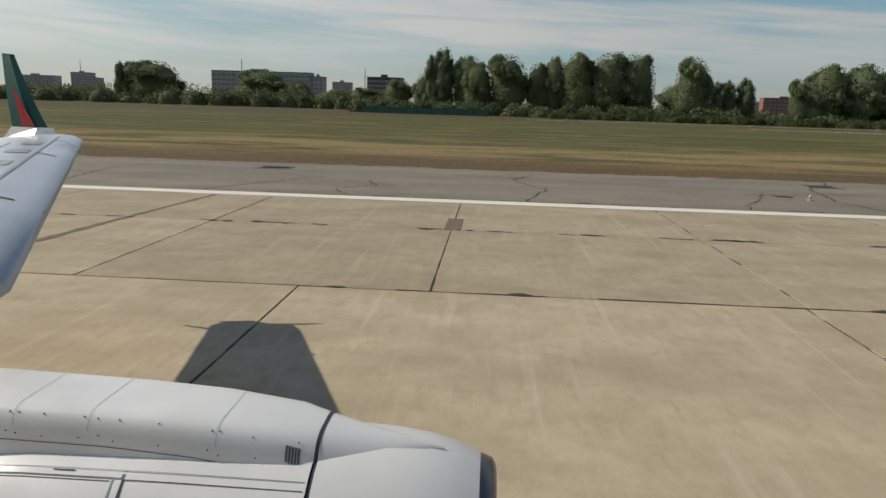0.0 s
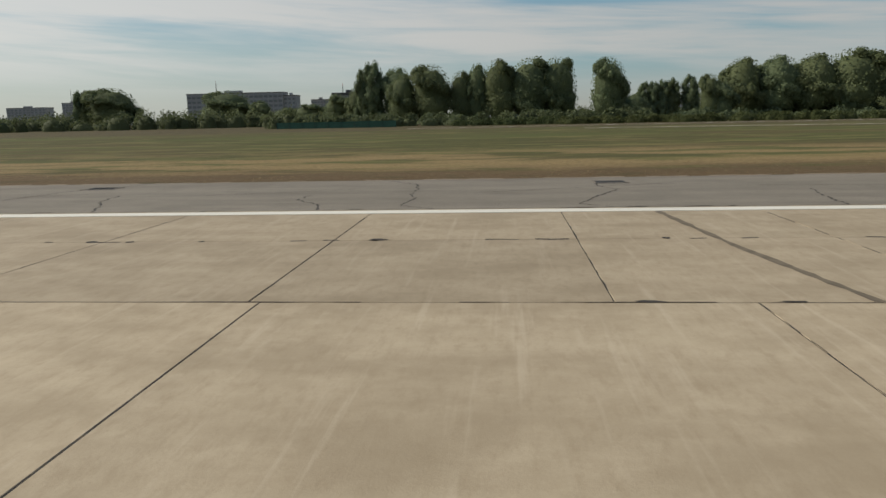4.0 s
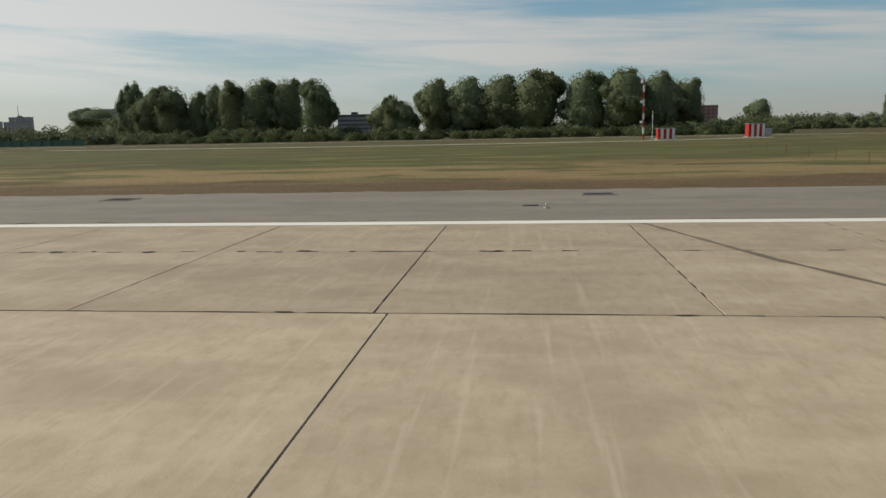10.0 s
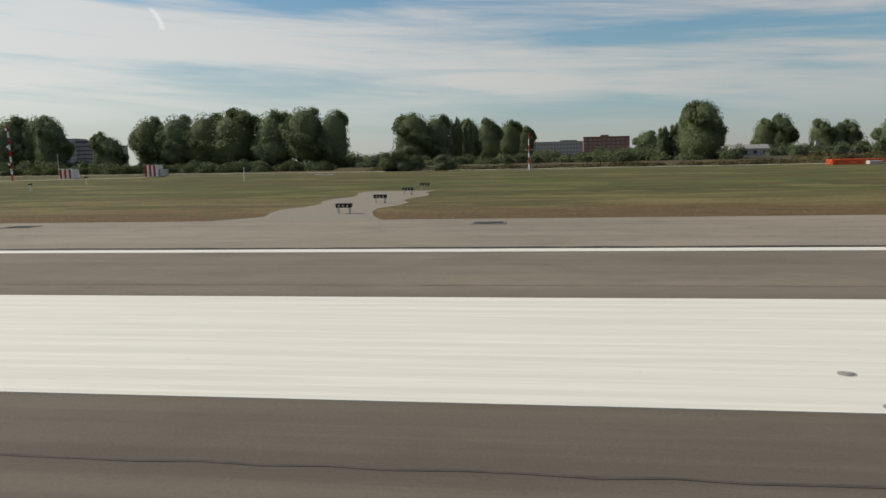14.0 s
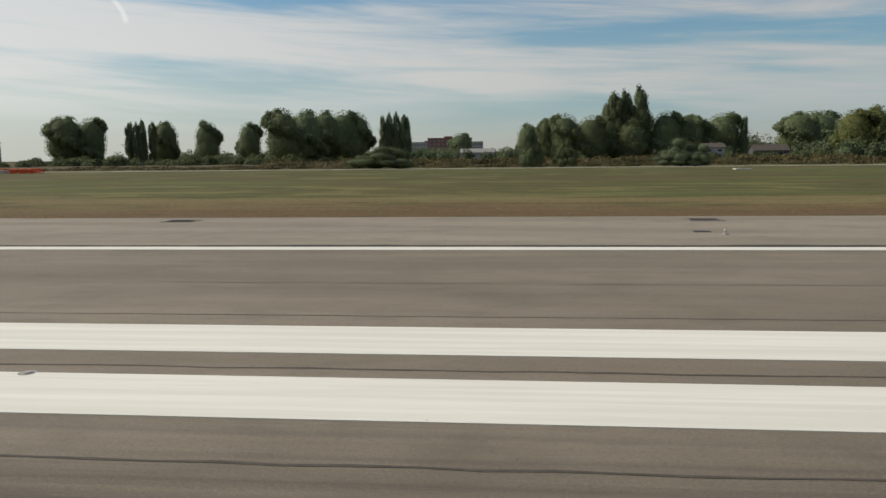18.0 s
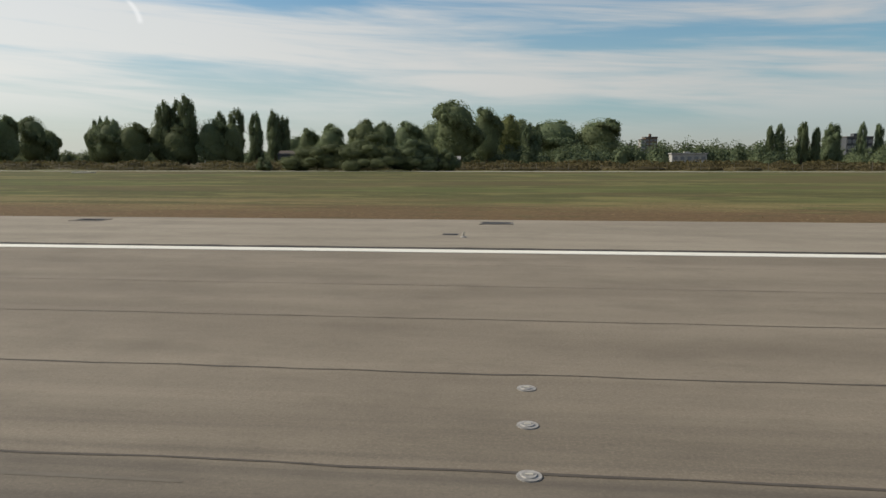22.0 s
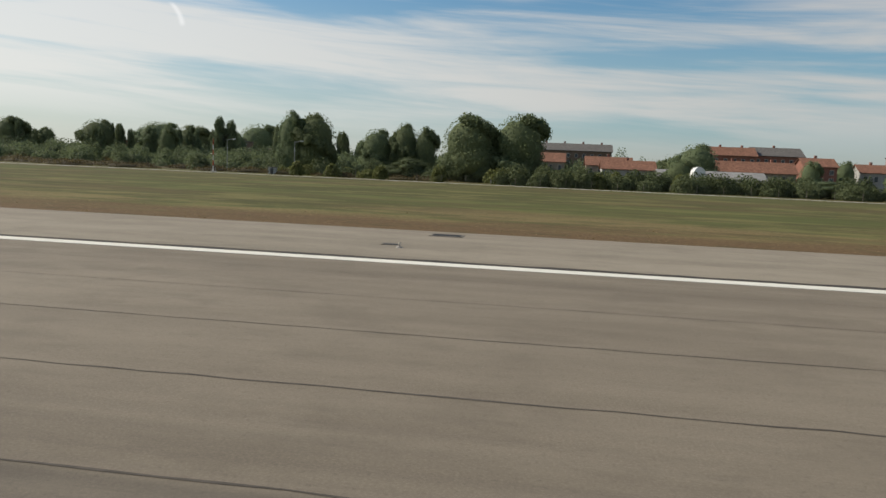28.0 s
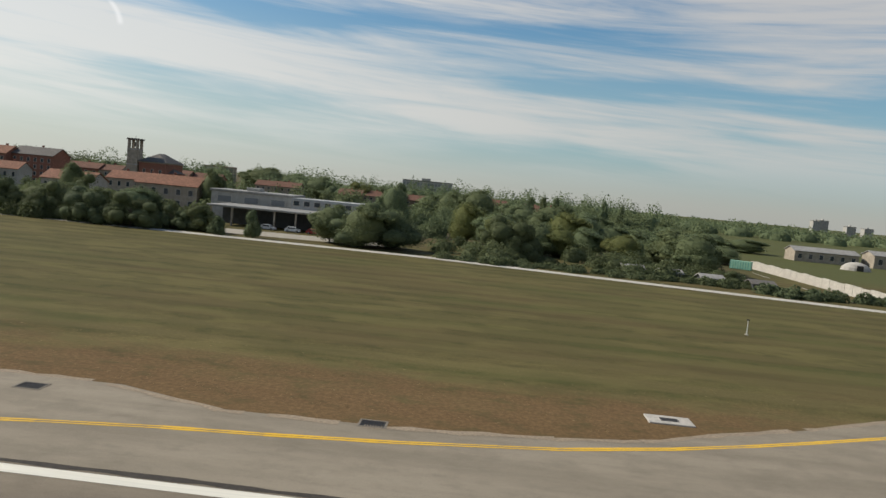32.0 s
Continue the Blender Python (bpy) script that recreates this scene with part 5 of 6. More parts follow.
poplar(1463, 330, 17.2, 3.4)
light_tree(1463, 225, 12.2, 12.7)
broad(1467, 330, 14.0, 17.5)
broad(1468, 205, 8.9, 9.5)
broad(1469, 240, 11.9, 14.2)
poplar(1469, 330, 17.5, 3.3)
light_tree(1475, 195, 8.1, 9.1)
broad(1479, 240, 8.9, 11.1)
broad(1485, 330, 12.0, 17.6)
broad(1487, 200, 7.0, 7.9)
poplar(1491, 330, 17.2, 3.5)
broad(1492, 250, 8.4, 9.8)
bush(1492, 160, 3.7, 6.6)
broad(1493, 195, 10.6, 15.5)
poplar(1499, 330, 16.5, 3.5)
broad(1503, 330, 10.1, 17.8)
broad(1513, 230, 6.4, 11.1)
broad(1521, 330, 8.7, 15.5)
broad(1540, 330, 8.3, 15.8)
broad(1556, 330, 6.7, 16.2)
broad(281.5, 478, 29.0, 15)
broad(292, 526, 31.5, 17)
broad(304, 578, 32.0, 18)
broad(316, 622, 29.0, 17)
bush(1412, 165, 10.8, 20)
bush(1444, 170, 11, 14)
broad(1491, 185, 10.6, 12)
light_tree(1469, 250, 11.5, 8)


def thicket(name, count, x0, x1, y0, y1, low, high, mat, label, seed, size=0.9, mound=(2.0, 5.0), pitch=5.0):
    """Scrub that nobody could count: clumps of leaves along a belt."""
    rng = np.random.default_rng(seed)
    mounds = max(3, int((x1 - x0) / pitch))
    mx, my = rng.uniform(x0, x1, mounds), rng.uniform(y0, y1, mounds)
    mh, mw = rng.uniform(low, high, mounds), rng.uniform(*mound, mounds)
    pick = rng.integers(0, mounds, count)
    a, r = rng.uniform(0, 2 * np.pi, count), np.sqrt(rng.uniform(0, 1, count))
    px, py = mx[pick] + mw[pick] * r * np.cos(a), my[pick] + mw[pick] * 0.7 * r * np.sin(a)
    t = np.clip((py - 50) / 115, 0, 1)
    pz = -0.04 + 0.72 * t * t * (3 - 2 * t) + mh[pick] * np.sqrt(np.maximum(0, 1 - r ** 2)) * rng.uniform(0.5, 1.02, count)
    p = np.stack([px, py, pz], 1)
    face = np.stack([r * np.cos(a), r * np.sin(a), np.sqrt(np.maximum(0.02, 1 - r ** 2))], 1) + rng.normal(size=(count, 3)) * 0.75
    u = np.cross(face, rng.normal(size=(count, 3)))
    u /= np.linalg.norm(u, axis=1)[:, None] + 1e-6
    w = np.cross(face, u)
    w /= np.linalg.norm(w, axis=1)[:, None] + 1e-6
    s = size * rng.uniform(0.25, 0.6, count)[:, None]
    quad = np.stack([p - u * s, p + w * s * 0.7, p + u * s, p - w * s * 0.7], 1).reshape(-1, 3)
    lift = np.clip((my - 50) / 115, 0, 1)
    foot = np.stack([mx, my, -0.04 + 0.72 * lift * lift * (3 - 2 * lift)], 1)
    me = leafy_mesh(name, quad, foot, np.stack([mw * 0.72, mw * 0.52, mh * 0.64], 1), mat)
    tagged(new(name, me), label, "scrub", kind="stuff")


for i in range(6):
    thicket("reeds", 11000, 20 + 40 * i, 64 + 40 * i, 276 - 10.5 * i, 282 - 10.5 * i, 2.0, 3.6, M_REED, "belt of green reeds below the trees", 110 + i, 0.55, (2.0, 4.0), 1.4)
thicket("hedge", 26000, -60, 110, 305, 335, 3.0, 6.5, M_BUSH, "dense green undergrowth below the trees", 12, 1.2, (3.0, 6.0), 1.8)
thicket("hedge", 24000, 110, 270, 300, 330, 2.0, 5.5, M_BUSH, "dense green undergrowth below the trees", 13, 1.2, (3.0, 6.0), 1.8)
thicket("hedge", 36000, -480, -60, 420, 520, 7.0, 14.0, M_BUSH, "dark band of far shrubs and low trees", 14, 1.5, (5.0, 10.0), 2.6)
thicket("hedge", 20000, -900, -400, 640, 760, 8.0, 17.0, M_BUSH, "dark band of far low trees", 15, 2.1, (8.0, 16.0), 5.0)
thicket("hedge", 24000, 255, 420, 330, 400, 2.0, 5.5, M_BUSH, "rough green hedges behind the field", 16, 1.3, (3.0, 6.0), 2.0)
thicket("scrub", 24000, 285, 700, 188, 215, 0.4, 1.2, M_SCRUB, "low brown dry scrub beyond the perimeter road", 17, 0.7, (3.0, 7.0), 2.0)
thicket("scrub", 30000, 690, 1110, 186, 240, 0.6, 1.7, M_SCRUB, "reddish brown dry scrub beyond the perimeter road", 18, 0.8, (3.0, 8.0), 1.6)
thicket("scrub", 26000, 420, 1110, 255, 330, 1.2, 2.8, M_SCRUB, "tall brown and green scrub before the trees", 19, 1.2, (4.0, 9.0), 2.4)
thicket("hedge", 30000, 420, 760, 560, 640, 6.0, 11.0, M_BUSH, "mixed green hedge belt across the far fields", 20, 1.4, (4.0, 8.0), 2.6)
thicket("hedge", 50000, 690, 1120, 380, 460, 7.0, 13.5, M_BUSH, "mixed green trees and shrubs before the far trees", 21, 1.4, (4.0, 8.0), 2.2)
thicket("hedge", 9000, 596, 700, 396, 414, 2.0, 5.2, M_BUSH, "rough shrubs before the farm sheds", 141, 0.9, (2.0, 4.5), 2.2)
thicket("hedge", 16000, 380, 620, 640, 780, 6.0, 12.0, M_BUSH, "far band of low trees on the skyline", 139, 1.6, (6.0, 11.0), 3.0)
thicket("hedge", 40000, 620, 1150, 640, 780, 13.0, 24.0, M_BUSH, "far band of trees on the skyline", 22, 1.8, (7.0, 14.0), 3.2)
thicket("hedge", 44000, 1040, 1180, 195, 235, 2.0, 5.5, M_BUSH, "green garden hedges before the houses", 23, 0.7, (3.0, 5.0), 1.8)
thicket("hedge", 80000, 880, 1180, 250, 320, 4.0, 9.5, M_LEAF, "mixed trees and shrubs behind the perimeter", 36, 0.85, (3.0, 7.0), 1.8)
thicket("hedge", 16000, 1070, 1300, 178, 200, 2.0, 4.6, M_LIGHT, "yellowing garden shrubs before the houses", 37, 0.8, (1.8, 4.0), 6.0)
thicket("hedge", 80000, 1125, 1300, 176, 198, 2.5, 5.6, M_BUSH, "green garden hedges before the houses", 24, 0.6, (2.5, 5.0), 1.6)
thicket("hedge", 46000, 1326, 1368, 157, 172, 3.0, 7.0, M_BUSH, "tall dark hedge along the perimeter road", 25, 0.6, (2.5, 5.0), 1.6)
thicket("hedge", 26000, 1422, 1500, 158, 200, 1.6, 4.5, M_BUSH, "thick green shrubs beyond the road", 26, 0.55, (2.5, 5.0), 1.4)
thicket("hedge", 5000, 1290, 1326, 164, 168, 0.8, 2.2, M_BUSH, "weeds and low shrubs before the shed wall", 142, 0.45, (1.0, 2.2), 2.0)
thicket("hedge", 16000, 1428, 1500, 151, 157, 0.7, 2.0, M_BUSH, "low tangled hedge before the allotment sheds", 138, 0.5, (1.2, 2.6), 1.1)
for i in range(4):
    thicket("hedge", 6000, 1496 + 25 * i, 1524 + 25 * i, 143 - 5 * i, 148 - 5 * i, 1.2, 2.8, M_BUSH, "low dark hedge along the perimeter road", 126 + i, 0.7, (1.5, 3.0), 1.0)
thicket("far_wood", 46000, 1150, 1560, 480, 760, 17.0, 26.0, M_LEAF, "far wooded band behind the town", 27, 1.5, (6.0, 13.0), 2.4)
thicket("hedge", 60000, 1400, 1506, 215, 320, 4.0, 9.0, M_LEAF, "wooded gardens behind the hall", 28, 0.68, (3.5, 7.0), 1.4)
thicket("hedge", 44000, 1140, 1420, 225, 330, 3.5, 8.5, M_LEAF, "garden trees between the houses", 29, 0.85, (3.0, 6.0), 2.4)
thicket("far_wood", 50000, 1415, 1545, 320, 520, 9.0, 15.0, M_LEAF, "wooded land reaching towards the horizon", 33, 1.05, (4.0, 9.0), 1.2)
thicket("far_wood", 34000, 1380, 1900, 620, 1100, 9.0, 15.0, M_LEAF, "far woods on the horizon", 34, 2.2, (9.0, 20.0), 3.0)
thicket("far_wood", 36000, 1100, 1480, 330, 520, 8.0, 14.0, M_LEAF, "trees between the town roofs", 35, 1.2, (4.0, 9.0), 3.0)
thicket("hedge", 20000, 60, 480, 700, 900, 7.0, 14.0, M_BUSH, "far band of trees on the skyline", 30, 2.1, (8.0, 15.0), 4.0)


# ---- buildings ----
R_OLD = plain("old dark roof tiles", (0.165, 0.085, 0.058), 0.9, grain=1.6, vary=0.35)

R_DULL = plain("dull brown sheet roof", (0.1, 0.082, 0.068), 0.9, grain=1.6, vary=0.35)


def window_set(parent, x0, x1, y, z0, z1, cols, floors, wide=0.55, tall=0.5, glass=None):
    """Framed panes over a facade, each a window with its frame and glass."""
    w, h = (x1 - x0) / cols, (z1 - z0) / floors
    bm = bmesh.new()
    fw, fh = w * wide / 2, h * tall / 2
    for a, b, c, d in ((-fw - 0.12, fw + 0.12, fh, fh + 0.12), (-fw - 0.12, fw + 0.12, -fh - 0.16, -fh), (-fw - 0.12, -fw, -fh, fh), (fw, fw + 0.12, -fh, fh)):
        add_box(bm, a, b, -0.12, 0.12, c, d)
    frame_me = mesh_of("window_frame", bm, M_CEMENT)
    pane_me = mesh_of("pane", box(-fw, fw, -0.05, 0.05, -fh, fh), glass or M_GLASS)
    for i in range(cols):
        for j in range(floors):
            ob = part("window", frame_me, None, parent)
            ob.matrix_basis = pose(x0 + w * (i + 0.5), y, z0 + h * (j + 0.5))
            part("pane", pane_me, None, ob)


M_FAR_GLASS = plain("grey reflecting glass", (0.19, 0.2, 0.21), 0.3, spec=0.5, vary=0.2)


def block(name, label, x0, x1, y0, depth, top, wall, cols, floors, roof=None, category="building", base=0.25, wide=0.6, tall=0.5, slab=0.7):
    """A flat-roofed building with its storeys."""
    z = ground_z(y0)
    t = thing(name, label, category, at=((x0 + x1) / 2, y0, z))
    w, h = (x1 - x0) / 2, top - z
    part("wall", box(-w, w, 0, depth, -0.5, h), wall, t)
    r = part("roof", box(-w - 0.4, w + 0.4, -0.4, depth + 0.4, h, h + slab, 0.1), roof or R_GREY, t)
    part("roof_hut", box(-w * 0.25, w * 0.1, depth * 0.3, depth * 0.6, h + slab, h + slab + min(2.5, h * 0.12), 0.1), wall, r)
    window_set(t, -w, w, -0.02, h * base, h * 0.96, cols, floors, wide, tall, M_FAR_GLASS)
    return t


def gable_house(name, label, x0, x1, y0, depth, eaves, ridge, wall, roof, cols=4, floors=2, chimneys=1, category="house"):
    z = ground_z(y0)
    t = thing(name, label, category, at=((x0 + x1) / 2, y0, z))
    w, e, r = (x1 - x0) / 2, eaves - z, ridge - z
    verts = [(-w, 0, -0.5), (w, 0, -0.5), (w, depth, -0.5), (-w, depth, -0.5), (-w, 0, e), (w, 0, e), (w, depth, e), (-w, depth, e), (-w, depth / 2, r - 0.1), (w, depth / 2, r - 0.1)]
    faces = [(0, 1, 5, 4), (1, 2, 6, 9, 5), (2, 3, 7, 6), (3, 0, 4, 8, 7)]
    part("wall", poly_mesh("wall", verts, faces, wall), wall, t)
    o = 0.5
    rv = []
    drop = (r - e) / (depth / 2) * o
    for dz in (0.0, 0.22):
        for x in (-w - o, w + o):
            rv += [(x, -o, e - drop + dz), (x, depth / 2, r + dz), (x, depth + o, e - drop + dz)]
    rf = [(6, 9, 10, 7), (7, 10, 11, 8), (0, 1, 4, 3), (1, 2, 5, 4), (0, 3, 9, 6), (2, 8, 11, 5), (0, 6, 7, 1), (1, 7, 8, 2), (3, 4, 10, 9), (4, 5, 11, 10)]
    roof_ob = part("roof", poly_mesh("roof", rv, rf, roof), roof, t)
    for k in range(chimneys):
        x = -w + 2 * w * (k + 0.5) / chimneys
        part("chimney", box(x - 0.4, x + 0.4, depth * 0.55, depth * 0.55 + 0.8, r - 0.8, r + 1.1, 0.05), W_BRICK, roof_ob)
    window_set(t, -w, w, -0.02, e * 0.1, e * 0.95, cols, floors, 0.34, 0.5)
    return t


block("office_building", "long pale grey office block with rows of windows behind trees", -298, -193, 757, 20, 34.5, W_GREY, 20, 6, base=0.1, wide=0.8, tall=0.5)
block("office_annex", "grey side wing of the long office block", -193, -180, 760, 18, 31, W_GREY, 3, 6, base=0.1)
block("dark_office", "dark glass office block with a flat roof", -112, -82, 640, 22, 27.5, W_DARK, 8, 6, base=0.1, wide=0.8)
block("white_block", "white apartment block with dark balcony bands", -14.5, -3, 536, 12, 19, W_WHITE, 2, 6, base=0.1, wide=0.75)
block("apartment_block", "pale distant apartment block", -201, -178, 900, 14, 30, W_WHITE, 6, 6)
block("city_block", "distant grey city block", -751, -684, 1100, 20, 34, W_GREY, 10, 6)
block("city_block", "distant grey city block with a tower mast", -657, -628, 1100, 20, 40, W_GREY, 5, 7)
block("city_block", "distant grey city block", -590, -560, 1000, 20, 30, W_GREY, 5, 6)
block("city_block", "distant grey city block", -840, -790, 1100, 20, 30, W_GREY, 8, 5)
for x, y, h in ((-645, 1108, 58), (-160, 900, 46), (-268, 765, 45)):
    t = thing("radio_mast", "thin dark radio mast on the skyline", "mast", at=(x, y, ground_z(y)))
    part("pole", rod((0, 0, 0), (0, 0, h), 0.7, 0.35), M_IRON, t)
    part("tip", rod((0, 0, h), (0, 0, h + 3), 0.2, 0.1), M_RED, t)
block("glass_office", "dark modern office building with stepped flat roofs", 36, 62, 560, 18, 17, W_DARK, 9, 4, base=0.15, wide=0.8)
block("glass_office", "grey modern office building with flat roof", 62, 82, 566, 18, 19, W_GREY, 6, 4, base=0.15, wide=0.8)
block("hospital_block", "long pale distant block on the skyline", 300, 470, 1300, 20, 29, W_WHITE, 30, 3)
block("brick_block", "red brick apartment block with flat roof", 393, 460, 1100, 16, 31, W_BRICK, 10, 5, base=0.1)
gable_house("field_shed", "white walled field shed with a pale pitched roof", 477, 505, 590, 12, 6.6, 9.6, W_WHITE, R_PALE, 4, 1, 0, "shed")
t = thing("pump_tower", "small white pump tower in the far fields", "tower", at=(543, 600, ground_z(600)))
part("wall", box(-1.2, 1.2, -1.2, 1.2, 0, 10.5, 0.05), W_WHITE, t)
part("roof", box(-1.5, 1.5, -1.5, 1.5, 10.5, 11.1, 0.05), R_GREY, t)
gable_house("farm_shed", "long low farm shed with a grey roof", 600, 624, 420, 12, 6.4, 8.6, W_DARK, R_DULL, 3, 1, 0, "shed")
gable_house("farm_house", "old farm building with a brown roof", 627, 639, 424, 12, 7.0, 9.4, W_GREY, R_DULL, 2, 2, 1)
gable_house("farm_shed", "low open farm shed with a dark roof", 660, 680, 440, 10, 5.2, 8.4, W_DARK, R_DULL, 2, 1, 0, "shed")
gable_house("white_hut", "small white hut among the shrubs", 712, 716.0, 335, 4, 3.6, 4.8, W_WHITE, R_PALE, 1, 1, 0, "hut")
block("red_block", "narrow white block behind the poplars", 848, 852, 640, 14, 20, W_WHITE, 1, 4)
block("red_block", "red brick block behind the poplars", 852, 862, 641, 14, 22, W_BROWN, 3, 5)
block("white_villa", "pale flat-roofed building behind trees", 838, 866, 720, 14, 16, W_PALE, 6, 4)
block("service_station", "low white service building with a flat canopy", 820, 837, 373, 8, 5.9, W_WHITE, 5, 1, R_PALE, base=0.3)
block("orange_block", "row of orange plaster apartment houses on the skyline", 1128, 1160, 760, 12, 20, W_PALE, 7, 4, R_TILE)
block("dark_hall", "dark brown hall behind the poplars", 957, 973.5, 500, 16, 17.6, W_DARK, 5, 3)
gantry = thing("road_gantry", "white steel sign gantry beyond the trees", "gantry", at=(946, 600, ground_z(600)))
for x in (-9, 9):
    part("leg", rod((x, 0, 0), (x, 0, 11.5), 0.3), M_WPAINT, gantry)
part("beam", box(-9.5, 9.5, -0.4, 0.4, 11, 12.2, 0.05), M_WPAINT, gantry)
block("scaffolded_block", "apartment block wrapped in green scaffold sheeting", 1113, 1131, 330, 12, 16.5, W_TEAL, 5, 5, R_TILE, base=0.15, tall=0.35)

gable_house("terrace_house", "pale terrace house with a terracotta tiled roof", 1128, 1147, 256, 10, 8.4, 11.4, W_PALE, R_TILE, 6, 2, 1)
gable_house("terrace_house", "pale terrace house with a terracotta tiled roof", 1154, 1169, 246, 10, 7.6, 10.4, W_PALE, R_TILE, 5, 2, 1)
gable_house("long_apartment_block", "long brown apartment block with roof vents and dark tiles", 1128, 1168, 318, 12, 14.6, 17.6, W_BROWN, R_GREY, 12, 4, 5, "building")
gable_house("long_terrace", "long pale row of terrace houses under one terracotta roof", 1182, 1218, 238, 10, 7.2, 10.4, W_PALE, R_TILE, 14, 2, 3)
gable_house("brick_house", "tall red brick house with tiled gables", 1206, 1223, 302, 12, 14.5, 17.8, W_BRICK, R_TILE, 5, 4, 2)
gable_house("grey_roof_hall", "brick school building with a grey hipped roof", 1223, 1242, 306, 14, 15.0, 18.4, W_BRICK, R_GREY, 6, 4, 1)
gable_house("brick_house", "red brick house with a tiled roof", 1223, 1233, 247, 10, 10.0, 12.6, W_BRICK, R_TILE, 3, 3, 1)
gable_house("garden_house", "white garden house with a terracotta roof", 1158, 1174, 228, 9, 6.4, 9.0, W_WHITE, R_TILE, 5, 2, 1)
gable_house("long_shed", "long low white shed with a pale roof", 1172, 1200, 206, 8, 4.6, 6.4, W_WHITE, R_PALE, 8, 1, 0, "shed")
gable_house("town_house", "town house with a red tiled roof", 1286, 1307, 272, 11, 9.0, 11.8, W_PALE, R_TILE, 6, 2, 2)
gable_house("town_house", "low house with a red tiled roof", 1295, 1311, 216, 11, 8.4, 11.0, W_WHITE, R_TILE, 5, 2, 1)
gable_house("town_house", "pale house with a red tiled roof", 1320, 1341, 228, 11, 9.4, 12.4, W_PALE, R_TILE, 5, 2, 1)
gable_house("town_house", "small house with a red tiled roof", 1246, 1256, 262, 9, 9.0, 11.6, W_WHITE, R_TILE, 3, 2, 1)
gable_house("wall_shed", "long low shed with a pale corrugated roof along the road", 1292, 1321, 170, 7, 3.3, 4.8, W_DARK, R_PALE, 1, 1, 0, "shed")
block("town_hall_block", "long pale block on the far skyline", 1350, 1400, 720, 14, 24, W_WHITE, 14, 4)
block("far_block", "pale block rising from the far woods", 1374, 1401, 900, 14, 20, W_WHITE, 6, 3)
for x, y, top in ((2102, 1500, 27), (2124, 1520, 29), (2160, 1480, 21), (2205, 1500, 20)):
    block("far_block", "pale distant apartment tower", x, x + 18, y, 16, top, W_WHITE, 4, 8)

# industrial hall with an open front
hall = thing("industrial_hall", "low grey industrial hall with a dark open front", "hall", at=(1385, 190, ground_z(190)))
# back wall coloured dark to stand for the shade under the roof
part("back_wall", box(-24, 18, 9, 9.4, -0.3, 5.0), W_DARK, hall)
part("roof", box(-25, 18.6, -1, 16, 5.0, 5.6, 0.1), R_PALE, hall, "pale flat roof edge")
for i in range(8):
    part("column", box(-24 + 6 * i - 0.25, -24 + 6 * i + 0.25, -0.3, 0.3, -0.3, 5.0, 0.04), W_PALE, hall)
part("upper_storey", box(-6, 16, 16, 28, -0.3, 8.8), W_GREY, hall, "pale grey upper storey")
window_set(hall, -6, 16, 15.96, 6.0, 8.7, 7, 1, 0.55, 0.5)
block("workshop", "white flat-roofed workshop with a dark window band beside the hall", 1353, 1378, 210, 14, 9.4, W_WHITE, 3, 1, R_PALE, base=0.55, wide=0.5, tall=0.5)

# church with its bell tower
church = thing("church", "brick church with a grey pitched roof and a square bell tower", "church", at=(1278, 308, ground_z(308)))
part("nave_wall", box(2.8, 15, 0, 18, -0.3, 15.4), W_BRICK, church)
part("apse_wall", box(15, 18, 3, 14, -0.3, 11.5), W_BRICK, church)
part("cornice", box(2.5, 15.3, -0.3, 18.3, 15.4, 15.9, 0.08), W_PALE, church, "pale stone cornice")
nv = [(2.1, -0.8, 15.9), (15.8, -0.8, 15.9), (15.8, 18.8, 15.9), (2.1, 18.8, 15.9), (8.6, 7, 20.0), (9.4, 11, 20.0)]
part("nave_roof", poly_mesh("nave_roof", nv, [(0, 1, 4), (1, 2, 5, 4), (2, 3, 5), (3, 0, 4, 5), (3, 2, 1, 0)], R_GREY), R_GREY, church)
part("apse_roof", poly_mesh("apse_roof", [(15, 2.6, 11.5), (18.4, 2.6, 11.5), (18.4, 14.4, 11.5), (15, 14.4, 11.5), (15, 8.5, 13.6)], [(0, 1, 4), (1, 2, 4), (2, 3, 4), (3, 2, 1, 0)], R_GREY), R_GREY, church)
tw = part("bell_tower", box(-2.4, 2.4, -1, 3.8, -0.3, 21.2), W_PALE, church, "pale stone bell tower")
for z in (7.0, 14.0, 20.6):
    part("string_course", box(-2.52, 2.52, -1.12, 3.92, z, z + 0.35), W_WHITE, tw)
for x in (-2.4, 1.35):
    for y in (-1, 2.75):
        part("belfry_pier", box(x, x + 1.05, y, y + 1.05, 21.2, 24.9), W_PALE, tw)
part("tower_cap", box(-2.8, 2.8, -1.4, 4.2, 24.9, 25.7, 0.1), R_GREY, tw)
part("bell", rod((0, 1.4, 22.2), (0, 1.4, 23.9), 0.8, 0.35, 12), M_IRON, tw)
part("cross", box(-0.06, 0.06, 1.34, 1.46, 25.7, 27.0), M_IRON, tw)
window_set(church, 3.5, 14.5, -0.04, 7, 14, 3, 1, 0.25, 0.6)

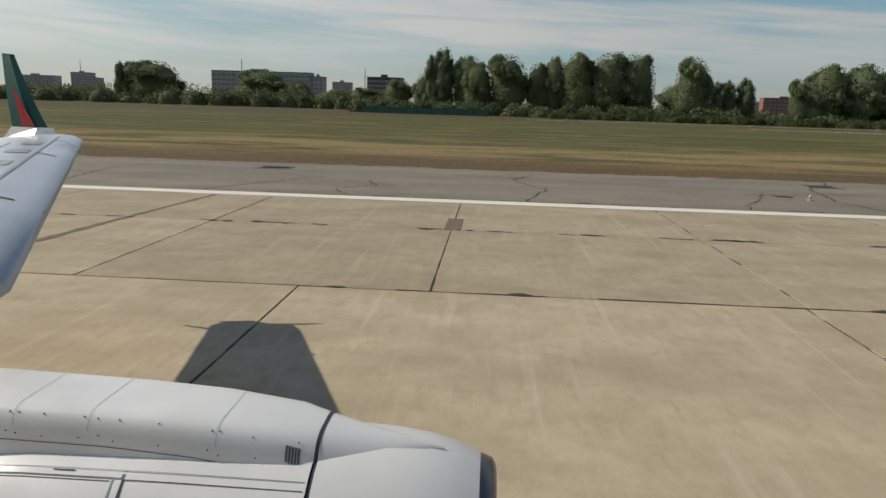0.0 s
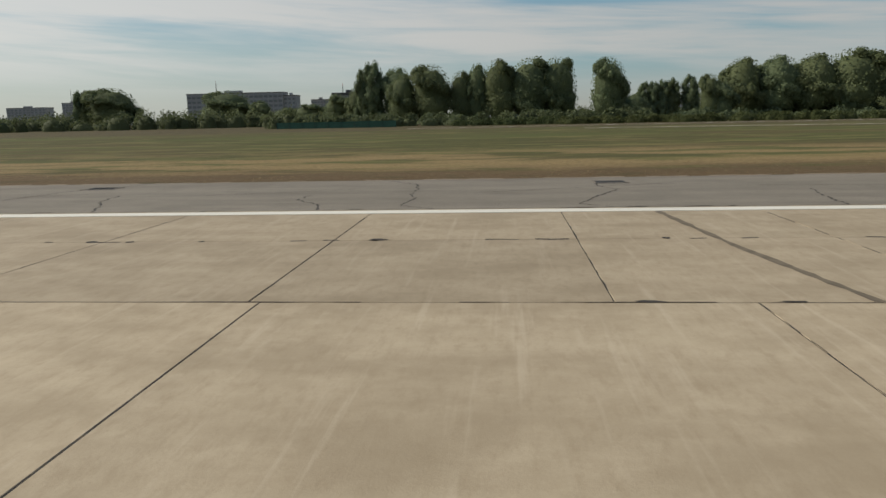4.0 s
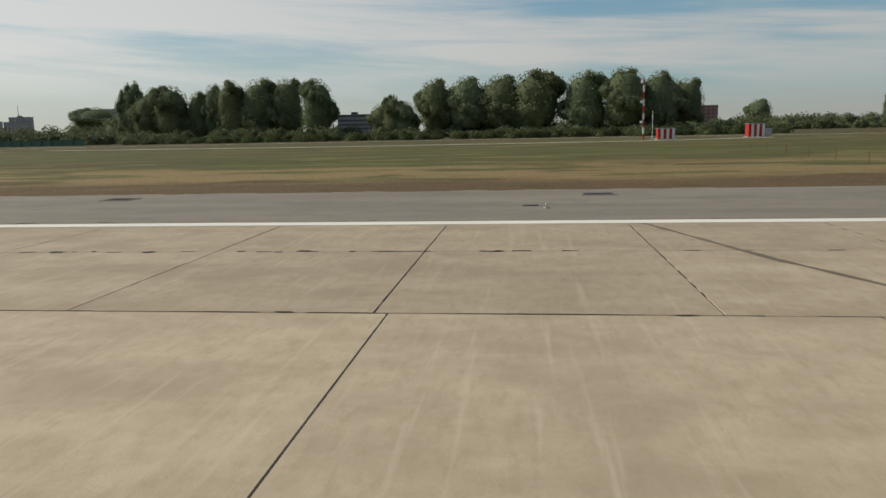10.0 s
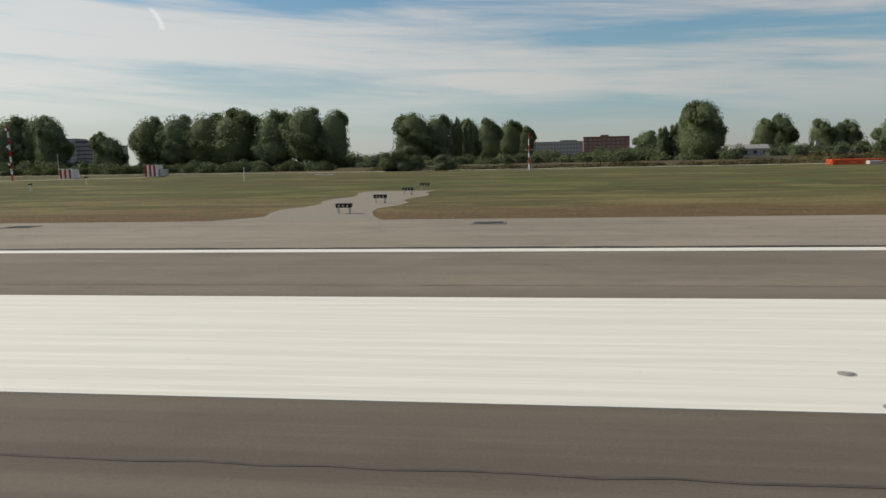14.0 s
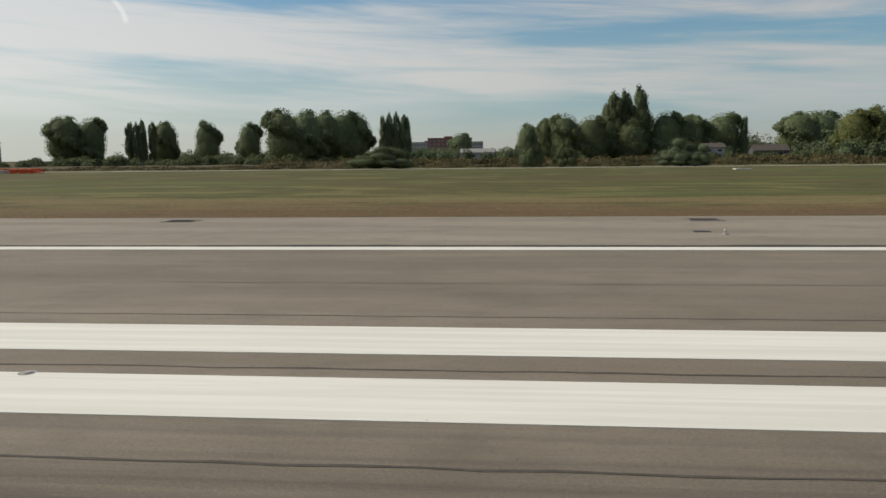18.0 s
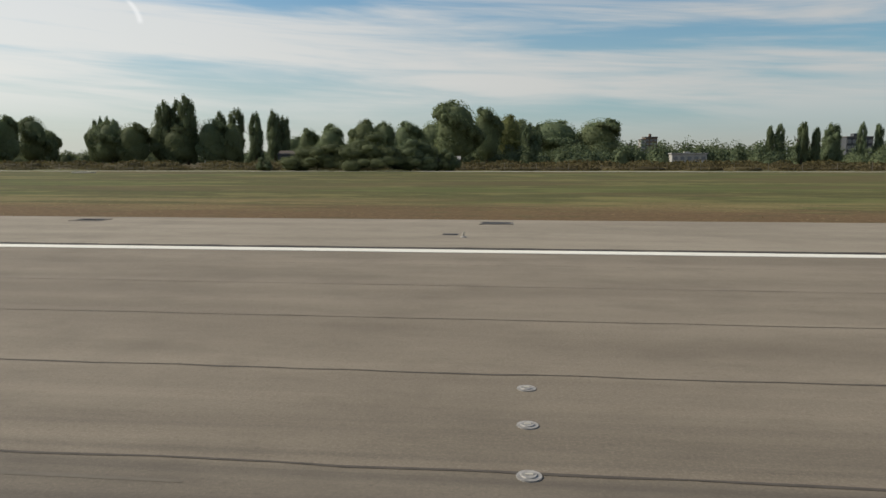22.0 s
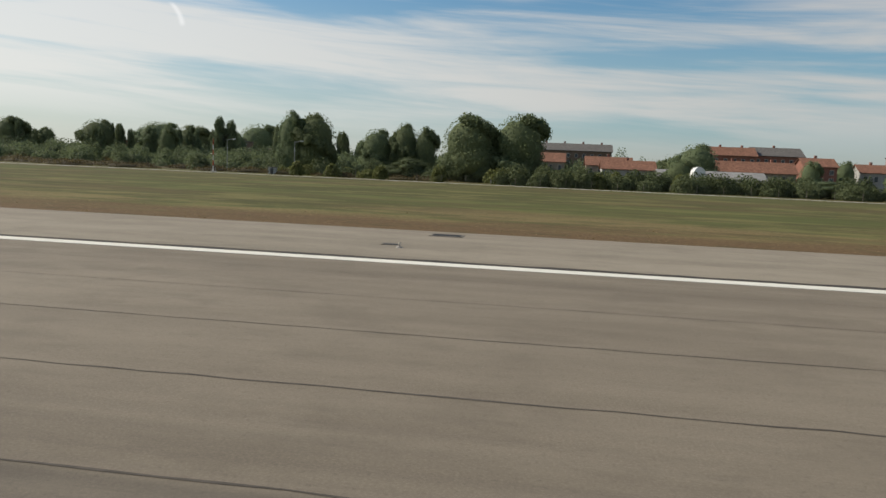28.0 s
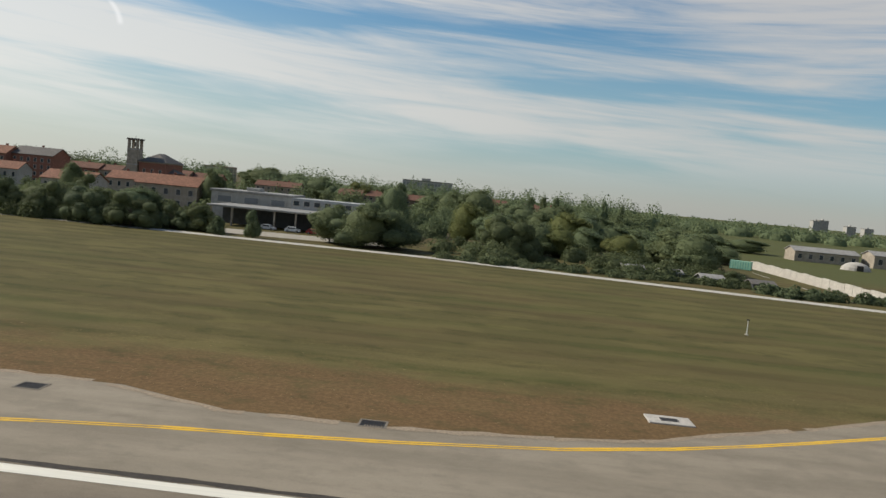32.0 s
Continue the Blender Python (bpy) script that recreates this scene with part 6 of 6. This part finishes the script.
t = thing("garden_greenhouse", "white arched greenhouse gable among the hedges", "greenhouse", at=(1179.5, 190, ground_z(190)))
bm = bmesh.new()
gv = [(1.5 * math.cos(math.pi * i / 10), 0.0, 4.6 + 2.0 * math.sin(math.pi * i / 10)) for i in range(11)]
verts = [(1.5, 0, -0.2)] + gv + [(-1.5, 0, -0.2)]
m = len(verts)
part("shell", poly_mesh("shell", verts + [(x, 5.0, z) for x, y, z in verts], [tuple(range(m))[::-1], tuple(range(m, 2 * m))] + [(i, i + 1, m + i + 1, m + i) for i in range(m - 1)], M_WPAINT), M_WPAINT, t)
part("door", box(-0.7, 0.7, -0.08, 0.0, -0.1, 2.4), M_GLASS, t)


def bmesh_dome(r, h):
    bm = bmesh.new()
    bmesh.ops.create_uvsphere(bm, u_segments=16, v_segments=8, radius=1.0, matrix=Matrix.Diagonal((r, r * 0.6, h, 1.0)))
    return bm


def car(x, y, colour, label, turn=0.0, tall=False):
    t = thing("parked_van" if tall else "parked_car", label, "van" if tall else "car", "parked cars", (x, y, ground_z(y)), turn)
    h = 2.0 if tall else 1.45
    prof = [(-2.1, 0.3), (-2.15, 0.8), (-1.9, 0.95 if not tall else h - 0.1), (-1.3, h if not tall else h), (0.6, h), (1.3, 0.98), (2.0, 0.85), (2.15, 0.5), (2.1, 0.3)]
    n = len(prof)
    verts = [(a, -0.85, b) for a, b in prof] + [(a, 0.85, b) for a, b in prof]
    faces = [tuple(range(n)), tuple(range(2 * n - 1, n - 1, -1))] + [(i, n + i, n + (i + 1) % n, (i + 1) % n) for i in range(n)]
    paint = plain("car paint", colour, 0.3, grain=5, vary=0.06, spec=0.5)
    body = part("body", poly_mesh("body", verts, faces, paint), paint, t)
    for s in (-1, 1):
        part("side_window", box(-1.2, 0.7, s * 0.86 - 0.02, s * 0.86 + 0.02, h * 0.68, h * 0.93), M_GLASS, body)
        for a in (-1.3, 1.3):
            wheel = part("wheel", rod((a, s * 0.72, 0.32), (a, s * 0.9, 0.32), 0.33, sides=14), M_BLACK, t)
            part("rim", rod((a, s * 0.88, 0.32), (a, s * 0.92, 0.32), 0.19, sides=10), M_STEEL, wheel)
    part("windscreen", box(0.72, 1.2, -0.7, 0.7, h * 0.72, h * 0.9), M_GLASS, body)


car(1248, 176.5, (0.72, 0.72, 0.7), "small white van parked beside the perimeter", 20, True)
car(1385, 187.5, (0.7, 0.71, 0.72), "white car parked before the open hall", 8)
car(1391, 187.3, (0.36, 0.03, 0.03), "dark red car parked before the open hall", 5)
car(1378, 187.8, (0.55, 0.56, 0.58), "silver car parked before the open hall", -6)
car(1398, 187, (0.08, 0.09, 0.11), "dark car parked before the open hall", 0)
car(1272, 171, (0.6, 0.62, 0.64), "silver car parked among the garden sheds", 12)
car(1277, 170.5, (0.05, 0.05, 0.06), "black car parked among the garden sheds", 6)
car(1129, 187, (0.6, 0.6, 0.6), "pale car parked behind the hedge", 3)
car(1137, 187, (0.7, 0.7, 0.7), "white car parked behind the hedge", -5)

for x, y in ((1072.8, 190), (1051, 195), (1240, 200), (1268, 178)):
    t = thing("lamp_post", "thin grey lamp post at the perimeter", "lamp post", at=(x, y, ground_z(y)))
    part("pole", rod((0, 0, -0.2), (0, 0, 9.0), 0.1, 0.06), M_STEEL, t)
    part("arm", rod((0, 0, 8.9), (1.8, 0, 9.2), 0.05), M_STEEL, t)
    part("lamp", box(1.5, 2.4, -0.15, 0.15, 9.1, 9.3, 0.03), M_WPAINT, t)
t = thing("switch_cabinet", "small grey service cabinet at the perimeter", "cabinet", at=(1069, 184, ground_z(184)))
part("body", box(-1, 1, -0.6, 0.6, 0, 1.8, 0.05), W_GREY, t)
part("roof", box(-1.1, 1.1, -0.7, 0.7, 1.8, 1.95, 0.04), R_GREY, t)
part("door", box(-0.4, 0.4, -0.64, -0.6, 0.05, 1.6), W_DARK, t)
t = thing("green_container", "long green container beside a concrete wall", "container", at=(1514.5, 214, ground_z(214)), turn=-30)
part("body", box(-3, 3, -1.2, 1.2, 0.1, 2.6, 0.04), plain("light green sheet metal", (0.25, 0.45, 0.33), 0.6, grain=3), t)
for i in range(9):
    part("rib", box(-2.9 + 0.72 * i, -2.75 + 0.72 * i, -1.26, -1.2, 0.15, 2.5), W_TEAL, t)
t = thing("boundary_wall", "long pale concrete boundary wall beyond the road", "wall")
for i in range(22):
    part("wall_panel", box(1520.6, 1520.85, 142 + 3.7 * i, 145.6 + 3.7 * i, 0.2, 3.0 + 0.1 * (i % 3)), M_CEMENT, t)
for i, (x, w) in enumerate(((1252, 12), (1266, 9), (1279, 8))):
    gable_house("garden_shed", "low garden shed with a rusty sheet roof", x, x + w, 186 - 2 * i, 5, 2.9, 3.9, W_BRICK, R_PALE if i % 2 else R_GREY, 2, 1, 0, "shed")
for x, y in ((1478, 157), (1486, 153), (1470, 160), (1496, 150)):
    gable_house("garden_shed", "low dark allotment shed with a pale sheet roof", x, x + 4.5, y + 3, 4, 2.0, 2.6, W_DARK, R_PALE if x % 4 else R_GREY, 1, 1, 0, "shed")


strip("yard_path", [(1512, 150), (1513.5, 170)], 3.5, M_ROAD, "pale path beside the boundary wall")
strip("yard_path", [(1513.5, 190), (1515, 206)], 3.5, M_ROAD, "pale path beside the boundary wall")
for x, y, w, h in ((1566, 300, 26, 5), (1596, 296, 30, 6), (1640, 330, 24, 5)):
    gable_house("airfield_hangar", "low pale airfield shed with a light roof", x, x + w, y, 10, h, h + 1.6, W_PALE, R_PALE, 6, 1, 0, "shed")
for x, y in ((1575, 268), (1592, 262)):
    t = thing("earth_bunker", "low grey domed shelter in the grass", "bunker", at=(x, y, ground_z(y)))
    part("mound", bmesh_dome(5.5, 3.2), M_CEMENT, t)
    part("door", box(-1.2, 1.2, -3.35, -3.1, 0, 2.0, 0.05), M_IRON, t)
rng = random.Random(61)
for i in range(16):
    x, y, w = 1180 + 19 * i + rng.uniform(-6, 6), 335 + rng.uniform(0, 150), rng.uniform(12, 20)
    h = rng.uniform(8.0, 11.0)
    gable_house("town_house", "old town house with a weathered red tiled roof", x, x + w, y, 11, h, h + 2.8, rng.choice((W_PALE, W_BROWN, W_BRICK)), R_OLD, 4, 3, 1)


# ---- aircraft, as it stands at the start of the run ----
M_SKIN = plain("light grey wing skin", (0.5, 0.535, 0.57), 0.32, 0.15, grain=1.2, vary=0.12, spec=0.5)
M_COWL = plain("white engine cowling paint", (0.7, 0.69, 0.66), 0.3, grain=2.0, vary=0.1, spec=0.5)
M_GREEN = plain("dark green tail paint", (0.012, 0.075, 0.05), 0.35, grain=3, spec=0.5)
M_TAILRED = plain("red tail paint", (0.55, 0.05, 0.03), 0.35, grain=3, spec=0.5)
M_LIP = plain("polished intake lip", (0.16, 0.16, 0.17), 0.3, 0.9, grain=6)
M_DARKSEAL = plain("dark panel gap", (0.05, 0.05, 0.05), 0.7, grain=8)
FOIL = [(0.0, 0.0), (0.02, 0.022), (0.08, 0.045), (0.25, 0.07), (0.45, 0.068), (0.7, 0.04), (1.0, 0.004), (0.7, -0.012), (0.4, -0.035), (0.15, -0.04), (0.04, -0.025)]


def wing_at(y):
    """The front edge and depth of the wing at a distance aside."""
    k = 11.5 - y
    # unseen wing root is pulled back to keep its shadow off the nacelle
    back = max(0.0, 4.25 - y) * 3.2
    return -6.72 + 0.508 * k - back, 2.9 - 0.07 * k, 1.5 + 0.23 * k


def foil_ring(y, a=0.0, b=1.0):
    x, z, c = wing_at(y)
    pts = [(u, v) for u, v in FOIL]
    return [(x - (a + (b - a) * u) * c, y, z + v * c) for u, v in pts]


def lofted(rings):
    n = len(rings[0])
    verts = [p for r in rings for p in r]
    faces = []
    for k in range(len(rings) - 1):
        for i in range(n):
            j = (i + 1) % n
            faces.append((k * n + i, k * n + j, (k + 1) * n + j, (k + 1) * n + i))
    faces += [tuple(range(n))[::-1], tuple(range((len(rings) - 1) * n, len(rings) * n))]
    return verts, faces


plane = thing("airliner_wing", "light grey airliner wing with engine and green winglet over the runway", "aircraft")
rings = [foil_ring(y) for y in (3.3, 3.75, 4.25, 6, 8, 9.5, 10.8, 11.5)]
x, z, c = wing_at(11.5)
rings.append([(x - 0.25 - (q[0] - x) * -0.72, 11.75, z + (q[2] - z) * 0.5 + 0.05) for q in foil_ring(11.5)])
v, f = lofted(rings)
wing = part("wing", poly_mesh("wing", v, f, M_SKIN), M_SKIN, plane)
for p in wing.data.polygons:
    p.use_smooth = True


def on_wing(y, u, lift=0.006):
    x, z, c = wing_at(y)
    for (u0, v0), (u1, v1) in zip(FOIL[:6], FOIL[1:7]):
        if u0 <= u <= u1:
            return (x - u * c, y, z + (v0 + (v1 - v0) * (u - u0) / (u1 - u0)) * c + lift)


def wing_strip(name, y0, y1, u0, u1, mat, label="", lift=0.006, steps=8):
    verts, faces = [], []
    for i in range(steps + 1):
        y = y0 + (y1 - y0) * i / steps
        for u in (u0, (u0 + u1) / 2, u1):
            verts.append(on_wing(y, u, lift))
        if i:
            a = 3 * i
            faces += [(a - 3, a, a + 1, a - 2), (a - 2, a + 1, a + 2, a - 1)]
    return part(name, poly_mesh(name, verts, faces, mat), mat, wing, label)


M_PANEL = plain("darker wing panel", (0.34, 0.36, 0.37), 0.4, 0.1, grain=2, vary=0.15)
wing_strip("slat_gap", 4.3, 11.2, 0.235, 0.255, M_PANEL, "thin gap behind the slat")
wing_strip("spoiler_gap", 4.3, 10.4, 0.6, 0.613, M_DARKSEAL, "dark gap before the flaps")
for y in (4.6, 5.5, 7.0, 8.2, 9.3, 10.2):
    wing_strip("walkway_mark", y - 0.18, y + 0.18, 0.3, 0.46, M_PANEL, "grey inspection panel", 0.008, 2)
for y in (6.3, 9.2):
    wing_strip("slat_joint", y - 0.02, y + 0.02, 0.01, 0.24, M_DARKSEAL, "", 0.007, 1)
wing_strip("vortex_fence", 10.35, 10.42, 0.0, 0.2, M_LIP, "small fence on the leading edge", 0.05, 1)
part("static_rod", rod((-8.15, 11.3, 2.9), (-8.6, 11.4, 2.92), 0.03), M_CEMENT, wing)


def winglet():
    base_f, base_b, top_f, top_b = Vector((-7.4, 11.72, 2.99)), Vector((-8.06, 11.72, 2.99)), Vector((-8.2, 12.1, 4.3)), Vector((-8.42, 12.1, 4.32))
    rows = []
    for i in range(9):
        t = i / 8
        curve = t ** 0.85
        a, b = base_f.lerp(top_f, curve), base_b.lerp(top_b, t)
        a.y = b.y = 11.72 + 0.38 * t ** 1.3
        mid = a.lerp(b, 0.35)
        w = 0.05 * (1 - 0.6 * t)
        rows.append([tuple(a), tuple(mid + Vector((0, w, 0))), tuple(b), tuple(mid - Vector((0, w, 0)))])
    v, f = lofted(rows)
    ob = part("winglet", poly_mesh("winglet", v, f, M_GREEN), M_GREEN, plane, "dark green upswept winglet")
    root = [[(-7.25, 11.6, 2.9), (-7.6, 11.85, 2.88), (-8.25, 11.7, 2.9), (-7.6, 11.5, 2.92)], [(-7.36, 11.72, 3.1), (-7.6, 11.79, 3.1), (-8.1, 11.72, 3.1), (-7.6, 11.65, 3.1)]]
    rv, rf = lofted(root)
    part("winglet_root", poly_mesh("winglet_root", rv, rf, M_COWL), M_COWL, ob, "white curved winglet root")
    tri = [(-7.64, 11.655, 3.12), (-7.86, 11.655, 3.12), (-8.06, 11.77, 3.8)]
    part("red_wedge", poly_mesh("red_wedge", tri + [(a, b - 0.012, c) for a, b, c in tri], [(0, 1, 2), (5, 4, 3), (0, 3, 4, 1), (1, 4, 5, 2), (2, 5, 3, 0)], M_TAILRED), M_TAILRED, ob, "red wedge on the green winglet")


winglet()


def lathe(profile, cy, cz, mat, name, parent, label="", sides=40, droop=0.0):
    verts, faces = [], []
    for x, r in profile:
        for i in range(sides):
            a = 2 * math.pi * i / sides
            verts.append((x, cy + r * math.cos(a), cz + r * math.sin(a) * (1.0 + droop * (math.sin(a) < 0))))
    for k in range(len(profile) - 1):
        for i in range(sides):
            j = (i + 1) % sides
            faces.append((k * sides + i, k * sides + j, (k + 1) * sides + j, (k + 1) * sides + i))
    ob = part(name, poly_mesh(name, verts, faces, mat), mat, parent, label)
    for p in ob.data.polygons:
        p.use_smooth = True
    return ob


NY, NZ = 3.75, 1.05
engine = thing("jet_engine", "white jet engine nacelle slung under the airliner wing", "engine")
COWL = [(0.01, 0.61), (-0.06, 0.64), (-0.15, 0.672), (-0.28, 0.708), (-0.5, 0.735), (-0.86, 0.75), (-1.6, 0.76), (-2.4, 0.75), (-3.2, 0.68), (-3.9, 0.55)]
lathe([(-0.25, 0.42), (0.02, 0.46), (0.085, 0.5), (0.105, 0.54), (0.08, 0.585), (0.01, 0.61)], NY, NZ, M_LIP, "intake_lip", engine, "dark polished intake lip")
lathe(COWL[:6], NY, NZ, M_COWL, "intake_cowl", engine)
lathe([(-0.86, 0.744), (-0.885, 0.744)], NY, NZ, M_DARKSEAL, "cowl_gap", engine, "dark gap between cowlings")
lathe([(-0.885, 0.752)] + COWL[6:] + [(-3.95, 0.46)], NY, NZ, M_COWL, "fan_cowl", engine)
lathe([(-3.8, 0.46), (-4.4, 0.34), (-4.9, 0.06)], NY, NZ, M_LIP, "exhaust_cone", engine, "dark exhaust cone")
lathe([(-0.3, 0.44), (-0.32, 0.02)], NY, NZ, M_DARKSEAL, "fan_disc", engine)


def on_cowl(x, angle, grow=0.003):
    """A point of the nacelle's skin, the angle counted from its top towards the cabin."""
    r = float(np.interp(-x, [-p[0] for p in COWL], [p[1] for p in COWL])) + grow
    return (x, NY - r * math.sin(radians(angle)), NZ + r * math.cos(radians(angle)))


def cowl_strip(name, x0, x1, a0, a1, mat, label="", grow=0.003, steps=10):
    verts, faces = [], []
    for i in range(steps + 1):
        x = x0 + (x1 - x0) * i / steps
        for j in range(5):
            verts.append(on_cowl(x, a0 + (a1 - a0) * j / 4, grow))
        if i:
            faces += [(5 * i - 5 + j, 5 * i + j, 5 * i + j + 1, 5 * i - 4 + j) for j in range(4)]
    ob = part(name, poly_mesh(name, verts, faces, mat), mat, engine, label)
    for p in ob.data.polygons:
        p.use_smooth = True
    return ob


cowl_strip("cowl_seam", -0.9, -2.7, 30.6, 31.0, M_PANEL, "thin dark panel seam")
cowl_strip("cowl_seam", -0.9, -1.84, 34.6, 35.0, M_DARKSEAL, "thin dark panel seam")
cowl_strip("cowl_seam", -1.84, -1.855, 34.6, 70, M_DARKSEAL, "dark seam across the cowl")
cowl_strip("cowl_seam", -1.9, -1.91, 34.6, 70, M_PANEL, "seam across the cowl")
cowl_strip("hinge_cover", -1.86, -2.62, 31.6, 34.2, M_COWL, "raised white hinge cover", 0.008)
cowl_strip("hinge_slot", -1.92, -2.6, 35.4, 35.8, M_DARKSEAL, "dark slot under the hinge cover", 0.002)
cowl_strip("drain_hole", -2.12, -2.24, 31.9, 32.5, M_DARKSEAL, "", 0.011, 2)

# fairing along the top of the nacelle, boxy behind and running out to a blade at the front
PYLON = [(-0.2, 0.03, 1.752, 1.0), (-0.3, 0.16, 1.776, 1.0), (-0.45, 0.24, 1.8, 0.95), (-0.65, 0.28, 1.83, 0.8), (-0.87, 0.3, 1.862, 0.55), (-1.05, 0.305, 1.895, 0.36), (-1.5, 0.31, 1.94, 0.27), (-2.0, 0.31, 1.965, 0.24), (-2.8, 0.31, 1.985, 0.24), (-3.6, 0.28, 2.02, 0.3), (-4.4, 0.25, 2.2, 0.4), (-5.0, 0.2, 2.34, 0.6), (-5.8, 0.1, 2.34, 0.7)]


def pylon_point(x, turn, grow=0.0):
    """A point of the fairing, the turn running from its foot on the cabin side (0) over the top (0.5) to the far foot (1)."""
    xs = [-p[0] for p in PYLON]
    w, top, box_like = (float(np.interp(-x, xs, [p[k] for p in PYLON])) for k in (1, 2, 3))
    c, sn = math.cos(math.pi * turn), math.sin(math.pi * turn)
    return (x, NY - (w + grow) * math.copysign(abs(c) ** box_like, c), 1.42 + (top + grow - 1.42) * max(sn, 0.0) ** min(1.0, box_like * 1.15))


TURNS = [0.0, 0.01, 0.03, 0.06, 0.1, 0.14, 0.18, 0.22, 0.25, 0.28, 0.32, 0.36, 0.4, 0.44, 0.48, 0.5, 0.52, 0.56, 0.6, 0.64, 0.68, 0.72, 0.75, 0.78, 0.84, 0.9, 0.95, 0.98, 1.0]
v, f = lofted([[pylon_point(p[0], t) for t in TURNS] for p in PYLON])
pylon = part("pylon", poly_mesh("pylon", v, f, M_COWL), M_COWL, engine)
for p in pylon.data.polygons:
    p.use_smooth = len(p.vertices) == 4
pylon.data.set_sharp_from_angle(angle=radians(24))


def pylon_strip(name, x0, x1, t0, t1, mat, label="", grow=0.003, nx=6, nt=14):
    verts, faces = [], []
    for i in range(nx + 1):
        for j in range(nt + 1):
            verts.append(pylon_point(x0 + (x1 - x0) * i / nx, t0 + (t1 - t0) * j / nt, grow))
        if i:
            k = i * (nt + 1)
            faces += [(k - nt - 1 + j, k + j, k + j + 1, k - nt + j) for j in range(nt)]
    return part(name, poly_mesh(name, verts, faces, mat), mat, pylon, label)


pylon_strip("fairing_gap", -0.86, -0.88, 0.0, 1.0, M_DARKSEAL, "dark gap between the fairing sections", nx=1, nt=28)
for x in (-1.4, -2.1, -2.52):
    pylon_strip("panel_seam", x, x - 0.003, 0.16, 0.62, M_PANEL, nx=1)
pylon_strip("side_seam", -0.9, -2.9, 0.075, 0.078, M_DARKSEAL, "long seam along the fairing side", nx=16, nt=1)
pylon_strip("vent_grille", -0.95, -1.03, 0.15, 0.27, M_PANEL, "small grey vent grille", nx=2)
for i in range(5):
    pylon_strip("vent_bar", -0.956 - 0.016 * i, -0.962 - 0.016 * i, 0.155, 0.265, M_DARKSEAL, grow=0.006, nx=1)
rng = random.Random(71)
screw = mesh_of("screw", rod((0, 0, -0.003), (0, 0, 0.0015), 0.0042, sides=8), M_DARKSEAL)
for x in (-0.95, -1.2, -1.37, -1.44, -1.7, -1.95, -2.06, -2.14, -2.35, -2.49, -2.56):
    for turn in (0.12, 0.3):
        spot = pylon_point(x + rng.uniform(-0.02, 0.02), turn + rng.uniform(-0.015, 0.015), 0.002)
        part("screw", screw, None, pylon).matrix_basis = Matrix.Translation(spot) @ Matrix.Rotation(radians(60 if turn < 0.2 else 25), 4, "X")

# ---- the whole place at its drawing scale ----
for ob in [o for o in scene.objects if o.parent is None and o.type in ("MESH", "EMPTY")]:
    ob.matrix_basis = Matrix.Scale(K, 4) @ ob.matrix_basis
